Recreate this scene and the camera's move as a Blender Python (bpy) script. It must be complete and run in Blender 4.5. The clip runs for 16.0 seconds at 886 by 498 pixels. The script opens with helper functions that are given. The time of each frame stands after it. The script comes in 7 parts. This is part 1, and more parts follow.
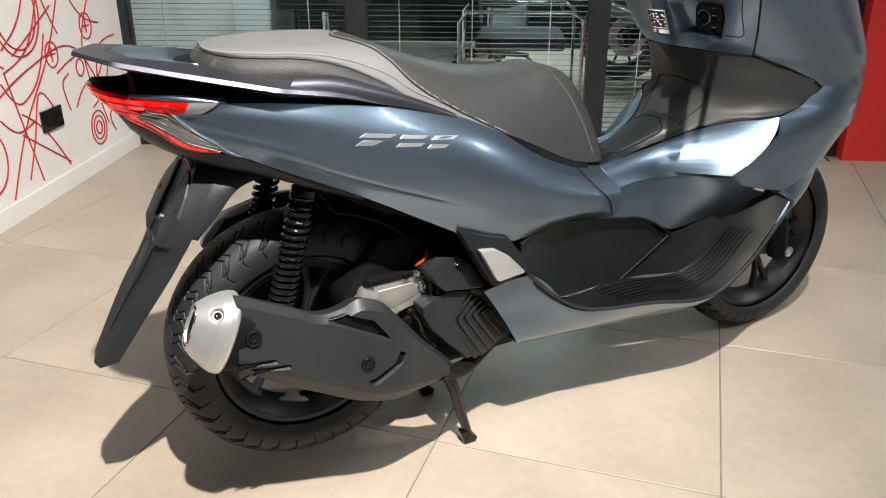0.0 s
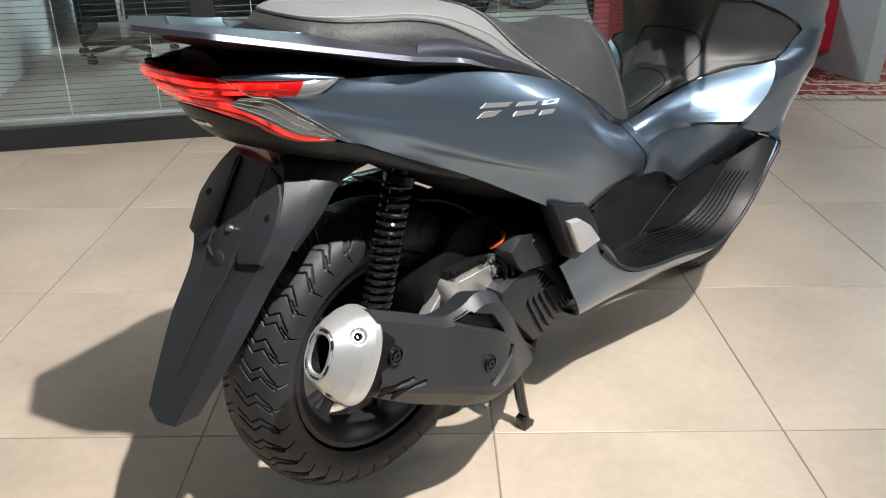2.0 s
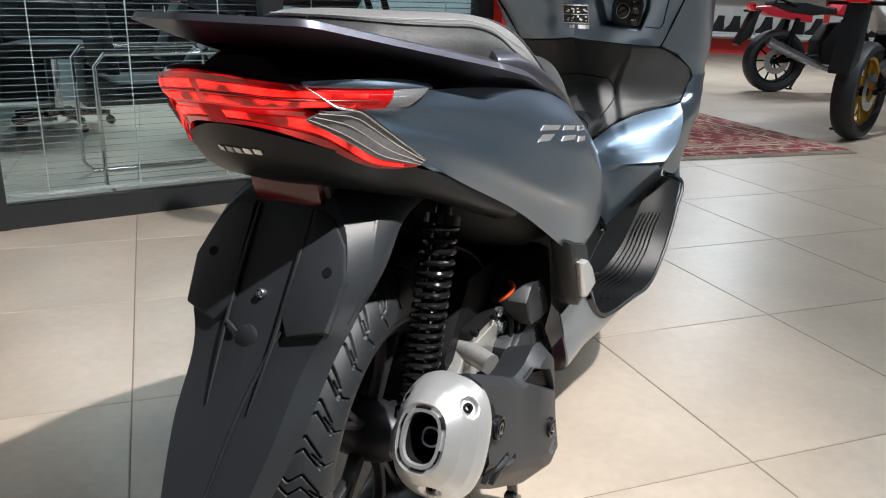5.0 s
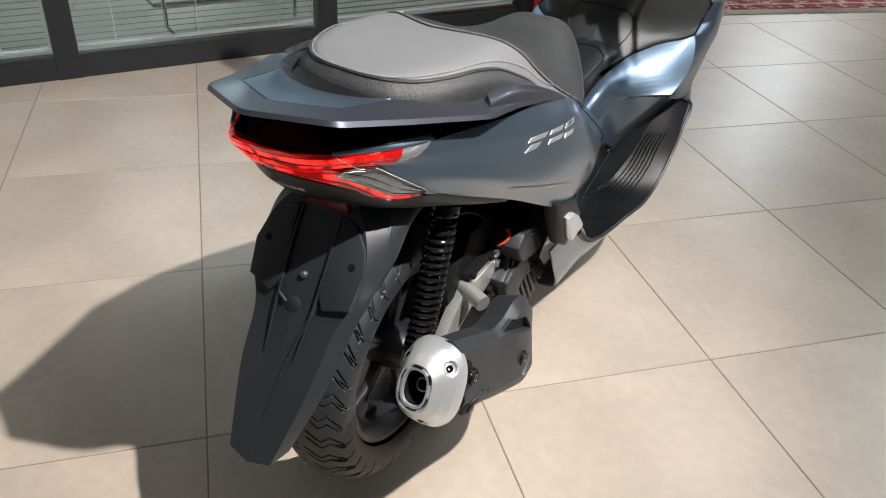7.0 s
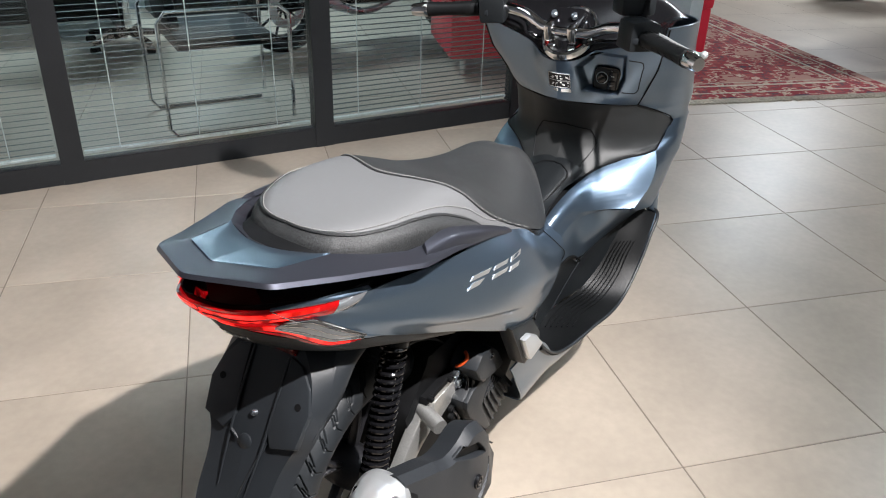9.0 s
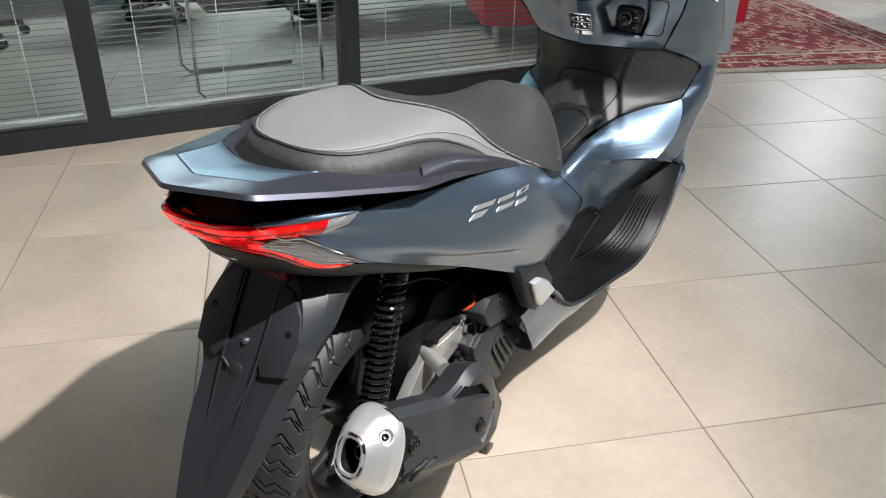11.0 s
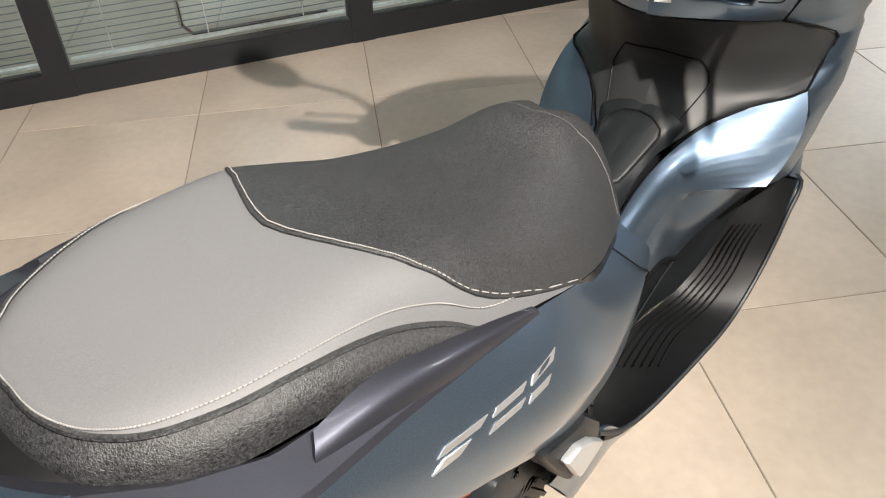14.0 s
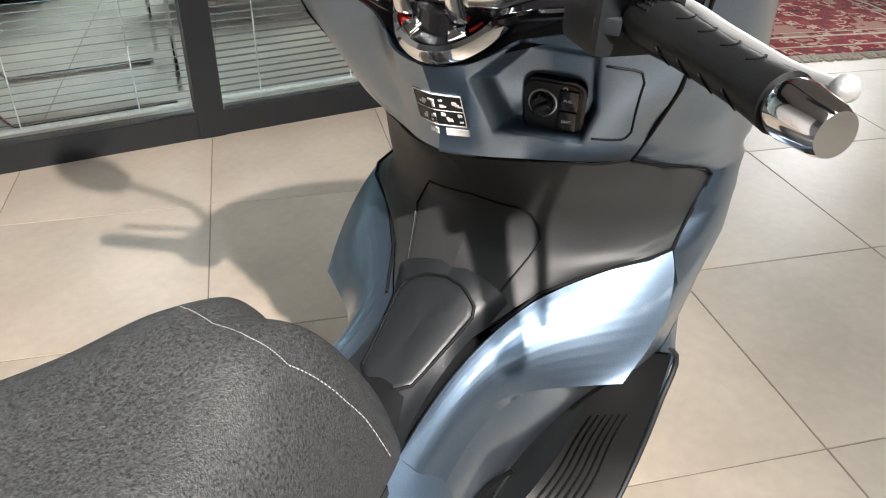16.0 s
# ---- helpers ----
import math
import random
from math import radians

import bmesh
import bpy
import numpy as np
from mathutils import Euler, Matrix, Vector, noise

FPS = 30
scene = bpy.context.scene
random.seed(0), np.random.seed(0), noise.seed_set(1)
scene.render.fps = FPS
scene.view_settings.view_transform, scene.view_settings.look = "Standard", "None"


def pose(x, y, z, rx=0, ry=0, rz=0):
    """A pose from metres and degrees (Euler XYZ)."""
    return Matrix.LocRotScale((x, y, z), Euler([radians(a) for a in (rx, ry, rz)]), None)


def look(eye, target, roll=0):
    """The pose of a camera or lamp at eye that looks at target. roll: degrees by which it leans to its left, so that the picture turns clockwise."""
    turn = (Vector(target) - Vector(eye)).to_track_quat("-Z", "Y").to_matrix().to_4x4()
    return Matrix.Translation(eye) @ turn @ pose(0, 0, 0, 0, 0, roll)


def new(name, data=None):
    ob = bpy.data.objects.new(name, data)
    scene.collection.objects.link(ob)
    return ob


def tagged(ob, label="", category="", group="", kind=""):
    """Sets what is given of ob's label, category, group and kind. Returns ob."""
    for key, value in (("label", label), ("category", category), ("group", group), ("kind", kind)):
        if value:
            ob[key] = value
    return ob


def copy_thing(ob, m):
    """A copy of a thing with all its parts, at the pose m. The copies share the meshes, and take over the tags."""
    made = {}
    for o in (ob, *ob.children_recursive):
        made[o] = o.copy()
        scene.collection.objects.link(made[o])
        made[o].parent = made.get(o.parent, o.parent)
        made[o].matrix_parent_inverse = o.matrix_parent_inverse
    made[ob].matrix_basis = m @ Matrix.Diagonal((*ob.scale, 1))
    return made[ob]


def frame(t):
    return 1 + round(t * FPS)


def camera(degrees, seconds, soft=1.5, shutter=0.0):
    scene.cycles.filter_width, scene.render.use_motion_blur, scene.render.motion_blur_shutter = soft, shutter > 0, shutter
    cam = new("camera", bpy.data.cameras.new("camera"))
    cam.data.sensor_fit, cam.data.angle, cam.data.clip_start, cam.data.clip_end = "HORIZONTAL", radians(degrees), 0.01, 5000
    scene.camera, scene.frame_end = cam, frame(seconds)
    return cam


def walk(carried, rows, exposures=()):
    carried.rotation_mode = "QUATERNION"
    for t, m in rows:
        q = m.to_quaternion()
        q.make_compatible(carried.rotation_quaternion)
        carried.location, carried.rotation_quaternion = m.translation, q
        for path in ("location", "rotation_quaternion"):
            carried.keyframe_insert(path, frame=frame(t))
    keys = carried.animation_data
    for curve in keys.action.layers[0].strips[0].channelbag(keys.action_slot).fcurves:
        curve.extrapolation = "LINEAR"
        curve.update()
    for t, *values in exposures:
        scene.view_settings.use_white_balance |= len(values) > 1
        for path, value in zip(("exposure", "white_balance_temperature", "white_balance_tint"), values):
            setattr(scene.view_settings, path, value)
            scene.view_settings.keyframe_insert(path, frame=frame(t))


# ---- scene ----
cam = camera(58.8, 16.0, soft=1.1)
PATH = [
    (0, (-0.361, -1.351, 1.062), (0.489, 0.281, 0.278), -0.1),
    (0.5, (-0.518, -1.304, 1.052), (0.441, 0.262, 0.259), 0.1),
    (1, (-0.606, -1.23, 1.037), (0.417, 0.287, 0.231), -0.0),
    (1.5, (-0.668, -1.061, 1.018), (0.468, 0.356, 0.18), -0.4),
    (2, (-0.721, -0.916, 1.017), (0.58, 0.349, 0.176), -0.2),
    (2.5, (-0.823, -0.775, 1.02), (0.622, 0.33, 0.188), 0.5),
    (3, (-0.931, -0.653, 1.037), (0.625, 0.333, 0.256), 1.1),
    (3.5, (-0.906, -0.596, 1.009), (0.732, 0.307, 0.303), 1.6),
    (4, (-0.85, -0.55, 0.907), (0.856, 0.287, 0.283), 2.0),
    (4.2, (-0.834, -0.528, 0.882), (0.896, 0.289, 0.299), 2.0),
    (6.3, (-0.848, -0.487, 1.052), (0.792, 0.229, 0.16), 3.3),
    (6.5, (-0.874, -0.522, 1.126), (0.714, 0.202, 0.149), 3.6),
    (7, (-0.932, -0.605, 1.24), (0.554, 0.175, 0.153), 3.5),
    (7.5, (-0.938, -0.64, 1.268), (0.507, 0.168, 0.146), 3.0),
    (8, (-0.904, -0.668, 1.316), (0.56, 0.157, 0.232), 2.5),
    (8.5, (-0.882, -0.687, 1.358), (0.637, 0.164, 0.374), 2.0),
    (8.7, (-0.878, -0.692, 1.37), (0.66, 0.168, 0.424), 1.9),
    (10.8, (-0.88, -0.74, 1.273), (0.614, 0.193, 0.325), 1.0),
    (11, (-0.842, -0.749, 1.269), (0.628, 0.193, 0.294), 1.2),
    (11.5, (-0.691, -0.788, 1.261), (0.715, 0.196, 0.234), 1.0),
    (12, (-0.564, -0.787, 1.248), (0.787, 0.233, 0.183), 0.5),
    (12.5, (-0.465, -0.698, 1.245), (0.849, 0.332, 0.145), -0.2),
    (13, (-0.378, -0.548, 1.248), (0.904, 0.471, 0.1), -1.3),
    (13.5, (-0.302, -0.482, 1.241), (0.959, 0.521, 0.056), -2.8),
    (14, (-0.216, -0.453, 1.247), (1.036, 0.515, 0.023), -2.4),
    (14.5, (-0.087, -0.446, 1.232), (1.185, 0.487, 0.002), -0.9),
    (15, (0.026, -0.46, 1.203), (1.338, 0.443, -0.006), 0.5),
    (15.5, (0.122, -0.465, 1.178), (1.47, 0.427, 0.001), 1.3),
    (16, (0.231, -0.401, 1.151), (1.677, 0.471, 0.078), 0.8),
]
walk(cam, [(t, look(eye, target, roll)) for t, eye, target, roll in PATH], exposures=[(0, 0.34, 6800, 12), (2, 0.34, 6600, 11), (4, 0.3, 6400, 11), (7, 0.16, 6480, 12), (8.7, 0.24, 6300, 12.5), (12, 0.30, 6550, 12), (14.5, 0.42, 7000, 13), (16, 0.7, 6780, 13)])


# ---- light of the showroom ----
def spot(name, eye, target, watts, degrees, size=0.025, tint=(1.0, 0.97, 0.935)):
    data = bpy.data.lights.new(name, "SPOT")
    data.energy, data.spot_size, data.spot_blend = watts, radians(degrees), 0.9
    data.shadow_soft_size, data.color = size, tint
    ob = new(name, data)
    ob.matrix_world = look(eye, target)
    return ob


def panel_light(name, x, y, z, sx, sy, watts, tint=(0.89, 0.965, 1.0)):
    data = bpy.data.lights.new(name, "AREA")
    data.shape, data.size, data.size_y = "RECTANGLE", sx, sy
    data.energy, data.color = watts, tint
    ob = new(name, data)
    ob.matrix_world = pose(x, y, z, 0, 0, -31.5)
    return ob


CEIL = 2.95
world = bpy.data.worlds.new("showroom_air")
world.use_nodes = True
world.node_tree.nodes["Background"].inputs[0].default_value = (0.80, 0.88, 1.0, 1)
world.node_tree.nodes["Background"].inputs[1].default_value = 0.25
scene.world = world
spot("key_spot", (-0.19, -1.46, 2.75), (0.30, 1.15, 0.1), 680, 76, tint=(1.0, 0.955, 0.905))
# unseen ceiling strips, assumed: these two add fill and streaks in the paint
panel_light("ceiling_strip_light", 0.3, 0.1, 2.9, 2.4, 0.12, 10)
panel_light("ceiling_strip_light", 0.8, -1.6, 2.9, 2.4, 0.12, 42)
# the rest are unseen, added to fill the room and lighten reflections
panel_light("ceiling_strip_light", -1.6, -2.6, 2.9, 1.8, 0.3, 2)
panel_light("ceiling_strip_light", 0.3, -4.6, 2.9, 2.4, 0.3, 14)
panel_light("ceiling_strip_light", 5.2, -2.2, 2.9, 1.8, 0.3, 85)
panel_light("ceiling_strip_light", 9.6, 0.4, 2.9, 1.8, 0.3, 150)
# unseen panel, added to stand in for the bluish light in the office
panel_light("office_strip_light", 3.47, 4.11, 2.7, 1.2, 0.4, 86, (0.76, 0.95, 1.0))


# ---- materials ----
def material(name, base, rough=0.5, metal=0.0, grain=60.0, grain_mix=0.12, stain=3.0, stain_mix=0.15, bump=0.0, bump_scale=None,
             rough_var=0.08, coat=0.0, alpha=1.0, transmission=0.0, ior=1.45, glow=None, glow_power=0.0, vary=0.0, spec=0.5):
    m = bpy.data.materials.new(name)
    m.use_nodes = True
    n, l = m.node_tree.nodes, m.node_tree.links
    bsdf = n["Principled BSDF"]
    co = n.new("ShaderNodeTexCoord")
    fine, broad = n.new("ShaderNodeTexNoise"), n.new("ShaderNodeTexNoise")
    fine.inputs["Scale"].default_value, broad.inputs["Scale"].default_value = grain, stain
    fine.inputs["Detail"].default_value, broad.inputs["Detail"].default_value = 4, 3
    for t in (fine, broad):
        l.new(co.outputs["Object"], t.inputs["Vector"])
    mix1, mix2 = n.new("ShaderNodeMix"), n.new("ShaderNodeMix")
    for mx, tex, amount in ((mix1, fine, grain_mix), (mix2, broad, stain_mix)):
        mx.data_type, mx.blend_type = "RGBA", "MULTIPLY"
        ramp = n.new("ShaderNodeValToRGB")
        ramp.color_ramp.elements[0].position, ramp.color_ramp.elements[1].position = 0.3, 0.7
        ramp.color_ramp.elements[0].color = (1 - amount, 1 - amount, 1 - amount, 1)
        ramp.color_ramp.elements[1].color = (1 + amount * 0.5, 1 + amount * 0.5, 1 + amount * 0.5, 1)
        l.new(tex.outputs["Fac"], ramp.inputs["Fac"])
        mx.inputs[0].default_value = 1.0
        l.new(ramp.outputs["Color"], mx.inputs[7])
    mix1.inputs[6].default_value = (*base, 1)
    l.new(mix1.outputs[2], mix2.inputs[6])
    last = mix2.outputs[2]
    if vary:
        info, hsv, mr = n.new("ShaderNodeObjectInfo"), n.new("ShaderNodeHueSaturation"), n.new("ShaderNodeMapRange")
        mr.inputs[3].default_value, mr.inputs[4].default_value = 1 - vary, 1 + vary
        l.new(info.outputs["Random"], mr.inputs[0])
        l.new(mr.outputs[0], hsv.inputs["Value"])
        l.new(last, hsv.inputs["Color"])
        last = hsv.outputs["Color"]
    l.new(last, bsdf.inputs["Base Color"])
    rr = n.new("ShaderNodeMapRange")
    rr.inputs[3].default_value, rr.inputs[4].default_value = max(rough - rough_var, 0.0), min(rough + rough_var, 1.0)
    l.new(broad.outputs["Fac"], rr.inputs[0])
    l.new(rr.outputs[0], bsdf.inputs["Roughness"])
    bsdf.inputs["Metallic"].default_value = metal
    bsdf.inputs["IOR"].default_value = ior
    bsdf.inputs["Specular IOR Level"].default_value = spec
    bsdf.inputs["Coat Weight"].default_value = coat
    bsdf.inputs["Coat Roughness"].default_value = 0.09
    bsdf.inputs["Transmission Weight"].default_value = transmission
    bsdf.inputs["Alpha"].default_value = alpha
    if bump:
        b, tex = n.new("ShaderNodeBump"), fine
        if bump_scale:
            tex = n.new("ShaderNodeTexNoise")
            tex.inputs["Scale"].default_value = bump_scale
            l.new(co.outputs["Object"], tex.inputs["Vector"])
        b.inputs["Strength"].default_value, b.inputs["Distance"].default_value = bump, 0.001
        l.new(tex.outputs["Fac"], b.inputs["Height"])
        l.new(b.outputs["Normal"], bsdf.inputs["Normal"])
    if glow:
        bsdf.inputs["Emission Color"].default_value = (*glow, 1)
        bsdf.inputs["Emission Strength"].default_value = glow_power
    return m


M_PAINT = material("blue_grey_metallic_paint", (0.158, 0.221, 0.298), 0.35, 0.92, 900, 0.16, 2.5, 0.05, 0.012, coat=0.7, rough_var=0.02)
# darker copy of the body paint: the rail's dim reflections are in its colour
M_RAIL = material("darkened_body_paint", (0.082, 0.086, 0.108), 0.42, 0.88, 900, 0.10, 2.5, 0.06, 0.012, coat=0.25, rough_var=0.02)
M_PLASTIC = material("black_textured_plastic", (0.0105, 0.0124, 0.0140), 0.40, 0.0, 400, 0.15, 5, 0.2, 0.15, 900, spec=0.4)
M_KNEE = material("dark_satin_plastic", (0.0230, 0.0245, 0.0250), 0.47, 0.0, 400, 0.12, 5, 0.15, 0.08, 1100, spec=0.4)
M_FLOORMAT = material("black_ribbed_rubber", (0.006, 0.0065, 0.007), 0.42, 0.0, 300, 0.15, 5, 0.2, 0.12, 700, spec=0.35)
M_DARK = material("black_gloss_plastic", (0.006, 0.006, 0.007), 0.18, 0.0, 60, 0.1, 5, 0.1)
M_VOID = material("matt_black_metal", (0.0055, 0.0058, 0.0065), 0.6, 0.1, 80, 0.2, 6, 0.2, spec=0.2)
M_FENDER = material("dark_grey_plastic", (0.016, 0.0190, 0.0225), 0.44, 0.0, 500, 0.12, 5, 0.15, 0.1, 1200)
M_SEATG = material("grey_vinyl", (0.121, 0.123, 0.126), 0.52, 0.0, 700, 0.12, 4, 0.06, 0.35, 1600, spec=0.4)
M_SEATB = material("black_grained_vinyl", (0.034, 0.0355, 0.0365), 0.50, 0.0, 430, 0.85, 5, 0.1, 0.9, 700, spec=0.5)
M_THREAD = material("pale_thread", (0.30, 0.295, 0.285), 0.8)
M_RUBBER = material("tyre_rubber", (0.019, 0.022, 0.025), 0.52, 0.0, 120, 0.2, 6, 0.25, 0.10, 500, spec=0.4)
M_RIM = material("dark_cast_alloy", (0.03, 0.03, 0.034), 0.4, 0.6, 200, 0.15, 6, 0.15, 0.05)
M_ALU = material("cast_aluminium", (0.62, 0.62, 0.60), 0.42, 0.85, 300, 0.1, 6, 0.12, 0.12, 700)
M_SILVER = material("silver_paint", (0.66, 0.68, 0.69), 0.32, 0.75, 700, 0.06, 6, 0.06, 0.03)
M_CHROME = material("chrome", (0.80, 0.80, 0.81), 0.07, 1.0, 30, 0.03, 3, 0.03, rough_var=0.03)
M_STEEL = material("zinc_steel", (0.5, 0.55, 0.6), 0.28, 0.95, 200, 0.12, 6, 0.1)
M_MUFFLER = material("heat_shield_black", (0.019, 0.0215, 0.025), 0.45, 0.1, 600, 0.12, 5, 0.12, 0.12, 1500)
M_REDLENS = material("red_lens", (0.28, 0.003, 0.003), 0.08, 0.0, 300, 0.1, 9, 0.1, coat=0.7, rough_var=0.02, glow=(1.0, 0.006, 0.010), glow_power=0.42)
M_REDLIT = material("lit_red_light_guide", (0.45, 0.008, 0.004), 0.2, 0.0, 120, 0.3, 30, 0.4, glow=(1.0, 0.020, 0.014), glow_power=2.4)
for lamp_mat, lo, hi, size in ((M_REDLENS, 0.03, 0.45, (14, 14, 50)), (M_REDLIT, 0.12, 2.6, (42, 42, 30))):
    # bulbs behind the ribbed lens: brighter and dimmer stretches
    n, l = lamp_mat.node_tree.nodes, lamp_mat.node_tree.links
    co, mp, tex, mr = n.new("ShaderNodeTexCoord"), n.new("ShaderNodeMapping"), n.new("ShaderNodeTexNoise"), n.new("ShaderNodeMapRange")
    mp.inputs["Scale"].default_value = size
    tex.inputs["Scale"].default_value, tex.inputs["Detail"].default_value = 1.0, 1
    mr.inputs[1].default_value, mr.inputs[2].default_value = 0.38, 0.66
    mr.inputs[3].default_value, mr.inputs[4].default_value = lo, hi
    l.new(co.outputs["Object"], mp.inputs["Vector"])
    l.new(mp.outputs["Vector"], tex.inputs["Vector"])
    l.new(tex.outputs["Fac"], mr.inputs[0])
    l.new(mr.outputs[0], n["Principled BSDF"].inputs["Emission Strength"])
M_CLEARLENS = material("clear_lens", (0.24, 0.25, 0.26), 0.10, 0.55, 300, 0.15, 9, 0.1, coat=1.0, rough_var=0.02)
M_REFLECTOR = material("dark_red_reflector", (0.16, 0.012, 0.014), 0.18, 0.0, 300, 0.2, 12, 0.2, coat=0.4)
M_ORANGE = material("orange_rubber_tube", (0.75, 0.10, 0.02), 0.4)
M_WHITEINK = material("white_print", (0.75, 0.75, 0.74), 0.5)
M_BLACKINK = material("black_label", (0.015, 0.015, 0.016), 0.4)
M_BADGE = material("polished_badge", (0.85, 0.86, 0.87), 0.28, 0.9, 50, 0.04, 5, 0.05)
M_BADGERED = material("red_badge_enamel", (0.5, 0.03, 0.03), 0.2, 0.5, 50, 0.04, 5, 0.05)


# ---- shaping helpers ----
def spline(points, n):
    """n points along a smooth curve through the control points."""
    p = np.array(points, float)
    if len(p) == 1:
        return np.repeat(p, n, 0)
    if len(p) == 2:
        return p[0] + (p[1] - p[0]) * np.linspace(0, 1, n)[:, None]
    d = np.maximum(np.linalg.norm(np.diff(p, axis=0), axis=1), 1e-5)
    t = np.concatenate([[0], np.cumsum(d)])
    s = np.diff(p, axis=0) / d[:, None]
    m = np.empty_like(p)
    m[1:-1] = (s[:-1] * d[1:, None] + s[1:] * d[:-1, None]) / (d[:-1] + d[1:])[:, None]
    m[0], m[-1] = 1.5 * s[0] - 0.5 * m[1], 1.5 * s[-1] - 0.5 * m[-2]
    q = np.linspace(0, t[-1], n)
    i = np.clip(np.searchsorted(t, q, side="right") - 1, 0, len(d) - 1)
    h = d[i][:, None]
    f = ((q - t[i])[:, None]) / h
    return ((2 * f**3 - 3 * f**2 + 1) * p[i] + (f**3 - 2 * f**2 + f) * h * m[i]
            + (-2 * f**3 + 3 * f**2) * p[i + 1] + (f**3 - f**2) * h * m[i + 1])


def skin(rows, nu, nv, straight=False):
    """A grid (nv, nu, 3) through guide curves; straight: creases at the guides."""
    g = np.array([spline(r, nu) for r in rows])
    out = np.empty((nv, nu, 3))
    if straight:
        k = np.linspace(0, len(g) - 1, nv)
        i = np.clip(k.astype(int), 0, len(g) - 2)
        f = (k - i)[:, None, None]
        return g[i] * (1 - f) + g[i + 1] * f
    for u in range(nu):
        out[:, u] = spline(g[:, u], nv)
    return out


def ease(g, n):
    """Irons out the wobble of a grid along its guides; the ends stay."""
    g = g.copy()
    for _ in range(n):
        g[:, 1:-1] = (g[:, :-2] + 2 * g[:, 1:-1] + g[:, 2:]) / 4
    return g


def flip_y(g):
    return g * np.array([1, -1, 1])


def add_grid(bm, g, wrap=False):
    nv, nu = g.shape[:2]
    v = [[bm.verts.new(g[j, i]) for i in range(nu)] for j in range(nv)]
    for j in range(nv - 1):
        for i in range(nu if wrap else nu - 1):
            k = (i + 1) % nu
            bm.faces.new((v[j][i], v[j][k], v[j + 1][k], v[j + 1][i]))
    return v


def add_shell(bm, g, thick, out):
    """A sheet with thickness: g is its outer face, out a direction that this face looks to."""
    du, dv = np.gradient(g, axis=1), np.gradient(g, axis=0)
    nrm = np.cross(du, dv)
    ln = np.linalg.norm(nrm, axis=2, keepdims=True)
    nrm = nrm / np.maximum(ln, 1e-9)
    if (nrm * np.array(out)).sum() < 0:
        nrm = -nrm
    a, b = add_grid(bm, g), add_grid(bm, g - nrm * thick)
    nv, nu = g.shape[:2]
    rim = [(0, i) for i in range(nu)] + [(j, nu - 1) for j in range(1, nv)] + [(nv - 1, i) for i in range(nu - 2, -1, -1)] + [(j, 0) for j in range(nv - 2, 0, -1)]
    for k in range(len(rim)):
        (j, i), (q, p) = rim[k], rim[(k + 1) % len(rim)]
        bm.faces.new((a[j][i], a[q][p], b[q][p], b[j][i]))


def add_tube(bm, points, radius, n=12, samples=0, flat=1.0, caps=True):
    """A round bar along a smooth path. radius: one number, or one at each control point."""
    path = spline(points, samples) if samples else np.array(points, float)
    rad = np.full(len(path), radius) if np.isscalar(radius) else np.interp(np.linspace(0, 1, len(path)), np.linspace(0, 1, len(radius)), radius)
    tan = np.gradient(path, axis=0)
    tan /= np.maximum(np.linalg.norm(tan, axis=1, keepdims=True), 1e-9)
    ref = np.array([0, 0, 1.0]) if abs(tan[0][2]) < 0.9 else np.array([1.0, 0, 0])
    side = np.cross(tan[0], ref)
    rings = []
    for p, t, r in zip(path, tan, rad):
        side = side - t * side.dot(t)
        side /= np.linalg.norm(side)
        up = np.cross(side, t)
        rings.append([p + r * (math.cos(a) * side + flat * math.sin(a) * up) for a in np.linspace(0, 2 * math.pi, n, endpoint=False)])
    v = add_grid(bm, np.array(rings), wrap=True)
    if caps:
        bm.faces.new(v[0][::-1])
        bm.faces.new(v[-1])


def add_lathe(bm, profile, m, n=48, closed=False):
    """Turns (radius, along) pairs round the local z axis of the pose m."""
    rings = []
    for r, a in profile:
        rings.append([list(m @ Vector((r * math.cos(t), r * math.sin(t), a))) for t in np.linspace(0, 2 * math.pi, n, endpoint=False)])
    if closed:
        rings.append(rings[0])
    v = add_grid(bm, np.array(rings), wrap=True)
    if closed:
        bmesh.ops.remove_doubles(bm, verts=bm.verts, dist=1e-6)


def add_box(bm, m, sx, sy, sz, bevel=0.0, seg=2):
    made = bmesh.ops.create_cube(bm, size=1, matrix=m @ Matrix.Diagonal((sx, sy, sz, 1)))
    if bevel:
        edges = list({e for v in made["verts"] for e in v.link_edges})
        bmesh.ops.bevel(bm, geom=edges, offset=bevel, segments=seg, affect="EDGES", profile=0.6)


def add_prism(bm, outline, m, depth, bevel=0.0, seg=2, taper=1.0):
    """A flat outline in the local x and y of the pose m, raised along its z."""
    cx, cy = sum(p[0] for p in outline) / len(outline), sum(p[1] for p in outline) / len(outline)
    lo = [bm.verts.new(m @ Vector((x, y, 0))) for x, y in outline]
    hi = [bm.verts.new(m @ Vector((cx + (x - cx) * taper, cy + (y - cy) * taper, depth))) for x, y in outline]
    faces = [bm.faces.new(lo[::-1]), bm.faces.new(hi)]
    for i in range(len(lo)):
        k = (i + 1) % len(lo)
        faces.append(bm.faces.new((lo[i], lo[k], hi[k], hi[i])))
    if bevel:
        bmesh.ops.bevel(bm, geom=list({e for f in faces for e in f.edges}), offset=bevel, segments=seg, affect="EDGES", profile=0.6)


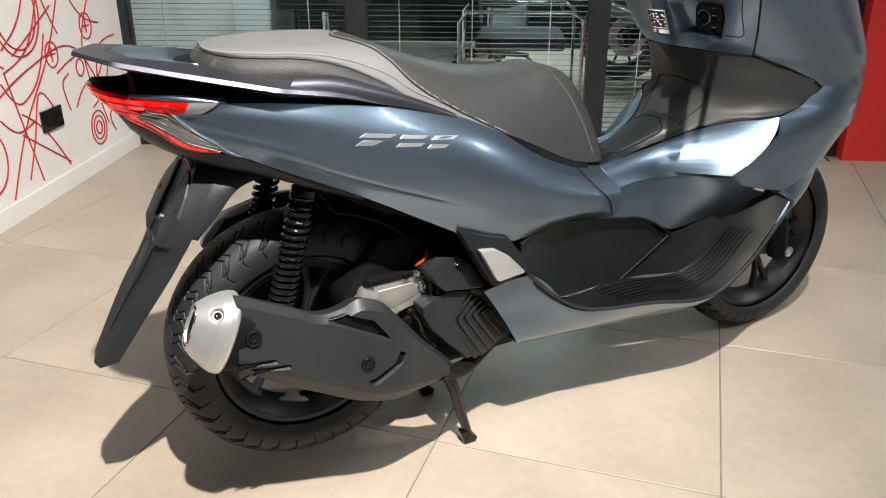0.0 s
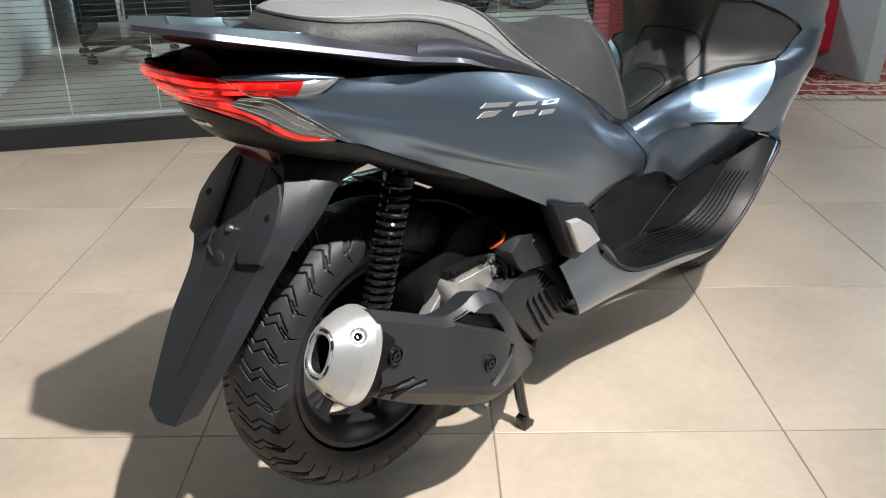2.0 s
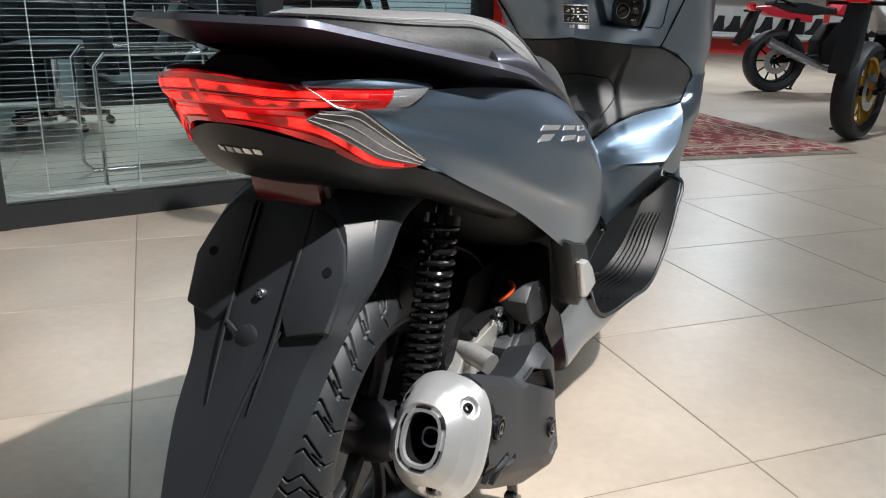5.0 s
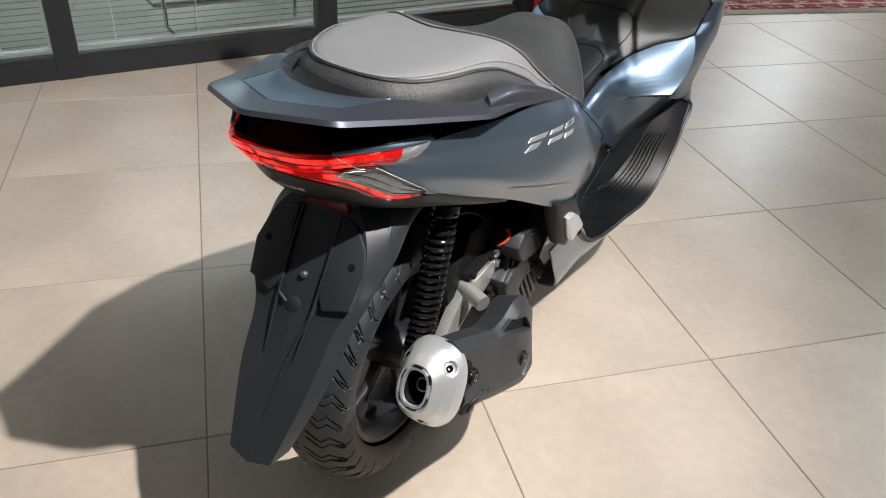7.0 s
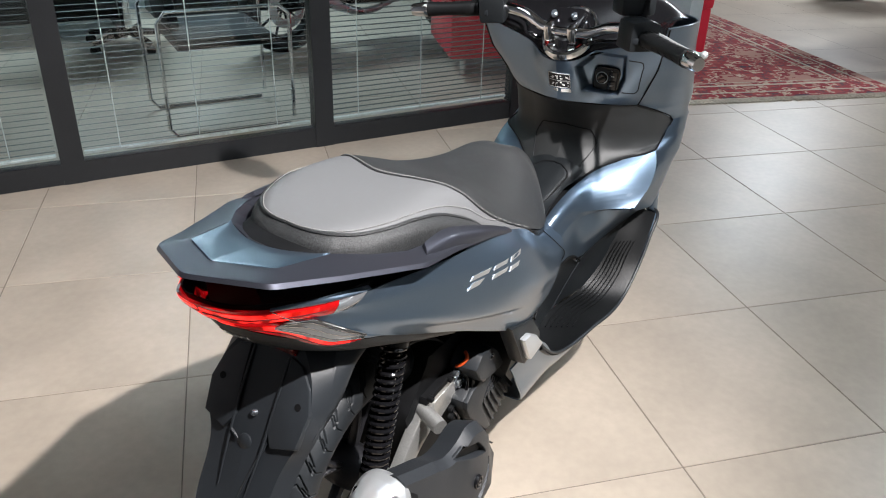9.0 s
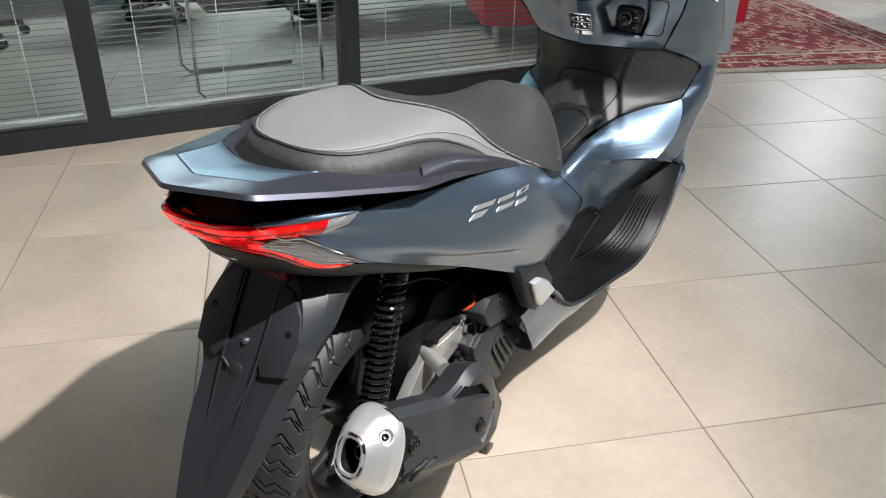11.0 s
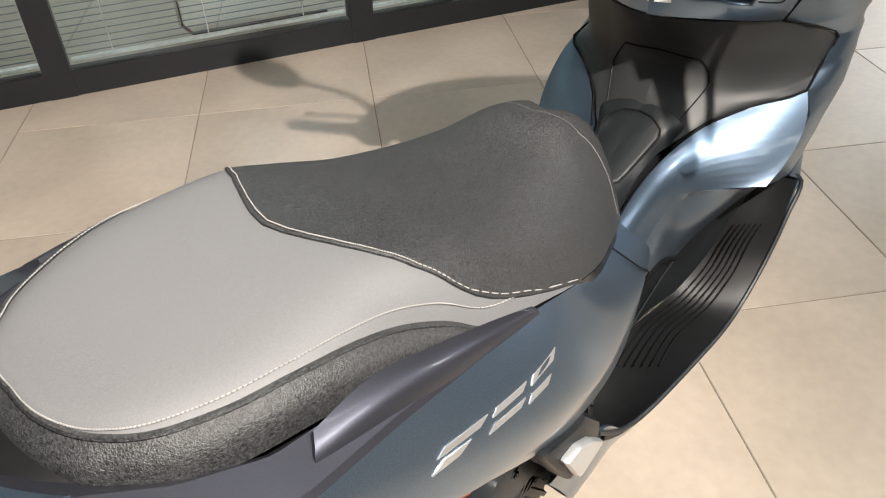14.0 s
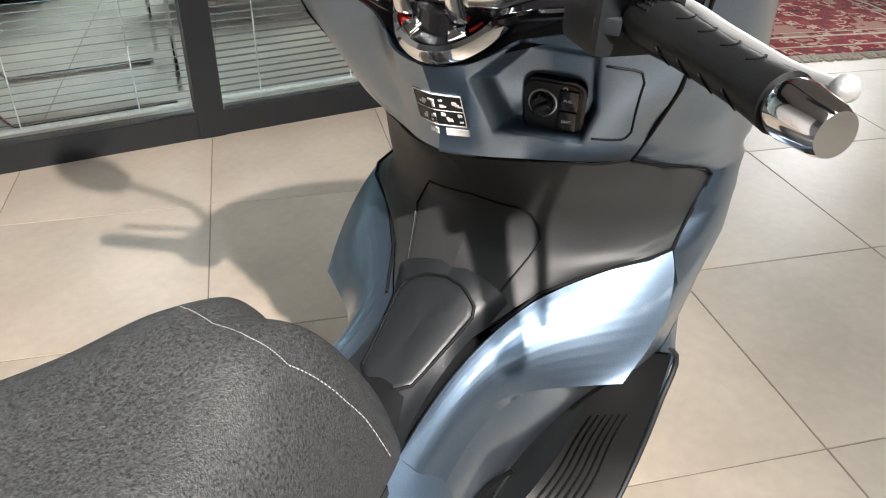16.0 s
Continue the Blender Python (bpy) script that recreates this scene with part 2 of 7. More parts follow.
def still(rows):
    """Turns places in the room into places on the straight, unturned scooter."""
    out = []
    for row in rows:
        new_row = []
        for x, y, z in row:
            mid = 0.021 * (x + 0.2)
            new_row.append((x, y if y <= -0.12 else min((y + mid) / (1 - mid / 0.12), 0.0), z))
        out.append(new_row)
    return out


def refine(g, n):
    """A finer copy of a panel's grid."""
    nv, nu = g.shape[:2]
    a = np.array([spline(r, nu * n) for r in g])
    return np.stack([spline(a[:, i], nv * n) for i in range(nu * n)], 1)


def dent(g, outline, axes, depth, soft, push):
    """Presses an outline, given in two of the axes, into a fine grid."""
    p = g[:, :, list(axes)]
    inside = np.zeros(p.shape[:2], bool)
    near = np.full(p.shape[:2], 9.0)
    for k in range(len(outline)):
        a, b = np.array(outline[k]), np.array(outline[(k + 1) % len(outline)])
        d = b - a
        f = np.clip(((p - a) @ d) / d.dot(d), 0, 1)
        near = np.minimum(near, np.linalg.norm(p - a - f[..., None] * d, axis=2))
        if a[1] != b[1]:
            cross = (a[1] > p[..., 1]) != (b[1] > p[..., 1])
            inside ^= cross & (p[..., 0] < (b[0] - a[0]) * (p[..., 1] - a[1]) / (b[1] - a[1]) + a[0])
    k = np.where(inside, np.clip(near / soft, 0, 1), 0)
    k = k * k * (3 - 2 * k)
    return g + (k * depth)[..., None] * np.array(push)


def snap(g, p, lift=0.0, out=(-1, 0, 0)):
    """The place on a grid that lies nearest to p, lifted off it."""
    d = np.linalg.norm(g - np.array(p), axis=2)
    j, i = np.unravel_index(d.argmin(), d.shape)
    j, i = min(max(j, 1), g.shape[0] - 2), min(max(i, 1), g.shape[1] - 2)
    n = np.cross(g[j, i + 1] - g[j, i - 1], g[j + 1, i] - g[j - 1, i])
    n /= np.linalg.norm(n)
    if n.dot(np.array(out)) < 0:
        n = -n
    return np.array(p) - n * n.dot(np.array(p) - g[j, i]) + n * lift


def settle(g, p, axis):
    """Moves p along one axis on to a grid."""
    rest = [k for k in range(3) if k != axis]
    d = np.linalg.norm(g[:, :, rest] - np.array(p)[rest], axis=2)
    j, i = np.unravel_index(d.argmin(), d.shape)
    j, i = min(max(j, 1), g.shape[0] - 2), min(max(i, 1), g.shape[1] - 2)
    n = np.cross(g[j, i + 1] - g[j, i - 1], g[j + 1, i] - g[j - 1, i])
    q = np.array(p, float)
    q[axis] = g[j, i][axis]
    q[axis] -= n.dot(q - g[j, i]) / n[axis]
    return q


def panel(name, g, thick, out, mat, label=""):
    bm = bmesh.new()
    add_shell(bm, g, thick, out)
    return part(name, bm, mat, None, label)


SIDE = pose(0, 0, 0, 90, 0, 0)  # local x, y become world x, z; local z looks to -y


def part(name, bm, mat, parent=None, label="", sharp=35, normals=True):
    """Links a bmesh as one mesh object under a thing or a part."""
    me = bpy.data.meshes.new(name)
    if normals:
        bmesh.ops.recalc_face_normals(bm, faces=bm.faces)
    for f in bm.faces:
        f.smooth = True
    bm.to_mesh(me)
    bm.free()
    me.set_sharp_from_angle(angle=radians(sharp))
    me.materials.append(mat)
    ob = new(name, me)
    ob.parent = parent
    if label:
        ob["label"] = label
    return ob


def shell(name, rows, nu, nv, mat, parent, out=(0, -1, 0), thick=0.004, both=True, label="", straight=False):
    """A bodywork panel through guide curves, and its mirror image on the other side."""
    g = skin(rows, nu, nv, straight)
    made = []
    for side in ((1, -1) if both else (1,)):
        bm = bmesh.new()
        add_shell(bm, g if side > 0 else flip_y(g), thick, (out[0], out[1] * side, out[2]))
        made.append(part(name, bm, mat, parent, label))
    return made


def tube(name, points, radius, mat, parent, n=12, samples=0, label="", flat=1.0):
    bm = bmesh.new()
    add_tube(bm, points, radius, n, samples, flat)
    return part(name, bm, mat, parent, label)


def lathe(name, profile, m, mat, parent, n=48, label=""):
    bm = bmesh.new()
    add_lathe(bm, profile, m, n)
    return part(name, bm, mat, parent, label)


def lettering(word, m, size, mat):
    """A raised word in the built-in font."""
    data = bpy.data.curves.new("lettering", "FONT")
    data.body, data.size, data.extrude, data.align_x, data.align_y = word, size, size * 0.04, "CENTER", "CENTER"
    data.resolution_u = 2
    ob = new("lettering_curve", data)
    me = bpy.data.meshes.new_from_object(ob)
    bpy.data.objects.remove(ob)
    me.transform(m)
    me.materials.clear()
    me.materials.append(mat)
    return new("lettering", me)


def box(name, m, sx, sy, sz, mat, parent, bevel=0.0, label=""):
    bm = bmesh.new()
    add_box(bm, m, sx, sy, sz, bevel)
    return part(name, bm, mat, parent, label)


def prism(name, outline, m, depth, mat, parent, bevel=0.0, label="", taper=1.0):
    bm = bmesh.new()
    add_prism(bm, outline, m, depth, bevel, taper=taper)
    return part(name, bm, mat, parent, label)


def empty(name, label, category, m=None, group="", kind=""):
    ob = new(name)
    ob.empty_display_size = 0.1
    if m is not None:
        ob.matrix_world = m
    return tagged(ob, label, category, group, kind)


def bolt(x, y, z, r, parent, mat=None, axis=(90, 0, 0)):
    m = pose(x, y, z, *axis)
    bm = bmesh.new()
    add_lathe(bm, [(0.0001, 0.006), (r * 0.45, 0.006), (r * 0.5, 0.002), (r * 0.75, 0.002), (r * 0.8, 0.006), (r, 0.005), (r, -0.004), (0.0001, -0.004)], m, 14)
    return part("bolt", bm, mat or M_DARK, parent)


# ---- the scooter ----
scooter = empty("scooter", "dark blue-grey metallic maxi scooter on its centre stand", "scooter", pose(0.345, 0, 0))
scooter_inv = scooter.matrix_world.inverted()
BIKE = []  # parts are placed in world metres and hung on the scooter at the end


def hang(ob):
    ob.parent = None
    BIKE.append(ob)
    return ob


# rear body side panel
top = [(-0.118, -0.146, 0.798), (-0.095, -0.152, 0.799), (0.024, -0.186, 0.790), (0.10, -0.19, 0.782), (0.20, -0.186, 0.768), (0.353, -0.18, 0.712), (0.45, -0.158, 0.655), (0.545, -0.128, 0.606), (0.68, -0.085, 0.572)]
r1 = [(-0.148, -0.135, 0.785), (-0.100, -0.157, 0.783), (0.02, -0.194, 0.763), (0.10, -0.203, 0.745), (0.20, -0.218, 0.728), (0.353, -0.212, 0.672), (0.46, -0.184, 0.618), (0.56, -0.158, 0.575), (0.69, -0.115, 0.548)]
r2 = [(-0.188, -0.111, 0.780), (-0.09, -0.160, 0.750), (0.02, -0.197, 0.720), (0.10, -0.208, 0.695), (0.22, -0.232, 0.665), (0.36, -0.228, 0.615), (0.47, -0.206, 0.570), (0.57, -0.178, 0.538), (0.695, -0.138, 0.515)]
rc = [(-0.172, -0.122, 0.763), (-0.105, -0.1535, 0.744), (-0.035, -0.1840, 0.724), (0.051, -0.1985, 0.679), (0.145, -0.2130, 0.641), (0.30, -0.2240, 0.592), (0.47, -0.2035, 0.547), (0.575, -0.1745, 0.523), (0.693, -0.1385, 0.501)]
r3 = [(-0.146, -0.134, 0.743), (-0.08, -0.155, 0.713), (0.0, -0.178, 0.685), (0.10, -0.194, 0.646), (0.23, -0.213, 0.605), (0.37, -0.214, 0.545), (0.48, -0.200, 0.525), (0.58, -0.170, 0.508), (0.69, -0.138, 0.488)]
bot = [(-0.113, -0.146, 0.7235), (-0.072, -0.153, 0.703), (-0.015, -0.164, 0.675), (0.07, -0.178, 0.640), (0.20, -0.188, 0.570), (0.41, -0.192, 0.484), (0.485, -0.178, 0.503), (0.58, -0.155, 0.492), (0.675, -0.136, 0.470)]
SIDE_ROWS = [top, r1, r2, rc, r3, bot]
flank = ease(skin(SIDE_ROWS, 80, 46), 50)
for y in (1, -1):
    hang(panel("side_panel", flank if y > 0 else flip_y(flank), 0.004, (0, -y, 0), M_PAINT))
# shoulder of the leg shield: a broad convex face with a crisp lower ridge
SH_TOP = [(0.664, -0.088, 0.575), (0.765, -0.072, 0.583), (0.846, -0.085, 0.605), (0.903, -0.121, 0.634), (0.954, -0.166, 0.651), (0.993, -0.216, 0.667), (1.020, -0.233, 0.668)]
SH_LOW = [(0.674, -0.118, 0.549), (0.745, -0.112, 0.557), (0.800, -0.117, 0.551), (0.840, -0.137, 0.547), (0.862, -0.168, 0.550), (0.883, -0.204, 0.553), (0.902, -0.231, 0.555)]
SH_BOW = [(-0.001, -0.003, 0.004), (-0.002, -0.004, 0.005), (-0.004, -0.006, 0.005), (-0.005, -0.007, 0.006), (-0.005, -0.009, 0.006), (-0.003, -0.012, 0.005), (0.014, -0.017, 0.0)]
SH_TUCK = [(0.004, -0.012, -0.020), (0.004, -0.010, -0.018), (0.004, -0.006, -0.016), (0.010, 0.004, -0.010), (0.012, 0.008, -0.010), (0.012, 0.010, -0.010), (0.012, 0.010, -0.010)]
rows = [[tuple(np.array(p) + np.array((0.012, 0.012, -0.014))) for p in SH_TOP]]
for f in np.linspace(0, 1, 12):
    rows.append([tuple(np.array(p) * (1 - f) + np.array(q) * f + 4 * f * (1 - f) * np.array(b)) for p, q, b in zip(SH_TOP, SH_LOW, SH_BOW)])
rows.append([tuple(np.array(p) + np.array(t)) for p, t in zip(SH_LOW, SH_TUCK)])
shoulder = ease(skin(rows, 60, 79, True), 130)
for y in (1, -1):
    hang(panel("leg_shield", shoulder if y > 0 else flip_y(shoulder), 0.003, (-0.3, -y, 0.6), M_PAINT))
# flank under the ridge
e = [(0.676, -0.126, 0.530), (0.745, -0.120, 0.540), (0.800, -0.122, 0.537), (0.848, -0.134, 0.540), (0.872, -0.162, 0.542), (0.905, -0.214, 0.543), (0.955, -0.228, 0.546)]
m = [(0.676, -0.134, 0.503), (0.74, -0.130, 0.506), (0.80, -0.128, 0.500), (0.84, -0.134, 0.490), (0.87, -0.152, 0.490), (0.93, -0.188, 0.500), (1.00, -0.212, 0.505)]
f = [(0.674, -0.136, 0.468), (0.740, -0.134, 0.462), (0.80, -0.128, 0.437), (0.857, -0.126, 0.400), (0.90, -0.134, 0.415), (0.96, -0.160, 0.442), (1.047, -0.208, 0.487)]
hollow = ease(skin([e, m, f], 60, 30), 40)
for y in (1, -1):
    hang(panel("flank_panel", hollow if y > 0 else flip_y(hollow), 0.004, (0, -y, 0.6), M_PAINT))
    hang(tube("panel_joint", [(x, q * y - 0.002 * y, z) for x, q, z in ((0.412, -0.190, 0.481), (0.445, -0.183, 0.4935), (0.485, -0.176, 0.501), (0.58, -0.154, 0.490), (0.675, -0.135, 0.468), (0.76, -0.131, 0.452), (0.855, -0.126, 0.396))], 0.0030, M_VOID, None, 8, 50))
# outer front fairing
for ob in shell("front_fairing", [
        [(0.875, -0.256, 1.00), (0.96, -0.285, 1.00), (1.08, -0.268, 0.99), (1.20, -0.18, 0.98), (1.28, -0.08, 0.97), (1.30, 0.0, 0.97)],
        [(0.912, -0.234, 0.898), (1.00, -0.270, 0.895), (1.12, -0.268, 0.89), (1.25, -0.20, 0.88), (1.35, -0.09, 0.86), (1.38, 0.0, 0.86)],
        [(0.947, -0.206, 0.838), (1.03, -0.258, 0.835), (1.15, -0.268, 0.83), (1.28, -0.205, 0.82), (1.38, -0.095, 0.80), (1.41, 0.0, 0.80)],
        [(0.970, -0.185, 0.794), (1.06, -0.247, 0.795), (1.17, -0.266, 0.79), (1.30, -0.21, 0.77), (1.40, -0.10, 0.75), (1.44, 0.0, 0.75)],
        [(1.015, -0.214, 0.776), (1.09, -0.246, 0.770), (1.18, -0.262, 0.765), (1.31, -0.205, 0.75), (1.40, -0.10, 0.73), (1.44, 0.0, 0.73)],
        [(1.134, -0.237, 0.722), (1.16, -0.248, 0.722), (1.21, -0.256, 0.720), (1.32, -0.20, 0.71), (1.41, -0.10, 0.70), (1.45, 0.0, 0.70)],
        [(1.076, -0.231, 0.682), (1.13, -0.250, 0.684), (1.20, -0.257, 0.680), (1.31, -0.205, 0.67), (1.39, -0.11, 0.66), (1.43, 0.0, 0.65)],
        [(1.021, -0.234, 0.667), (1.09, -0.252, 0.662), (1.18, -0.258, 0.655), (1.28, -0.222, 0.64), (1.36, -0.14, 0.63), (1.41, -0.02, 0.62)],
        [(1.010, -0.248, 0.634), (1.08, -0.256, 0.636), (1.17, -0.258, 0.635), (1.26, -0.230, 0.625), (1.34, -0.15, 0.61), (1.38, -0.04, 0.60)],
        [(0.956, -0.246, 0.589), (1.04, -0.252, 0.598), (1.14, -0.252, 0.605), (1.23, -0.230, 0.60), (1.30, -0.16, 0.59), (1.35, -0.08, 0.58)],
        [(0.904, -0.232, 0.553), (1.01, -0.243, 0.560), (1.12, -0.247, 0.572), (1.21, -0.228, 0.575), (1.28, -0.17, 0.57), (1.32, -0.10, 0.56)],
        [(0.918, -0.220, 0.538), (1.02, -0.230, 0.507), (1.08, -0.234, 0.497), (1.16, -0.222, 0.510), (1.23, -0.185, 0.53), (1.28, -0.12, 0.53)]], 44, 78, M_PAINT, None, (0.3, -1, 0), straight=True):
    hang(ob)
# lower lip of the leg shield beside the front wheel
for ob in shell("leg_shield_lip", [
        [(1.055, -0.235, 0.495), (1.12, -0.235, 0.515), (1.20, -0.21, 0.53), (1.25, -0.17, 0.535)],
        [(1.085, -0.250, 0.470), (1.13, -0.235, 0.475), (1.18, -0.215, 0.49), (1.23, -0.18, 0.52)],
        [(1.07, -0.235, 0.430), (1.09, -0.230, 0.430), (1.12, -0.215, 0.44), (1.17, -0.19, 0.47)]], 16, 10, M_PAINT, None):
    hang(ob)
# knee panels in dark textured plastic, hollow behind the lid
KNEE = still([
    [(0.850, 0.0, 0.806), (0.868, -0.058, 0.801), (0.920, -0.130, 0.794), (0.966, -0.182, 0.791), (1.013, -0.211, 0.773), (1.105, -0.230, 0.738), (1.130, -0.234, 0.722)],
    [(0.876, 0.0, 0.785), (0.889, -0.058, 0.780), (0.932, -0.130, 0.772), (0.976, -0.184, 0.769), (1.020, -0.211, 0.757), (1.095, -0.229, 0.732), (1.128, -0.2335, 0.720)],
    [(0.904, 0.0, 0.752), (0.910, -0.06, 0.748), (0.942, -0.130, 0.742), (0.984, -0.186, 0.738), (1.030, -0.212, 0.731), (1.088, -0.228, 0.720), (1.122, -0.233, 0.714)],
    [(0.921, 0.0, 0.712), (0.924, -0.063, 0.708), (0.946, -0.122, 0.702), (0.986, -0.180, 0.700), (1.026, -0.208, 0.699), (1.072, -0.224, 0.701), (1.106, -0.230, 0.700)],
    [(0.910, 0.0, 0.686), (0.914, -0.070, 0.682), (0.931, -0.108, 0.681), (0.963, -0.160, 0.675), (0.996, -0.198, 0.676), (1.038, -0.220, 0.681), (1.072, -0.2275, 0.682)],
    [(0.888, 0.0, 0.660), (0.890, -0.074, 0.650), (0.911, -0.108, 0.653), (0.943, -0.150, 0.659), (0.974, -0.188, 0.664), (1.008, -0.217, 0.672), (1.042, -0.229, 0.675)],
    [(0.868, 0.0, 0.630), (0.850, -0.080, 0.606), (0.890, -0.110, 0.628), (0.930, -0.143, 0.643), (0.960, -0.172, 0.652), (0.993, -0.214, 0.666), (1.018, -0.230, 0.670)]])
knee = ease(skin(KNEE, 60, 50), 12)
for y in (1, -1):
    hang(panel("knee_panel", knee if y > 0 else flip_y(knee), 0.004, (-1, 0, 1), M_KNEE))
# centre tunnel with the filler lid
TUNNEL = [
    [(0.66, 0.0, 0.556), (0.74, 0.0, 0.580), (0.84, 0.0, 0.626), (0.885, 0.0, 0.652)],
    [(0.66, -0.03, 0.556), (0.74, -0.030, 0.580), (0.84, -0.040, 0.626), (0.88, -0.06, 0.645)],
    [(0.66, -0.055, 0.554), (0.76, -0.048, 0.584), (0.846, -0.062, 0.621), (0.88, -0.085, 0.633)],
    [(0.66, -0.080, 0.560), (0.765, -0.062, 0.583), (0.842, -0.072, 0.603), (0.88, -0.10, 0.612)]]
tunnel = skin(TUNNEL, 60, 40)
lid = [(0.736, 0.0), (0.737, -0.022), (0.750, -0.0375), (0.842, -0.0585), (0.851, -0.0545), (0.862, -0.028), (0.867, 0.0)]
lid = lid + [(x, -y) for x, y in lid[-2:0:-1]]
wide = refine(np.concatenate([flip_y(tunnel)[:0:-1], tunnel]), 3)
hang(panel("tunnel_cover", wide, 0.004, (0, 0, 1), M_PLASTIC))
top = refine(np.concatenate([flip_y(tunnel)[:0:-1], tunnel]), 1)
bm = bmesh.new()
ring = np.array([[settle(top, (0.802 + (x - 0.802) * k, y * k, 0.60), 2) + np.array([0, 0, h]) for x, y in lid] for k, h in ((1.0, -0.004), (0.996, 0.0004), (0.975, 0.0010), (0.90, 0.0011), (0.5, 0.0012), (0.01, 0.0012))])
add_grid(bm, ring, wrap=True)
hang(part("filler_lid", bm, M_PLASTIC, None, "matt black filler lid"))


def on_grid(g, u, v):
    """A point on a panel's grid, u along and v across it, both 0 to 1."""
    nv, nu = g.shape[:2]
    x, y = u * (nu - 1), v * (nv - 1)
    i, j = min(int(x), nu - 2), min(int(y), nv - 2)
    a, b = x - i, y - j
    return g[j, i] * (1 - a) * (1 - b) + g[j, i + 1] * a * (1 - b) + g[j + 1, i] * (1 - a) * b + g[j + 1, i + 1] * a * b


FLAP = still([[(0.852, -0.072, 0.613), (0.885, -0.092, 0.655), (0.916, -0.112, 0.693), (0.920, -0.106, 0.702), (0.923, -0.088, 0.720), (0.924, -0.040, 0.729), (0.922, 0.0, 0.730)]])[0]


def along(points, per):
    """Many points on straight runs."""
    p = np.array(points, float)
    return np.concatenate([p[k] + (p[k + 1] - p[k]) * np.linspace(0, 1, per, endpoint=False)[:, None] for k in range(len(p) - 1)] + [p[-1:]])


for y in (1, -1):
    line = [snap(knee, p, 0.0004, (-1, 0, 1)) * np.array([1, y, 1]) for p in along(FLAP, 8)]
    hang(tube("flap_joint", line, 0.0015, M_VOID, None, 6))
    # thin bead beside the joint, added for the edge's highlight line
    hang(tube("flap_edge", [p + np.array([-0.0010, -0.0016 * y, 0.0014]) for p in line[:17]], 0.0008, M_FENDER, None, 6))
lid_line = along([(*p, 0.60) for p in lid + lid[:1]], 6)
hang(tube("lid_joint", [settle(top, (0.802 + (p[0] - 0.802) * 1.02, p[1] * 1.03, 0.60), 2) + np.array([0, 0, 0.0006]) for p in lid_line], 0.0021, M_VOID, None, 6))
# inner panel behind the bars, leaning to the rider, with a sunk pocket for the key
INNER = still([
    [(0.818, 0.0, 0.906), (0.830, -0.06, 0.910), (0.856, -0.10, 0.930), (0.868, -0.16, 0.948), (0.880, -0.215, 0.962), (0.884, -0.250, 0.975)],
    [(0.830, 0.0, 0.882), (0.840, -0.06, 0.884), (0.863, -0.10, 0.893), (0.877, -0.15, 0.897), (0.890, -0.20, 0.899), (0.910, -0.233, 0.899)],
    [(0.842, 0.0, 0.850), (0.856, -0.06, 0.848), (0.876, -0.09, 0.848), (0.892, -0.14, 0.847), (0.914, -0.185, 0.845), (0.945, -0.206, 0.840)],
    [(0.849, 0.0, 0.825), (0.864, -0.06, 0.823), (0.885, -0.095, 0.820), (0.904, -0.136, 0.818), (0.928, -0.174, 0.816), (0.956, -0.195, 0.814)],
    [(0.849, 0.0, 0.807), (0.868, -0.058, 0.802), (0.895, -0.095, 0.798), (0.920, -0.130, 0.795), (0.945, -0.162, 0.793), (0.967, -0.183, 0.792)]])
inner_grid = refine(skin(INNER, 50, 24), 3)
bay = [(-0.060, 0.832), (-0.152, 0.824), (-0.170, 0.868), (-0.172, 0.930), (-0.093, 0.934), (-0.046, 0.896)]
pocket = dent(inner_grid, bay, (1, 2), 0.024, 0.015, (1, 0, 0))
hang(panel("inner_panel", pocket, 0.003, (-1, 0, 0), M_PAINT))
hang(panel("inner_panel", flip_y(inner_grid[::3, ::3]), 0.003, (-1, 0, 0), M_PAINT))
for y in (1, -1):
    hang(tube("panel_joint", [(0.876, -0.258 * y, 0.998), (0.911, -0.236 * y, 0.899), (0.946, -0.208 * y, 0.839), (0.968, -0.1855 * y, 0.793), (1.014, -0.2145 * y, 0.775), (1.106, -0.233 * y, 0.739), (1.131, -0.237 * y, 0.721), (1.108, -0.233 * y, 0.700), (1.074, -0.230 * y, 0.681), (1.020, -0.232 * y, 0.6705), (0.994, -0.2165 * y, 0.667), (0.955, -0.167 * y, 0.652), (0.904, -0.122 * y, 0.635), (0.848, -0.086 * y, 0.606)], 0.0019, M_VOID, None, 6))
    hang(tube("panel_joint", [snap(inner_grid, p, 0.0, (-1, 0, 0)) * np.array([1, y, 1]) for p in ((0.849, 0, 0.808), (0.868, -0.045, 0.803), (0.895, -0.09, 0.799), (0.920, -0.130, 0.796), (0.945, -0.162, 0.794), (0.966, -0.182, 0.793))], 0.0012, M_VOID, None, 6, 24))
    hang(tube("panel_joint", [(0.570, -0.130 * y, 0.602), (0.605, -0.155 * y, 0.560), (0.645, -0.157 * y, 0.523), (0.672, -0.139 * y, 0.478)], 0.0012, M_VOID, None, 6, 24))
    hang(tube("panel_joint", [(0.853, -0.1275 * y, 0.397), (0.80, -0.112 * y, 0.345), (0.742, -0.102 * y, 0.300)], 0.0018, M_FENDER, None, 6, 16))
glove = [(0.872, -0.176, 0.918), (0.880, -0.206, 0.915), (0.919, -0.188, 0.834), (0.898, -0.160, 0.834)]
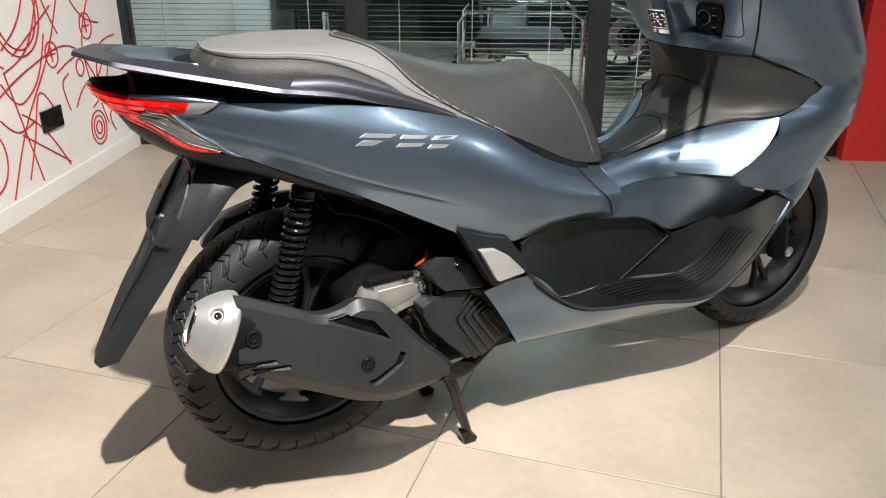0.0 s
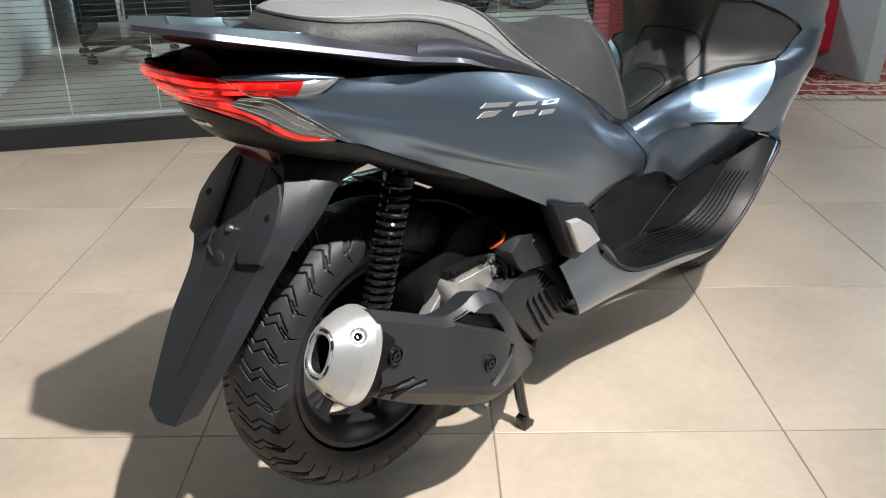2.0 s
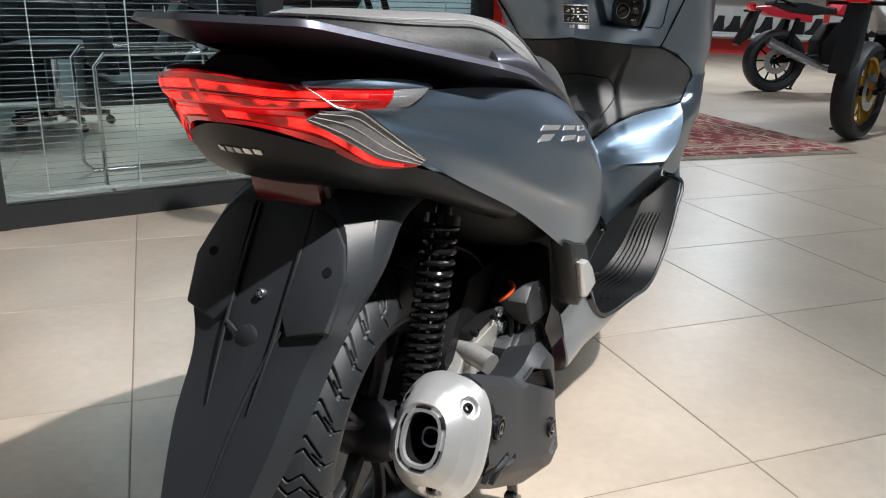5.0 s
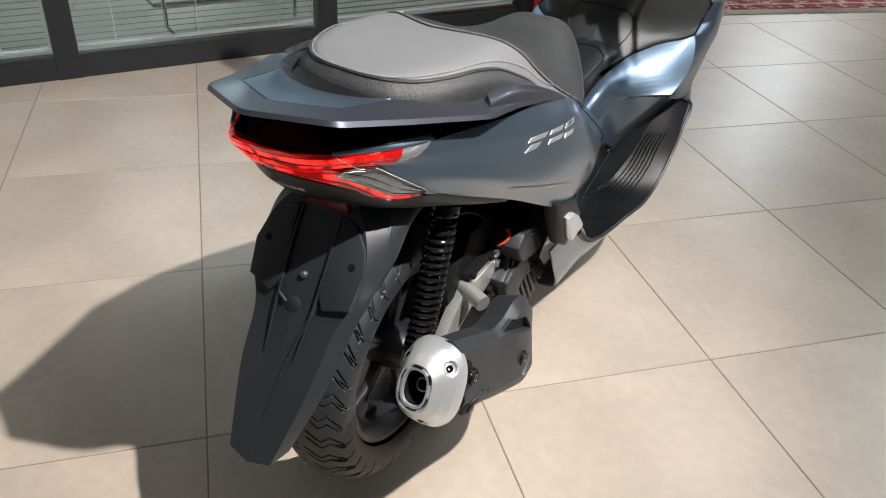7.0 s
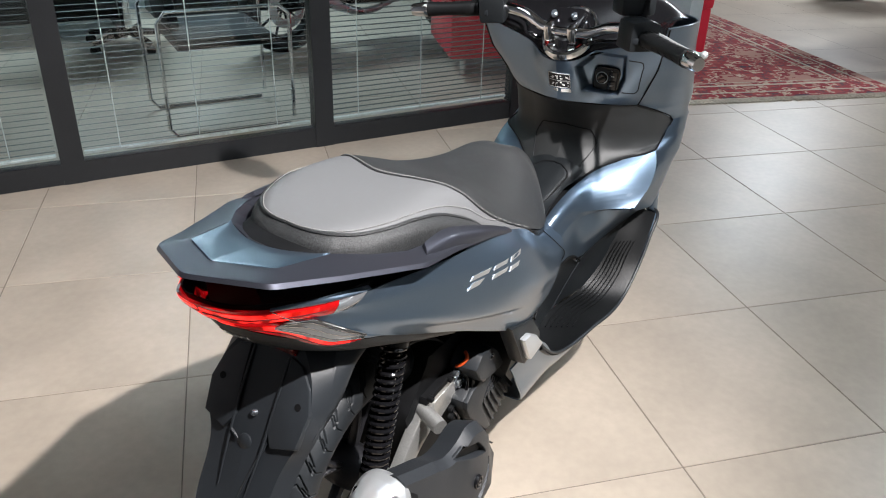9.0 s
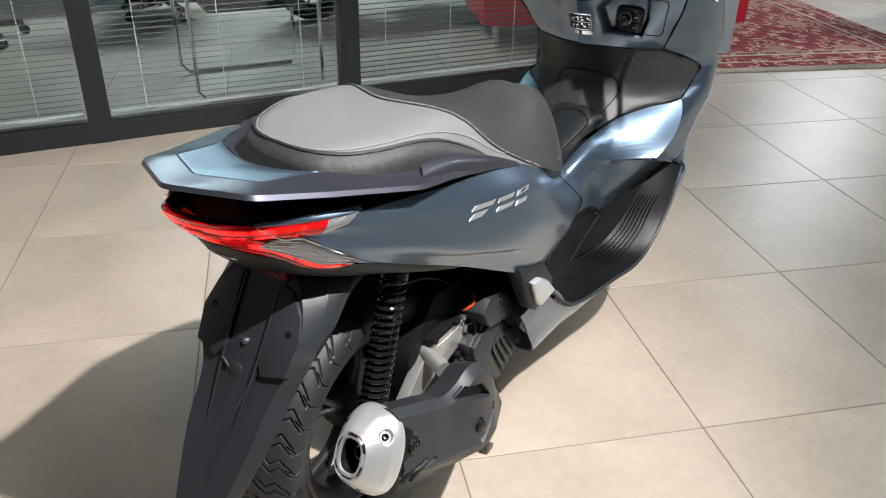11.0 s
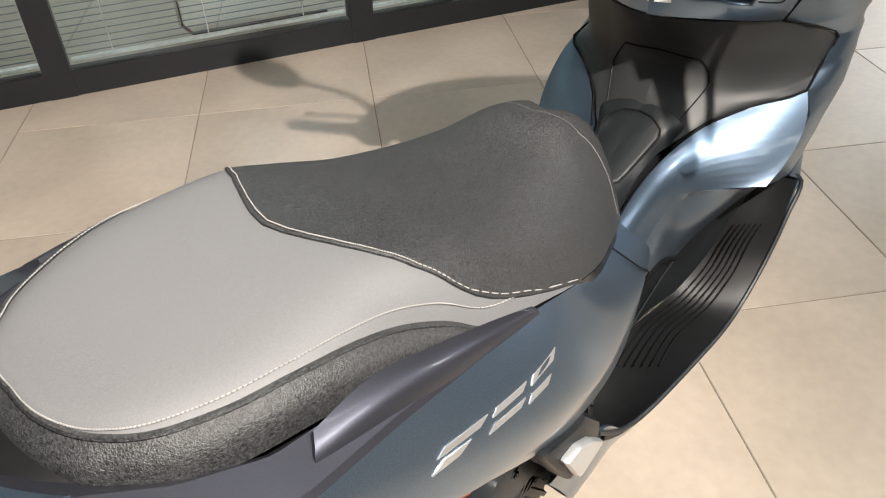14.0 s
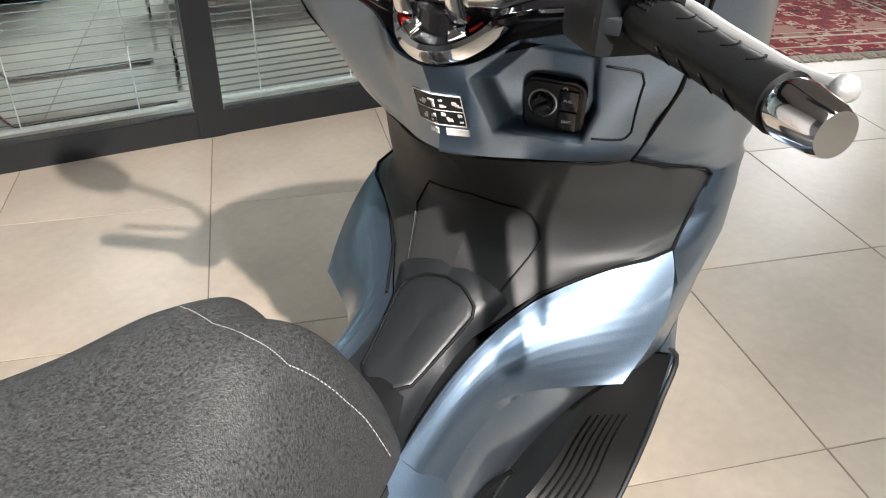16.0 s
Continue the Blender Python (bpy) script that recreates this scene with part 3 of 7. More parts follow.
hang(tube("glove_joint", [settle(pocket, p, 0) + np.array([-0.0004, 0, 0]) for p in along((glove[0], (0.876, -0.200, 0.917), glove[1], (0.885, -0.208, 0.905), (0.915, -0.193, 0.842), glove[2], (0.913, -0.184, 0.832), glove[3]), 8)], 0.0012, M_VOID, None, 6))
# footboard, its ramp and the dark side wall
for ob in shell("footboard", [
        [(0.46, -0.150, 0.37), (0.55, -0.130, 0.310), (0.74, -0.100, 0.298), (0.90, -0.130, 0.300), (0.95, -0.150, 0.345), (1.00, -0.172, 0.43), (1.045, -0.205, 0.492)],
        [(0.455, -0.185, 0.38), (0.55, -0.175, 0.303), (0.74, -0.165, 0.290), (0.91, -0.185, 0.290), (0.965, -0.20, 0.345), (1.02, -0.215, 0.43), (1.06, -0.225, 0.487)],
        [(0.445, -0.203, 0.395), (0.545, -0.200, 0.320), (0.73, -0.220, 0.295), (0.92, -0.232, 0.287), (0.985, -0.240, 0.345), (1.04, -0.246, 0.42), (1.078, -0.246, 0.475)]], 60, 14, M_FLOORMAT, None, (0, 0, 1), 0.006):
    hang(ob)
for ob in shell("footwell_wall", [
        [(0.412, -0.188, 0.482), (0.485, -0.172, 0.500), (0.58, -0.150, 0.489), (0.675, -0.131, 0.467), (0.76, -0.128, 0.452), (0.855, -0.122, 0.394), (0.95, -0.150, 0.437), (1.047, -0.205, 0.487)],
        [(0.425, -0.187, 0.43), (0.49, -0.158, 0.43), (0.58, -0.132, 0.42), (0.675, -0.115, 0.405), (0.76, -0.108, 0.39), (0.86, -0.115, 0.36), (0.955, -0.150, 0.40), (1.047, -0.203, 0.487)],
        [(0.445, -0.186, 0.385), (0.55, -0.140, 0.315), (0.62, -0.118, 0.303), (0.74, -0.100, 0.298), (0.80, -0.105, 0.297), (0.90, -0.130, 0.300), (0.95, -0.150, 0.345), (1.045, -0.203, 0.488)]], 60, 14, M_PLASTIC, None):
    hang(ob)
# skirt under the footboard
for ob in shell("lower_skirt", [
        [(0.338, -0.180, 0.392), (0.43, -0.197, 0.412), (0.545, -0.202, 0.316), (0.73, -0.222, 0.290), (0.92, -0.234, 0.281), (0.99, -0.242, 0.34), (1.045, -0.248, 0.415), (1.083, -0.248, 0.475)],
        [(0.372, -0.180, 0.340), (0.45, -0.190, 0.345), (0.55, -0.196, 0.290), (0.73, -0.205, 0.268), (0.92, -0.218, 0.262), (0.99, -0.232, 0.325), (1.05, -0.242, 0.405), (1.085, -0.244, 0.468)],
        [(0.425, -0.168, 0.250), (0.47, -0.167, 0.246), (0.55, -0.162, 0.237), (0.73, -0.156, 0.220), (0.90, -0.150, 0.212), (0.97, -0.17, 0.25), (1.04, -0.20, 0.34), (1.08, -0.22, 0.42)],
        [(0.44, -0.11, 0.235), (0.47, -0.11, 0.225), (0.55, -0.10, 0.212), (0.73, -0.095, 0.200), (0.90, -0.09, 0.200), (0.98, -0.10, 0.22), (1.04, -0.12, 0.30), (1.07, -0.15, 0.38)]], 60, 24, M_PAINT, None):
    hang(ob)
for y in (-1, 1):
    hang(tube("footboard_edge", [(0.43, y * 0.199, 0.414), (0.545, y * 0.203, 0.321), (0.73, y * 0.223, 0.295), (0.92, y * 0.235, 0.287), (0.99, y * 0.244, 0.345), (1.045, y * 0.250, 0.420), (1.084, y * 0.249, 0.478), (1.05, y * 0.216, 0.498)], 0.004, M_FENDER, None, 8, 60))
    for k in range(6):
        f = 0.0085 * k
        hang(tube("grip_rib", [(0.66 + f, y * (0.125 + 1.3 * f), 0.2995 - 0.1 * f), (0.78, y * (0.120 + 1.3 * f), 0.2965 - 0.1 * f), (0.892 + f * 0.3, y * (0.142 + 1.2 * f), 0.2985 - 0.1 * f), (0.938 + f * 0.4, y * (0.158 + 1.1 * f), 0.333), (0.968 + f * 0.5, y * (0.172 + 0.95 * f), 0.385), (0.985 + f * 0.6, y * (0.181 + 0.9 * f), 0.412)], 0.0016, M_FLOORMAT, None, 6, 30))
# dark core that fills the body behind the panels, in place of the shade there
bm = bmesh.new()
secs = []
for x, w, lo, hi in ((-0.22, 0.05, 0.745, 0.83), (-0.14, 0.10, 0.70, 0.845), (0.0, 0.145, 0.645, 0.85), (0.15, 0.160, 0.56, 0.80), (0.35, 0.160, 0.49, 0.715), (0.50, 0.125, 0.47, 0.64), (0.66, 0.08, 0.40, 0.58), (0.85, 0.075, 0.32, 0.60), (1.0, 0.08, 0.34, 0.62)):
    secs.append([(x, w * math.copysign(abs(math.cos(a)) ** 0.6, math.cos(a)), (lo + hi) / 2 + (hi - lo) / 2 * math.copysign(abs(math.sin(a)) ** 0.6, math.sin(a))) for a in np.linspace(0, 2 * math.pi, 28, endpoint=False)])
v = add_grid(bm, skin(secs, 28, 40)[:, :, :], wrap=True)
bm.faces.new(v[0])
bm.faces.new(v[-1])
hang(part("inner_frame", bm, M_VOID, None))

# seat
EDGE = [(-0.106, 0, 0.864), (-0.109, -0.034, 0.864), (-0.100, -0.072, 0.862), (-0.080, -0.100, 0.860), (-0.040, -0.124, 0.858), (0.019, -0.141, 0.855), (0.070, -0.147, 0.844), (0.119, -0.151, 0.824), (0.159, -0.162, 0.803), (0.200, -0.175, 0.771), (0.294, -0.176, 0.732), (0.386, -0.173, 0.694), (0.465, -0.158, 0.656), (0.55, -0.132, 0.615), (0.62, -0.110, 0.592), (0.668, -0.088, 0.585), (0.690, -0.045, 0.590), (0.694, 0, 0.592)]
SPINE = [(-0.106, 0, 0.865), (-0.103, 0, 0.866), (-0.096, 0, 0.867), (-0.076, 0, 0.869), (-0.030, 0, 0.870), (0.020, 0, 0.870), (0.070, 0, 0.869), (0.117, 0, 0.866), (0.165, 0, 0.856), (0.215, 0, 0.840), (0.300, 0, 0.808), (0.380, 0, 0.789), (0.460, 0, 0.783), (0.525, 0, 0.790), (0.565, 0, 0.776), (0.622, 0, 0.700), (0.672, 0, 0.628), (0.694, 0, 0.593)]
FLANK = [(-0.128, 0, 0.826), (-0.129, -0.040, 0.825), (-0.118, -0.082, 0.825), (-0.094, -0.116, 0.825), (-0.046, -0.142, 0.823), (0.020, -0.158, 0.817), (0.070, -0.165, 0.806), (0.119, -0.169, 0.793), (0.159, -0.174, 0.780), (0.200, -0.180, 0.762)]
LAST, TIP, WING = 17, 11.0, 9.0  # the seat's front end, the tip of the grey cover, the end of the black flank
NS = LAST * 12
edge_fine, spine_fine = spline(EDGE, NS + 1), spline(SPINE, NS + 1)


def knots(points):
    """Where the control points fall on the fine curve."""
    d = np.linalg.norm(np.diff(np.array(points), axis=0), axis=1)
    return np.concatenate([[0], np.cumsum(d)]) / d.sum() * NS


def on(fine, points, s):
    k = np.interp(s, range(len(points)), knots(points))
    i = min(int(k), NS - 1)
    return fine[i] + (fine[i + 1] - fine[i]) * (k - i)


def seat_at(s, q):
    """A point on the seat's top: s along it from the back, q from the middle to the right edge."""
    e, c = on(edge_fine, EDGE, s), on(spine_fine, SPINE, s)
    f = abs(q)
    p = c + (e - c) * f
    n = float(np.interp(s, [0, 3, 8, 10, 13, 17], [5.0, 8.0, 8.0, 5.5, 3.6, 3.0]))
    p[2] = e[2] + (c[2] - e[2]) * (1 - f ** n)
    p[1] *= -1 if q < 0 else 1
    return p


def seam_at(q):
    return float(np.interp(abs(q), [0, 0.15, 0.30, 0.50, 0.66, 0.80, 0.88, 0.94, 0.975, 1], [7.0, 7.03, 7.15, 7.38, 7.65, 8.05, 8.6, 9.35, 10.0, 11.0]))


QS = np.sin(np.linspace(-1, 1, 91) * math.pi / 2)
for name, mat, lo, hi, n, lab in (("seat_rear_cover", M_SEATG, lambda q: 0.0, seam_at, 50, "light grey vinyl pillion seat"), ("seat_front_cover", M_SEATB, seam_at, lambda q: float(LAST), 80, "black grained rider's seat")):
    bm = bmesh.new()
    lift = 0.0 if mat is M_SEATG else 0.0015
    g = np.array([[seat_at(lo(q) + (hi(q) - lo(q)) * k, q) + np.array([0, 0, lift]) for k in np.linspace(0, 1, n)] for q in QS])
    add_shell(bm, g, 0.012, (0, 0, 1))
    hang(part(name, bm, mat, None, lab, 50))
for y in (1, -1):
    rows = [[on(edge_fine, EDGE, s) for s in np.linspace(0, WING, 60)], spline(FLANK, 60)]
    mid = (rows[0] + rows[1]) / 2 + np.array([[-0.006 if k < 14 else 0.0, -0.006 * min(k / 14, 1), 0.004] for k in range(60)])
    g = skin([rows[0], mid, rows[1]], 60, 12)
    bm = bmesh.new()
    add_shell(bm, g if y > 0 else flip_y(g), 0.01, (0, -y, 0))
    hang(part("seat_side_cover", bm, M_SEATB, None, "black seat flank"))
    low = [on(edge_fine, EDGE, s) for s in np.linspace(8.6, 14, 40)]
    bm = bmesh.new()
    g = np.array([low, [p + np.array([0, -0.002, -0.012]) for p in low], [p + np.array([0, 0.012, -0.028]) for p in low]])
    add_shell(bm, g if y > 0 else flip_y(g), 0.006, (0, -y, 0))
    hang(part("seat_base", bm, M_DARK, None))
# stitching, one short thread after another
def stitches(points_at, count, fill=0.62):
    bm = bmesh.new()
    for k in range(count):
        a, b = points_at(k / count), points_at((k + fill) / count)
        add_tube(bm, [a, b], 0.0007, 5)
    ob = part("stitching", bm, M_THREAD, None, "row of pale stitches")
    ob["kind"] = "stuff"
    hang(ob)


stitches(lambda f: seat_at(seam_at(2 * f - 1) + 0.10, 2 * f - 1) + np.array([0, 0, 0.0024]), 190)
stitches(lambda f: seat_at(float(np.interp(abs(1.94 * f - 0.97), [0, 0.3, 0.55, 0.77, 0.97], [13.35, 13.2, 13.2, 13.75, 14.4])), 1.94 * f - 0.97) + np.array([0, 0, 0.0010]), 130)
for y in (1, -1):
    stitches(lambda f: seat_at(9.6 * f, y * 0.955) + np.array([0, -0.0008 * y, 0.0020]), 150)
    stitches(lambda f: (on(edge_fine, EDGE, WING * f) + np.array([-0.004 if f < 0.25 else 0, -0.0048 if f > 0.1 else 0, -0.0065])) * np.array([1, y, 1]), 140)
    hang(tube("seat_piping", [(on(edge_fine, EDGE, s) + np.array([-0.001, -0.0015, 0])) * np.array([1, y, 1]) for s in np.linspace(0, WING, 70)], 0.0028, M_SEATB, None, 6))
hang(tube("seat_seam", [seat_at(seam_at(q), q) + np.array([0, 0, 0.0010]) for q in np.linspace(-1, 1, 120)], 0.0020, M_SEATB, None, 6))

# grab rail round the tail
inner = [(0.255, -0.181, 0.757), (0.06, -0.168, 0.816), (-0.03, -0.160, 0.829), (-0.085, -0.134, 0.840), (-0.128, -0.098, 0.850), (-0.222, -0.083, 0.8655), (-0.254, 0, 0.866)]
outer = [(0.262, -0.187, 0.750), (0.06, -0.193, 0.806), (-0.035, -0.195, 0.822), (-0.105, -0.168, 0.836), (-0.166, -0.145, 0.848), (-0.258, -0.105, 0.867), (-0.300, 0, 0.870)]
under = [(0.262, -0.188, 0.746), (0.06, -0.1965, 0.800), (-0.036, -0.1985, 0.816), (-0.107, -0.1715, 0.830), (-0.168, -0.1485, 0.842), (-0.2605, -0.1085, 0.861), (-0.303, 0, 0.864)]
inside = [(0.255, -0.178, 0.742), (0.06, -0.160, 0.786), (-0.03, -0.150, 0.796), (-0.085, -0.125, 0.812), (-0.130, -0.092, 0.822), (-0.215, -0.065, 0.838), (-0.245, 0, 0.842)]


def cornered(points, n, r=0.010):
    """n points along straight runs with small round corners."""
    p = [np.array(q, float) for q in points]
    fine = [p[0]]
    for a, b, c in zip(p, p[1:], p[2:]):
        u, v = (a - b) / np.linalg.norm(a - b), (c - b) / np.linalg.norm(c - b)
        for f in np.linspace(0, 1, 5):
            fine.append((b + u * r) * (1 - f) ** 2 + b * 2 * f * (1 - f) + (b + v * r) * f ** 2)
    fine = np.array(fine + [p[-1]])
    d = np.r_[0, np.cumsum(np.linalg.norm(np.diff(fine, axis=0), axis=1))]
    q = np.linspace(0, d[-1], n)
    return np.stack([np.interp(q, d, fine[:, k]) for k in range(3)], 1)


def runs(points, per=24, soft=5):
    """The same number of points on every straight run, with the corners eased."""
    p = np.array(points, float)
    fine = np.concatenate([p[k] + (p[k + 1] - p[k]) * np.linspace(0, 1, per, endpoint=False)[:, None] for k in range(len(p) - 1)] + [p[-1:]])
    pad = np.concatenate([np.repeat(fine[:1], soft, 0), fine, np.repeat(fine[-1:], soft, 0)])
    for _ in range(2):
        pad[1:-1] = (pad[:-2] + 2 * pad[1:-1] + pad[2:]) / 4
    out = np.stack([np.convolve(pad[:, k], np.ones(soft) / soft, "same") for k in range(3)], 1)[soft:-soft]
    out[0], out[-1] = p[0], p[-1]
    return out


def round_tail(c):
    return [tuple(p) for p in c] + [(x, -y, z) for x, y, z in c[-2::-1]]


bm = bmesh.new()
g = np.array([runs(round_tail(c)) for c in (inner, outer, under, inside, inner)])
fine = []
for k in range(4):
    fine += [g[k] + (g[k + 1] - g[k]) * f for f in ((0.0, 0.06, 0.5, 0.94) if k < 2 else (0.0, 0.5))]
v = add_grid(bm, np.array(fine + [g[4]]))
bmesh.ops.remove_doubles(bm, verts=bm.verts, dist=1e-5)
bmesh.ops.holes_fill(bm, edges=bm.edges)
hang(part("grab_rail", bm, M_RAIL, None, "grab rail in darkened body paint", 28))
for y in (1, -1):
    rows = [[(0.0, -0.170, 0.832), (0.06, -0.168, 0.829), (0.13, -0.174, 0.808), (0.268, -0.181, 0.750)], [(-0.012, -0.182, 0.824), (0.055, -0.186, 0.822), (0.13, -0.191, 0.800), (0.272, -0.187, 0.744)], [(-0.018, -0.184, 0.806), (0.055, -0.191, 0.797), (0.13, -0.193, 0.782), (0.272, -0.188, 0.740)]]
    g = skin(rows, 24, 10)
    bm = bmesh.new()
    add_shell(bm, g if y > 0 else flip_y(g), 0.008, (0, -y, 1))
    hang(part("rail_bracket", bm, M_RAIL, None))
# blue plate set inside the rail, and the dark slope from it to the seat
edge_in = [(-0.128, -0.0965, 0.8495), (-0.142, -0.068, 0.849), (-0.153, -0.035, 0.849), (-0.157, 0, 0.849)]
edge_out = [(-0.130, -0.0975, 0.8508), (-0.170, -0.0905, 0.8575), (-0.2205, -0.0825, 0.8658), (-0.2525, 0, 0.8665)]
a, b = runs(round_tail(edge_out), 30, 3), spline(round_tail(edge_in), 181)
hang(panel("tail_plate", np.array([a + np.array([0, 0, -0.006]), a + (b - a) * 0.02 + np.array([0, 0, -0.001]), a + (b - a) * 0.35 + np.array([0, 0, 0.0015]), a + (b - a) * 0.7 + np.array([0, 0, 0.0015]), b + (a - b) * 0.03, b + np.array([0, 0, -0.004])]), 0.003, (0, 0, 1), M_PAINT))
# the recess that the seat sits in: a wall down from the rail and the plate
brim = runs(round_tail([(0.10, -0.170, 0.806), (0.06, -0.1675, 0.8145), (-0.03, -0.1595, 0.8275), (-0.085, -0.1335, 0.8385), (-0.128, -0.0970, 0.8485), (-0.153, -0.035, 0.848), (-0.157, 0, 0.848)]), 24, 5)
foot = brim * np.array([0.90, 0.90, 1]) + np.array([0.012, 0, -0.034])
hang(panel("tail_cover", np.array([brim, (brim + foot) / 2 + np.array([0.006, 0, 0.004]), foot]), 0.003, (0, 0, 1), M_RAIL))

# tail lamp, right and left half in one lens each
def tail_rows(*rows):
    return [[tuple(p) for p in r] + [(x, -y, z) for x, y, z in r[-2::-1]] for r in rows]


def lens(name, rows, mat, lab="", thick=0.004, nu=70, nv=8):
    g = skin(rows, nu, nv)
    bm = bmesh.new()
    add_shell(bm, g, thick, (-1, 0, 0))
    return hang(part(name, bm, mat, None, lab))


up_t = [(-0.146, -0.1355, 0.8025), (-0.160, -0.129, 0.803), (-0.228, -0.084, 0.808), (-0.281, -0.035, 0.817), (-0.288, 0, 0.820)]
up_m = [(-0.153, -0.1365, 0.7935), (-0.166, -0.130, 0.794), (-0.222, -0.094, 0.797), (-0.273, -0.04, 0.806), (-0.282, 0, 0.808)]
up_b = [(-0.158, -0.1315, 0.784), (-0.168, -0.127, 0.784), (-0.212, -0.093, 0.786), (-0.260, -0.042, 0.788), (-0.270, 0, 0.790)]
lo_b = [(-0.122, -0.141, 0.7205), (-0.165, -0.114, 0.724), (-0.208, -0.078, 0.750), (-0.243, -0.036, 0.768), (-0.250, 0, 0.770)]
lo_t = [(-0.120, -0.143, 0.7225), (-0.166, -0.120, 0.736), (-0.218, -0.087, 0.780), (-0.259, -0.042, 0.787), (-0.269, 0, 0.789)]
hang(panel("lamp_housing", skin(tail_rows([(-0.100, -0.143, 0.808)] + [(x + 0.007, y * 0.96, z + 0.005) for x, y, z in up_t], [(-0.102, -0.142, 0.794)] + [(x + 0.008, y * 0.95, z) for x, y, z in up_m], [(-0.105, -0.138, 0.782)] + [(x + 0.008, y * 0.94, z) for x, y, z in up_b]), 70, 8), 0.002, (-1, 0, 0), M_VOID))
lens("tail_lamp", tail_rows(up_t, up_m, up_b), M_REDLENS, "red tail lamp lens")
lens("tail_lamp", tail_rows(lo_t, lo_b), M_REDLENS, "red lower tail lamp lens")
for y in (1, -1):
    rows = [[(-0.222, -0.091, 0.7845), (-0.190, -0.1135, 0.783), (-0.150, -0.1335, 0.752), (-0.114, -0.1465, 0.727)], [(-0.227, -0.086, 0.780), (-0.198, -0.105, 0.769), (-0.158, -0.1285, 0.742), (-0.116, -0.1455, 0.726)], [(-0.231, -0.081, 0.776), (-0.204, -0.098, 0.759), (-0.166, -0.1205, 0.733), (-0.121, -0.143, 0.722)]]
    g = skin([cornered(r, 40, 0.012) for r in rows], 40, 10)
    bm = bmesh.new()
    add_shell(bm, g if y > 0 else flip_y(g), 0.004, (-1, -y, 0))
    hang(part("indicator_lens", bm, M_CLEARLENS, None, "clear indicator lens"))
    for f in (0.18, 0.50, 0.82):
        line = [np.array(rows[0][k]) * (1 - f) + np.array(rows[2][k]) * f + np.array([-0.0005, -0.0005, 0]) for k in range(4)]
        hang(tube("lens_rib", [p * np.array([1, y, 1]) for p in cornered(line, 24, 0.012)], 0.0007, M_CHROME, None, 6))
    # lit bars, dark ribs and a bright blade on the lens
    for r, v0, v1, u0, u1 in (((up_t, up_m, up_b), 0.22, 0.46, 0.20, 0.99), ((up_t, up_m, up_b), 0.66, 0.90, 0.24, 0.99), ((lo_t, lo_b), 0.25, 0.62, 0.10, 0.95)):
        g = skin(r, 60, 21)
        a, b = int(u0 * 59), int(u1 * 59) + 1
        strip = np.array([[on_grid(g, k / 59, v0 + (v1 - v0) * q) + np.array([-0.0013, -0.0011, 0]) for k in range(a, b)] for q in (0, 0.5, 1)])
        hang(panel("light_guide", strip if y > 0 else flip_y(strip), 0.0008, (-1, -y, 0), M_REDLIT, "lit red light bar"))
    for r, v, u0, u1 in (((up_t, up_m, up_b), 0.56, 0.12, 0.99), ((lo_t, lo_b), 0.72, 0.05, 0.95)):
        g = skin(r, 60, 21)
        line = [on_grid(g, u, v) + np.array([-0.0012, -0.0010, 0]) for u in np.linspace(u0, u1, 24)]
        hang(tube("lens_rib", [p * np.array([1, y, 1]) for p in line], 0.0007, M_REFLECTOR, None, 6))
    blade = cornered([(-0.238, -0.085, 0.8085), (-0.2145, -0.1035, 0.788), (-0.190, -0.1150, 0.7835), (-0.1520, -0.1335, 0.754), (-0.1160, -0.1475, 0.7275)], 40, 0.006)
    hang(tube("lamp_blade", [p * np.array([1, y, 1]) for p in blade], [0.0006, 0.0014, 0.0016, 0.0012, 0.0006], M_CHROME, None, 8, 0, "thin chrome blade"))
    trim = skin([[(-0.106, -0.144, 0.804), (-0.150, -0.131, 0.811), (-0.200, -0.108, 0.813), (-0.236, -0.080, 0.812)], [(-0.107, -0.150, 0.800), (-0.158, -0.133, 0.8035), (-0.204, -0.106, 0.8055), (-0.236, -0.082, 0.8085)], [(-0.112, -0.147, 0.799), (-0.158, -0.129, 0.801), (-0.204, -0.100, 0.803), (-0.236, -0.078, 0.806)]], 40, 10)
    hang(panel("lamp_trim", trim if y > 0 else flip_y(trim), 0.003, (-0.4, -y, 1), M_PAINT))
    tip = skin([[(-0.1155, -0.1495, 0.8005), (-0.135, -0.1425, 0.8010), (-0.156, -0.1315, 0.8015)], [(-0.1265, -0.1475, 0.793), (-0.144, -0.1425, 0.793), (-0.162, -0.1335, 0.7935)], [(-0.1405, -0.1405, 0.7845), (-0.152, -0.1365, 0.7845), (-0.166, -0.1290, 0.7845)]], 16, 10)
    hang(panel("lens_tip", tip if y > 0 else flip_y(tip), 0.002, (-0.4, -y, 0), M_CLEARLENS, "clear lens tip"))
# black part under the lamp and along the flank's lower edge
tail_low = [(0.10, -0.166, 0.615), (0.0, -0.152, 0.652), (-0.07, -0.138, 0.678), (-0.13, -0.105, 0.692), (-0.175, -0.06, 0.704), (-0.195, 0, 0.708)]
tail_high = [(0.10, -0.180, 0.632), (0.0, -0.164, 0.670), (-0.07, -0.152, 0.702), (-0.122, -0.140, 0.7195), (-0.208, -0.078, 0.749), (-0.250, 0, 0.769)]
UNDER = tail_rows(tail_high, [tuple((np.array(a) + np.array(b)) / 2 + np.array([-0.004, -0.002, -0.004])) for a, b in zip(tail_high, tail_low)], tail_low, [(x + 0.03, y * 0.7, z - 0.012) for x, y, z in tail_low])
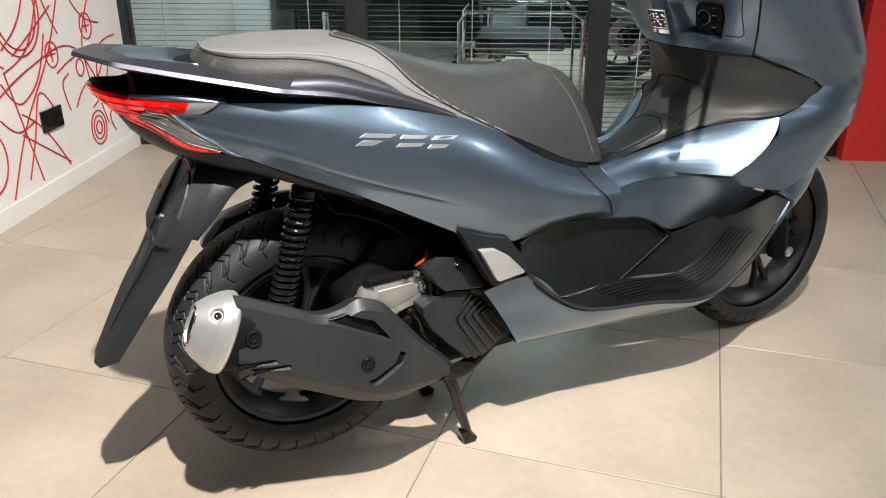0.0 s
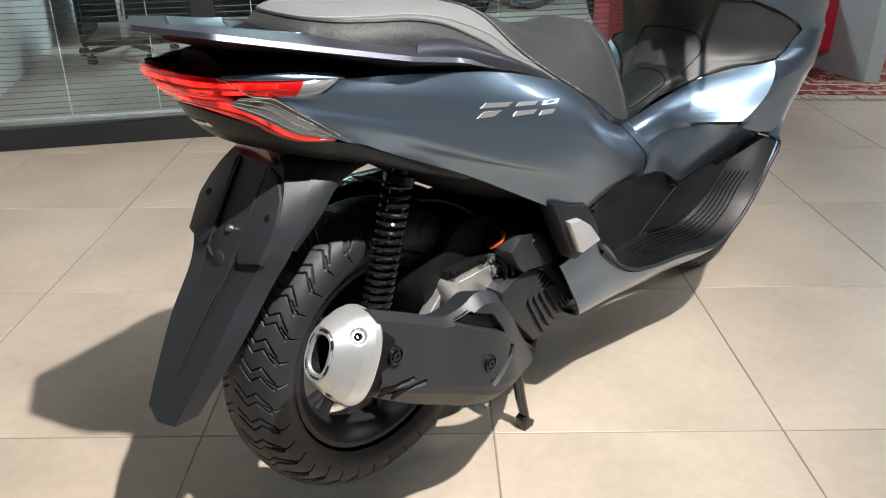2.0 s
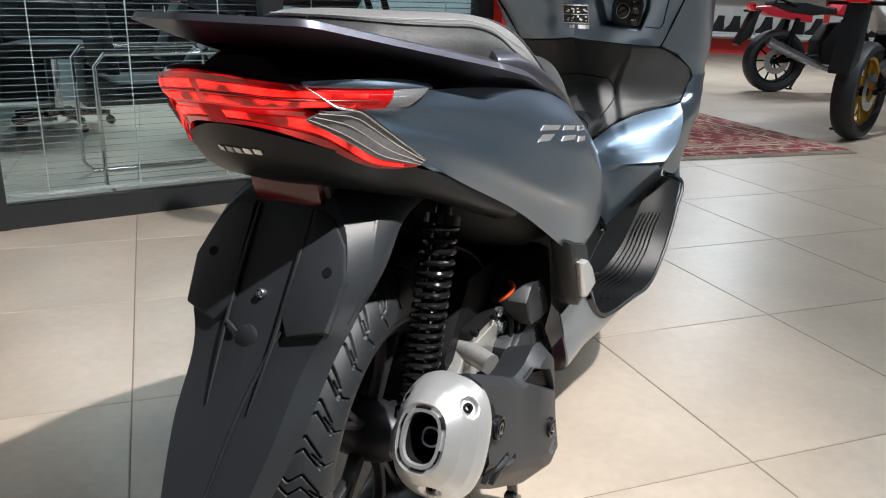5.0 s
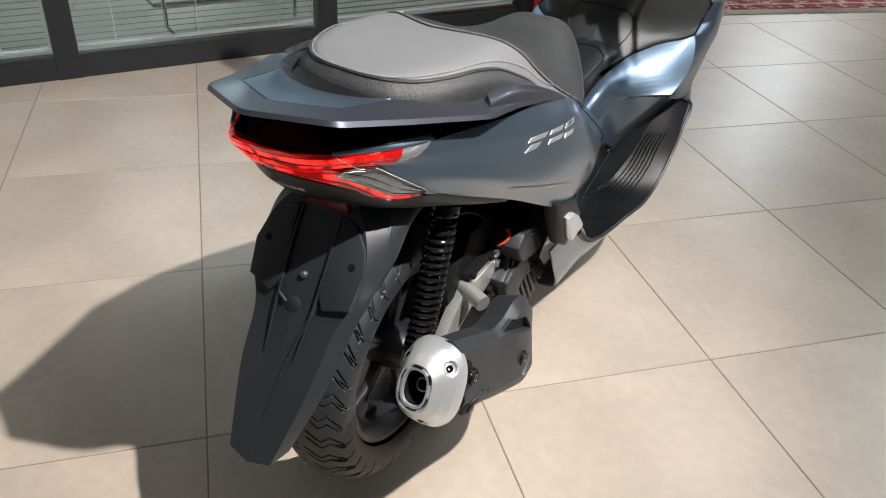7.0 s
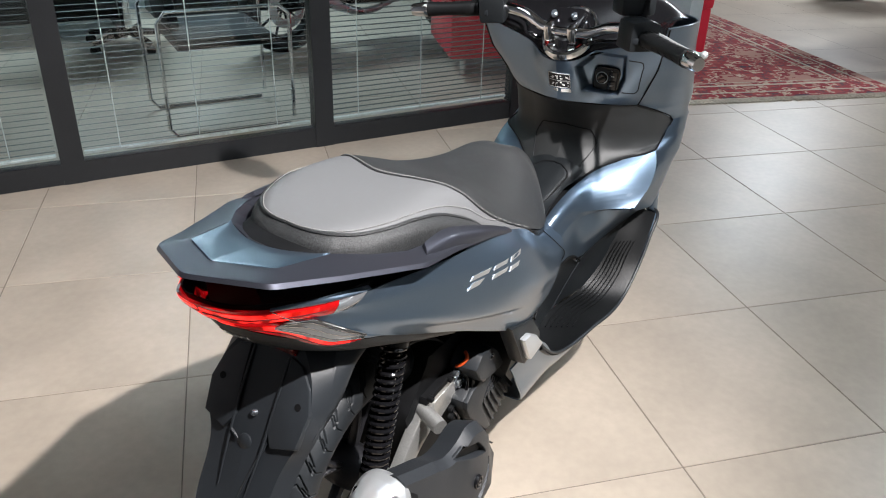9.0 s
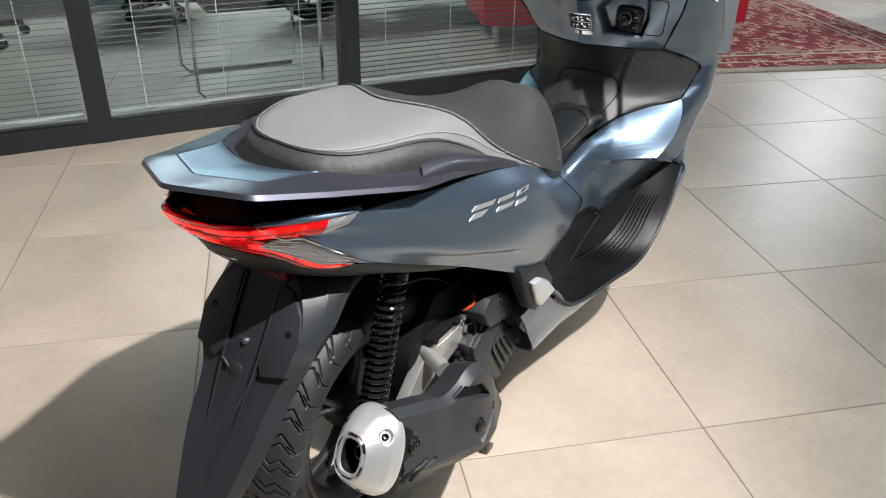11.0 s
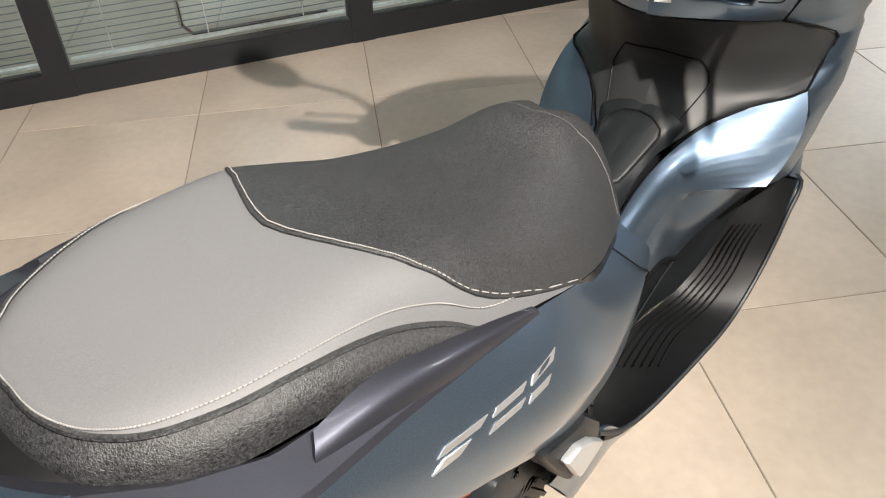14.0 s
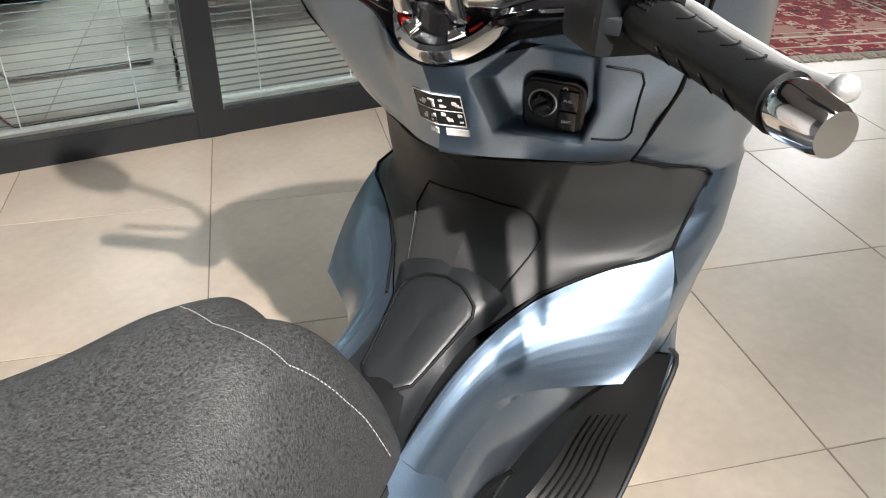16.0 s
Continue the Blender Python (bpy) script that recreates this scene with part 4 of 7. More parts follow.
hang(panel("under_tail", skin(UNDER, 70, 14), 0.004, (-1, 0, -0.5), M_PLASTIC))
hang(box("reflector", pose(-0.152, 0, 0.690, 0, -18, 0), 0.014, 0.088, 0.040, M_REFLECTOR, None, 0.004, "dark red rectangular reflector"))
hang(box("reflector_holder", pose(-0.140, 0, 0.690, 0, -18, 0), 0.02, 0.104, 0.05, M_PLASTIC, None, 0.004))
under = skin(UNDER, 70, 14)
for k in range(5):
    y0 = 0.022 - 0.0105 * k
    pts = [settle(under, (-0.24, y, z), 0) for y, z in ((y0, 0.7385), (y0 - 0.0070, 0.7375), (y0 - 0.0070, 0.7430), (y0, 0.7440))]
    bm = bmesh.new()
    va, vb = [bm.verts.new(p + np.array([0.001, 0, 0])) for p in pts], [bm.verts.new(p + np.array([-0.0012, 0, 0])) for p in pts]
    bm.faces.new(vb)
    for i in range(4):
        bm.faces.new((va[i], va[(i + 1) % 4], vb[(i + 1) % 4], vb[i]))
    hang(part("badge_block", bm, M_BADGE, None))

# rear mudguard with the plate carrier
for ob in shell("rear_mudguard", [
        [(-0.143, 0, 0.688), (-0.190, 0, 0.605), (-0.222, 0, 0.550), (-0.282, 0, 0.450), (-0.354, 0, 0.331)],
        [(-0.140, -0.046, 0.690), (-0.168, -0.084, 0.645), (-0.190, -0.094, 0.606), (-0.213, -0.087, 0.562), (-0.226, -0.075, 0.535), (-0.281, -0.062, 0.450), (-0.347, -0.037, 0.338)],
        [(-0.095, -0.085, 0.682), (-0.140, -0.102, 0.645), (-0.160, -0.107, 0.605), (-0.180, -0.101, 0.562), (-0.196, -0.091, 0.533), (-0.252, -0.078, 0.450), (-0.316, -0.047, 0.346)]], 50, 25, M_FENDER, None, (-1, -0.3, 0), 0.005, straight=True):
    hang(ob)
for ob in shell("mudguard_stay", [
        [(-0.100, -0.082, 0.684), (-0.142, -0.100, 0.646), (-0.166, -0.105, 0.600), (-0.190, -0.098, 0.560)],
        [(-0.065, -0.101, 0.673), (-0.110, -0.108, 0.650), (-0.140, -0.110, 0.612), (-0.175, -0.101, 0.570)],
        [(-0.030, -0.106, 0.662), (-0.092, -0.109, 0.648), (-0.130, -0.109, 0.608), (-0.166, -0.098, 0.565)]], 16, 12, M_FENDER, None, (-0.3, -1, 0.3), 0.005):
    hang(ob)
PLATE = Matrix(((0, 0.51, -0.86, -0.192), (1, 0, 0, 0), (0, 0.86, 0.51, 0.6035), (0, 0, 0, 1)))  # local x sideways, y up the plate, z off it
for y in (1, -1):
    wing = [(0.036, 0.078), (0.062, 0.070), (0.086, 0.040), (0.097, 0.004), (0.090, -0.052), (0.046, -0.066), (0.030, -0.040), (0.040, 0.020)]
    hang(prism("plate_bracket", [(y * a, b) for a, b in wing][::y], PLATE @ pose(0, 0, -0.008), 0.0125, M_FENDER, None, 0.003, "", 0.97))
    hang(lathe("screw_hole", [(0.0001, 0.0006), (0.0055, 0.0006), (0.0062, -0.002)], PLATE @ pose(y * 0.074, 0.010, 0.0045), M_VOID, None, 16))
    hang(tube("mudguard_rib", [(-0.157, y * 0.034, 0.668), (-0.198, y * 0.034, 0.600), (-0.229, y * 0.032, 0.545), (-0.268, y * 0.026, 0.478)], [0.002, 0.0025, 0.0025, 0.001], M_FENDER, None, 6, 24, "", 0.7))
    hang(tube("mudguard_rib", [(-0.222, -0.036 * y, 0.552), (-0.255, -0.020 * y, 0.497), (-0.318, -0.004 * y, 0.392)] if y > 0 else [(-0.226, 0.030, 0.553), (-0.230, 0.014, 0.545)], [0.0025, 0.0025, 0.001], M_FENDER, None, 6, 16, "", 0.7))
hang(bolt(-0.203, 0, 0.582, 0.005, None, M_STEEL, (0, -70, 0)))
hang(lathe("mudguard_plug", [(0.0001, 0.004), (0.010, 0.004), (0.013, 0.002), (0.013, -0.004)], pose(-0.226, 0.004, 0.540, 0, -70, 0), M_FENDER, None, 20))
for ob in shell("inner_mudguard", [[(0.02 + 0.285 * math.cos(a), -0.085, 0.30 + 0.275 * math.sin(a)) for a in np.linspace(radians(-10), radians(78), 14)], [(0.02 + 0.292 * math.cos(a), 0, 0.30 + 0.285 * math.sin(a)) for a in np.linspace(radians(-10), radians(78), 14)]], 30, 6, M_VOID, None, (0, 0, 1)):
    hang(ob)


# ---- wheels ----
def tyre_mesh(radius, half, rim_r, period_count, n_around=1400, n_across=190, depth=0.0060):
    """A tyre with cut zigzag grooves."""
    period = 2 * math.pi * radius / period_count
    one = (((0.00, 0.03), (0.20, 0.26), (0.08, 0.42), (0.34, 0.70), (0.50, 0.72)), ((0.16, 0.04), (0.37, 0.27), (0.25, 0.43), (0.50, 0.72)), ((0.30, 0.55), (0.46, 0.80), (0.42, 0.95)))
    runs_of = one + tuple(tuple((a + 0.5, b + 0.05) for a, b in r) for r in one)
    lines = [seg for r in runs_of for seg in zip(r, r[1:])]
    th, ph = np.meshgrid(np.linspace(0, 2 * math.pi, n_around, endpoint=False), np.linspace(-1, 1, n_across), indexing="ij")
    ang = ph * radians(128)
    hgt = radius - rim_r
    rc = radius - hgt * 0.52
    r = rc + hgt * 0.52 * np.sign(np.cos(ang)) * np.abs(np.cos(ang)) ** 0.9
    w = half * np.sign(np.sin(ang)) * np.abs(np.sin(ang)) ** 0.85
    u = (th * radius / period)
    sweep = np.abs(ph) / 0.74
    cut = np.zeros_like(u)
    for sign, shift in ((1, 0.0), (-1, 0.5)):
        uu = (u + shift) % 1.0
        for (a0, b0), (a1, b1) in lines:
            for off in (-1, 0, 1):
                px, py = (uu + off - a0) * period, (sweep - b0) * 0.10
                dx, dy = (a1 - a0) * period, (b1 - b0) * 0.10
                f = np.clip((px * dx + py * dy) / (dx * dx + dy * dy), 0, 1)
                dist = np.hypot(px - f * dx, py - f * dy)
                cut = np.maximum(cut, np.where(np.sign(ph) == sign, np.clip((0.0014 - dist) / 0.0006, 0, 1), 0))
    k = depth * cut
    r2, w2 = r - k * np.cos(ang), w - k * np.sin(ang)
    pts = np.stack([r2 * np.cos(th), w2, r2 * np.sin(th)], -1)
    me = bpy.data.meshes.new("tyre")
    idx = np.arange(n_around * n_across).reshape(n_around, n_across)
    nxt = np.roll(idx, -1, axis=0)
    quads = np.stack([idx[:, :-1], idx[:, 1:], nxt[:, 1:], nxt[:, :-1]], -1).reshape(-1, 4)
    me.from_pydata(pts.reshape(-1, 3).tolist(), [], quads.tolist())
    me.polygons.foreach_set("use_smooth", [True] * len(me.polygons))
    me.materials.append(M_RUBBER)
    return me


def wheel(name, x, y, z, radius, half, rim_r, rim_half, spokes, periods):
    hub = empty(name, "", "")
    t = new("tyre", tyre_mesh(radius, half, rim_r - 0.004, periods))
    t.parent = hub
    axis = pose(0, 0, 0, 90, 0, 0)
    a = rim_half
    rim = lathe("rim", [(rim_r + 0.004, a), (rim_r + 0.006, a - 0.003), (rim_r - 0.006, a - 0.008), (rim_r - 0.016, a - 0.012), (rim_r - 0.024, a - 0.026), (rim_r - 0.028, 0), (rim_r - 0.024, -a + 0.026), (rim_r - 0.016, -a + 0.012), (rim_r - 0.006, -a + 0.008), (rim_r + 0.006, -a + 0.003), (rim_r + 0.004, -a),
                       (rim_r - 0.004, -a), (rim_r - 0.022, -a + 0.014), (rim_r - 0.034, 0), (rim_r - 0.022, a - 0.014), (rim_r - 0.004, a), (rim_r + 0.004, a)], axis, M_RIM, hub, 72)
    lathe("hub", [(0.001, 0.05), (0.032, 0.05), (0.042, 0.03), (0.046, 0.0), (0.042, -0.03), (0.032, -0.05), (0.001, -0.05)], axis, M_RIM, hub, 32)
    for k in range(spokes):
        b = 2 * math.pi * k / spokes
        for d in (-0.16, 0.16):
            bm = bmesh.new()
            add_tube(bm, [(0.038 * math.cos(b), 0, 0.038 * math.sin(b)), (0.09 * math.cos(b + d * 0.5), -0.006, 0.09 * math.sin(b + d * 0.5)), ((rim_r - 0.028) * math.cos(b + d), -0.004, (rim_r - 0.028) * math.sin(b + d))], [0.013, 0.009, 0.012], 8, 8, 0.7)
            part("spoke", bm, M_RIM, hub)
    hub.matrix_world = pose(x, y, z)
    return hub


def hang_wheel(hub, x, y, z):
    """The wheel's pieces become children of its tyre-and-rim part."""
    kids = list(hub.children)
    core = next(k for k in kids if k.name.startswith("hub"))
    for k in kids:
        k.parent = None
        k.matrix_world = pose(x, y, z)
    for k in kids:
        if k is not core:
            k.parent = core
            k.matrix_parent_inverse = core.matrix_world.inverted()
    bpy.data.objects.remove(hub)
    core.name = "wheel"
    hang(core)


hang_wheel(wheel("wheel", 0.02, 0, 0.30, 0.256, 0.066, 0.172, 0.048, 5, 18), 0.02, 0, 0.30)
hang_wheel(wheel("wheel", 1.305, 0.02, 0.252, 0.251, 0.054, 0.184, 0.038, 5, 18), 1.305, 0.02, 0.252)
hang(lathe("brake_disc", [(0.06, 0.002), (0.11, 0.002), (0.11, -0.002), (0.06, -0.002), (0.06, 0.002)], pose(1.305, 0.075, 0.252, 90, 0, 0), M_STEEL, None, 48))
for y in (-0.065, 0.105):
    hang(tube("fork_leg", [(1.305, y, 0.235), (1.285, y, 0.32), (1.235, y, 0.53), (1.19, y, 0.70)], [0.026, 0.026, 0.022, 0.02], M_VOID, None, 16, 20))
    hang(bolt(1.305, y - 0.024 if y < 0 else y + 0.02, 0.252, 0.014, None, M_STEEL))
for ob in shell("front_mudguard", [[(1.305 + 0.275 * math.cos(a), 0.02 - 0.066, 0.252 + 0.262 * math.sin(a)) for a in np.linspace(radians(52), radians(165), 14)], [(1.305 + 0.285 * math.cos(a), 0.02 - 0.04, 0.252 + 0.280 * math.sin(a)) for a in np.linspace(radians(50), radians(168), 14)], [(1.305 + 0.29 * math.cos(a), 0.02, 0.252 + 0.285 * math.sin(a)) for a in np.linspace(radians(49), radians(170), 14)]], 30, 8, M_PLASTIC, None, (0, 0, 1), both=False):
    hang(ob)
for ob in shell("front_mudguard", [[(1.305 + 0.275 * math.cos(a), 0.02 + 0.066, 0.252 + 0.262 * math.sin(a)) for a in np.linspace(radians(52), radians(165), 14)], [(1.305 + 0.285 * math.cos(a), 0.02 + 0.04, 0.252 + 0.280 * math.sin(a)) for a in np.linspace(radians(50), radians(168), 14)], [(1.305 + 0.29 * math.cos(a), 0.02, 0.252 + 0.285 * math.sin(a)) for a in np.linspace(radians(49), radians(170), 14)]], 30, 8, M_PLASTIC, None, (0, 0, 1), both=False):
    hang(ob)

# ---- springs ----
for y in (-0.106, 0.106):
    a, b = np.array([0.024, y, 0.640]), np.array([-0.062, y, 0.345])
    ax = (b - a) / np.linalg.norm(b - a)
    e1 = np.cross(ax, [0, 1, 0])
    e1 /= np.linalg.norm(e1)
    e2 = np.cross(ax, e1)
    length, turns = 0.235, 18
    ks = np.linspace(0, 1, turns * 16)
    coil = [a + ax * (0.02 + length * (k ** 0.92)) + 0.0205 * (math.cos(2 * math.pi * turns * k) * e1 + math.sin(2 * math.pi * turns * k) * e2) for k in ks]
    damper = hang(tube("shock_absorber", [a - ax * 0.02, a + ax * 0.10, a + ax * 0.20, a + ax * 0.31], [0.012, 0.012, 0.014, 0.017], M_DARK, None, 20, 16, "black twin shock absorber"))
    hang(tube("coil_spring", coil, 0.0042, M_DARK, None, 8, 0, "gloss black coil spring"))
    for d, r in ((0.010, 0.024), (0.258, 0.025)):
        hang(tube("spring_seat", [a + ax * d, a + ax * (d + 0.012)], r, M_DARK, None, 24))

# ---- silencer ----
XS = (-0.140, -0.05, 0.0, 0.030, 0.067, 0.103, 0.135, 0.196, 0.268)
TOPZ = (0.510, 0.467, 0.444, 0.446, 0.459, 0.446, 0.411, 0.334, 0.250)
LOWZ = (0.415, 0.365, 0.341, 0.327, 0.310, 0.295, 0.284, 0.258, 0.236)
BOTZ = (0.374, 0.315, 0.288, 0.271, 0.253, 0.240, 0.231, 0.224, 0.222)
OUTY = (0.000, 0.004, 0.005, 0.006, 0.007, 0.006, 0.001, -0.024, -0.055)
rows = []
for y0, f in ((-0.182, 0.10), (-0.214, 0.0), (-0.231, 0.10), (-0.247, 1.0), (-0.242, 1.13)):
    rows.append([(x - 0.010 * (f if y0 < -0.2 else 0), y0 - (o if y0 < -0.2 else 0), t + (l - t) * f) for x, t, l, o in zip(XS, TOPZ, LOWZ, OUTY)])
rows.append([(x - 0.010, -0.216 - 0.7 * o, b + 0.004) for x, b, o in zip(XS, BOTZ, OUTY)])
rows.append([(x - 0.004, -0.178, b) for x, b in zip(XS, BOTZ)])
skin_rows = [spline(r, 210) for r in rows]
shield = []
for k, n in enumerate((16, 12, 70, 10, 16, 12)):
    shield += [skin_rows[k] + (skin_rows[k + 1] - skin_rows[k]) * f for f in np.linspace(0, 1, n, endpoint=False)]
shield = np.array(shield + [skin_rows[-1]])
WINDOW = [(0.003, 0.437), (0.028, 0.445), (0.083, 0.422), (0.109, 0.388), (0.117, 0.373), (0.057, 0.405)]
SLOT = [(0.062, 0.313), (0.076, 0.299), (0.140, 0.321), (0.148, 0.336), (0.134, 0.346), (0.121, 0.328), (0.081, 0.314)]
GROOVES = ([(-0.163, 0.390), (-0.115, 0.392), (-0.090, 0.389), (-0.090, 0.397), (-0.118, 0.401), (-0.150, 0.400)], [(-0.139, 0.375), (-0.105, 0.378), (-0.068, 0.374), (-0.068, 0.382), (-0.096, 0.386), (-0.128, 0.385)])
for o, depth, soft in ((WINDOW, 0.022, 0.004), (SLOT, 0.016, 0.004), (GROOVES[0], 0.006, 0.003), (GROOVES[1], 0.006, 0.003)):
    face = shield[:, :, 1] < -0.232
    pressed = dent(shield, o, (0, 2), depth, soft, (0, 1, 0))
    shield = np.where(face[..., None], pressed, shield)
silencer = hang(panel("silencer_shield", shield, 0.003, (0, -1, 0), M_MUFFLER, "matt black silencer heat shield"))
# dark plates fill the dents in place of the shade inside them
for name, o, y in (("shield_window", WINDOW, 0.231), ("shield_slot", SLOT, 0.236), ("shield_groove", GROOVES[0], 0.2455), ("shield_groove", GROOVES[1], 0.2455)):
    cx, cz = sum(p[0] for p in o) / len(o), sum(p[1] for p in o) / len(o)
    hang(prism(name, [(cx + (a - cx) * 0.80, cz + (b - cz) * 0.72) for a, b in o], SIDE @ pose(0, 0, y - 0.006), 0.006, M_VOID, None))
ax = Vector((-0.91, 0.06, 0.40)).normalized()
base = Vector((-0.156, -0.1975, 0.440))
turn = ax.to_track_quat("Z", "Y").to_matrix().to_4x4()
right = Vector((0, 1, 0)) - ax * ax.y
right.normalize()
upv = right.cross(ax) * -1
if upv.z < 0:
    upv = -upv


def oval(d, ry, rz, n=40, lift=0.0):
    c = base + ax * d + upv * lift
    return [list(c + right * (ry * math.copysign(abs(math.cos(t)) ** 0.75, math.cos(t))) + upv * (rz * math.copysign(abs(math.sin(t)) ** 0.8, math.sin(t)))) for t in np.linspace(0, 2 * math.pi, n, endpoint=False)]


def oval_part(name, rings, mat, lab="", cap=None):
    bm = bmesh.new()
    v = add_grid(bm, np.array(rings), wrap=True)
    if cap is not None:
        bm.faces.new(v[cap])
    return hang(part(name, bm, mat, None, lab))


oval_part("silencer_body", [oval(-0.26, 0.020, 0.030), oval(-0.15, 0.028, 0.045), oval(-0.03, 0.038, 0.058), oval(0.0, 0.044, 0.062), oval(0.005, 0.03, 0.05)], M_VOID)
CAP = [(0.000, 0.051, 0.066), (0.004, 0.0525, 0.0675), (0.012, 0.052, 0.067), (0.026, 0.048, 0.061), (0.044, 0.0385, 0.0495), (0.056, 0.0305, 0.0395), (0.060, 0.0275, 0.0355)]


def cap_radius(d):
    ds, ry, rz = zip(*CAP)
    return np.interp(d, ds, ry), np.interp(d, ds, rz)


rings = []
for d in np.linspace(0.0, 0.060, 60):
    ry, rz = cap_radius(d)
    rings.append(oval(d, ry, rz, 160))
rings = np.array(rings)
SCREWS = [(radians(35), 0.036), (radians(140), 0.034), (radians(262), 0.036)]
seats = []
for a, d in SCREWS:
    j, i = int(d / 0.060 * 59), int(a / (2 * math.pi) * 160)
    q = rings[j, i]
    n = np.cross(rings[j, (i + 1) % 160] - rings[j, i - 1], rings[j + 1, i] - rings[j - 1, i])
    n /= np.linalg.norm(n)
    if n.dot(q - np.array(base)) < 0:
        n = -n
    far = np.linalg.norm(rings - q, axis=2)
    rings = rings - np.clip((0.0115 - far) / 0.003, 0, 1)[..., None] * n[None, None] * 0.005
    seats.append((Vector(q), Vector(n)))
bm = bmesh.new()
add_grid(bm, np.concatenate([[oval(-0.004, 0.046, 0.061, 160)], rings, [oval(0.058, 0.0235, 0.031, 160), oval(0.050, 0.0225, 0.030, 160)]]), wrap=True)
hang(part("silencer_cap", bm, M_SILVER, None, "silver painted silencer end cap", 50))
for q, n in seats:
    turn_n = Vector((-0.9, -0.2, 0.4)).lerp(n, 0.5).normalized().to_track_quat("Z", "Y").to_matrix().to_4x4()
    hang(lathe("cap_screw", [(0.0001, 0.0), (0.0022, 0.0), (0.0026, 0.003), (0.0052, 0.003), (0.006, 0.0), (0.006, -0.006)], Matrix.Translation(q - n * 0.005) @ turn_n, M_DARK, None, 14, "dark cap screw"))
oval_part("outlet_ring", [oval(0.050, 0.0235, 0.031), oval(0.058, 0.0235, 0.031), oval(0.060, 0.0225, 0.030), oval(0.060, 0.0190, 0.0265), oval(0.056, 0.018, 0.0255), oval(0.020, 0.015, 0.022)], M_SILVER)
for k in range(6):
    a = np.linspace(2 * math.pi * (k + 0.14) / 6, 2 * math.pi * (k + 0.62) / 6, 8)
    c = base + ax * 0.0595
    hang(tube("outlet_slot", [c + right * (0.0236 * math.copysign(abs(math.cos(t)) ** 0.75, math.cos(t))) + upv * (0.0312 * math.copysign(abs(math.sin(t)) ** 0.8, math.sin(t))) for t in a], 0.0011, M_VOID, None, 6))
oval_part("outlet", [oval(0.056, 0.0178, 0.0252), oval(0.012, 0.014, 0.020)], M_VOID, cap=1)
oval_part("outlet_pipe", [oval(0.014, 0.0105, 0.0105), oval(0.036, 0.0105, 0.0105), oval(0.036, 0.0085, 0.0085), oval(0.014, 0.0085, 0.0085)], M_STEEL)
oval_part("cap_gap", [oval(-0.030, 0.044, 0.058), oval(-0.010, 0.047, 0.062), oval(-0.002, 0.047, 0.062)], M_VOID)
for x, z in ((-0.123, 0.444), (0.067, 0.346)):
    hang(lathe("shield_screw", [(0.0001, 0.0), (0.003, 0.0), (0.0035, 0.002), (0.0065, 0.002), (0.007, -0.001), (0.0095, -0.001), (0.0105, 0.002), (0.0125, 0.0015), (0.0135, -0.002), (0.0135, -0.008)], pose(x, -0.2525 if x > 0 else -0.247, z, 90, 0, 0), M_DARK, None, 20))
hang(tube("exhaust_pipe", [(0.24, -0.18, 0.24), (0.32, -0.13, 0.20), (0.42, -0.06, 0.20), (0.5, -0.03, 0.24)], 0.016, M_VOID, None, 14, 20))

# ---- engine and what hangs on it ----
hang(prism("engine_block", [(0.10, 0.26), (0.24, 0.19), (0.50, 0.20), (0.60, 0.30), (0.55, 0.44), (0.36, 0.50), (0.16, 0.50), (0.08, 0.40)], SIDE @ pose(0, 0, -0.10), 0.19, M_VOID, None, 0.02))
hang(prism("air_cleaner", [(-0.13, 0.46), (-0.08, 0.52), (0.02, 0.55), (0.22, 0.54), (0.25, 0.44), (0.10, 0.38), (-0.09, 0.42)], SIDE @ pose(0, 0, -0.17), 0.06, M_DARK, None, 0.02))
hang(prism("transmission_case", [(-0.07, 0.30), (-0.04, 0.37), (0.10, 0.40), (0.34, 0.38), (0.40, 0.28), (0.30, 0.20), (0.05, 0.22)], SIDE @ pose(0, 0, -0.19), 0.09, M_VOID, None, 0.02))
arm = hang(prism("swing_arm", [(0.012, 0.270), (0.040, 0.272), (0.105, 0.330), (0.158, 0.356), (0.182, 0.343), (0.219, 0.364), (0.262, 0.378), (0.258, 0.402), (0.232, 0.423), (0.125, 0.419), (0.098, 0.388), (0.02, 0.310)], SIDE @ pose(0, 0, 0.082), 0.024, M_ALU, None, 0.005, "bare cast aluminium support arm"))
hang(prism("arm_web", [(0.140, 0.372), (0.178, 0.364), (0.215, 0.376), (0.240, 0.388), (0.224, 0.408), (0.148, 0.405)], SIDE @ pose(0, 0, 0.1055), 0.0025, M_ALU, None, 0.001, "", 0.96))
hang(tube("arm_boss", [(0.130, -0.085, 0.402), (0.103, -0.150, 0.398)], [0.016, 0.0150], M_ALU, None, 24, 0, "cast aluminium boss"))
hang(prism("arm_cap", [(0.120, 0.417), (0.234, 0.421), (0.230, 0.434), (0.126, 0.430)], SIDE @ pose(0, 0, 0.075), 0.034, M_VOID, None, 0.003))
for x, z, r, mt in ((0.245, 0.395, 0.012, M_STEEL), (0.228, 0.426, 0.009, M_STEEL), (0.132, 0.428, 0.007, M_VOID), (0.204, 0.428, 0.007, M_VOID), (0.215, 0.345, 0.009, M_VOID)):
    hang(bolt(x, -0.110, z, r, None, mt))
hang(lathe("bolt_washer", [(0.0001, 0.002), (0.014, 0.002), (0.016, 0.0), (0.016, -0.004)], pose(0.245, -0.1075, 0.395, 90, 0, 0), M_STEEL, None, 24))
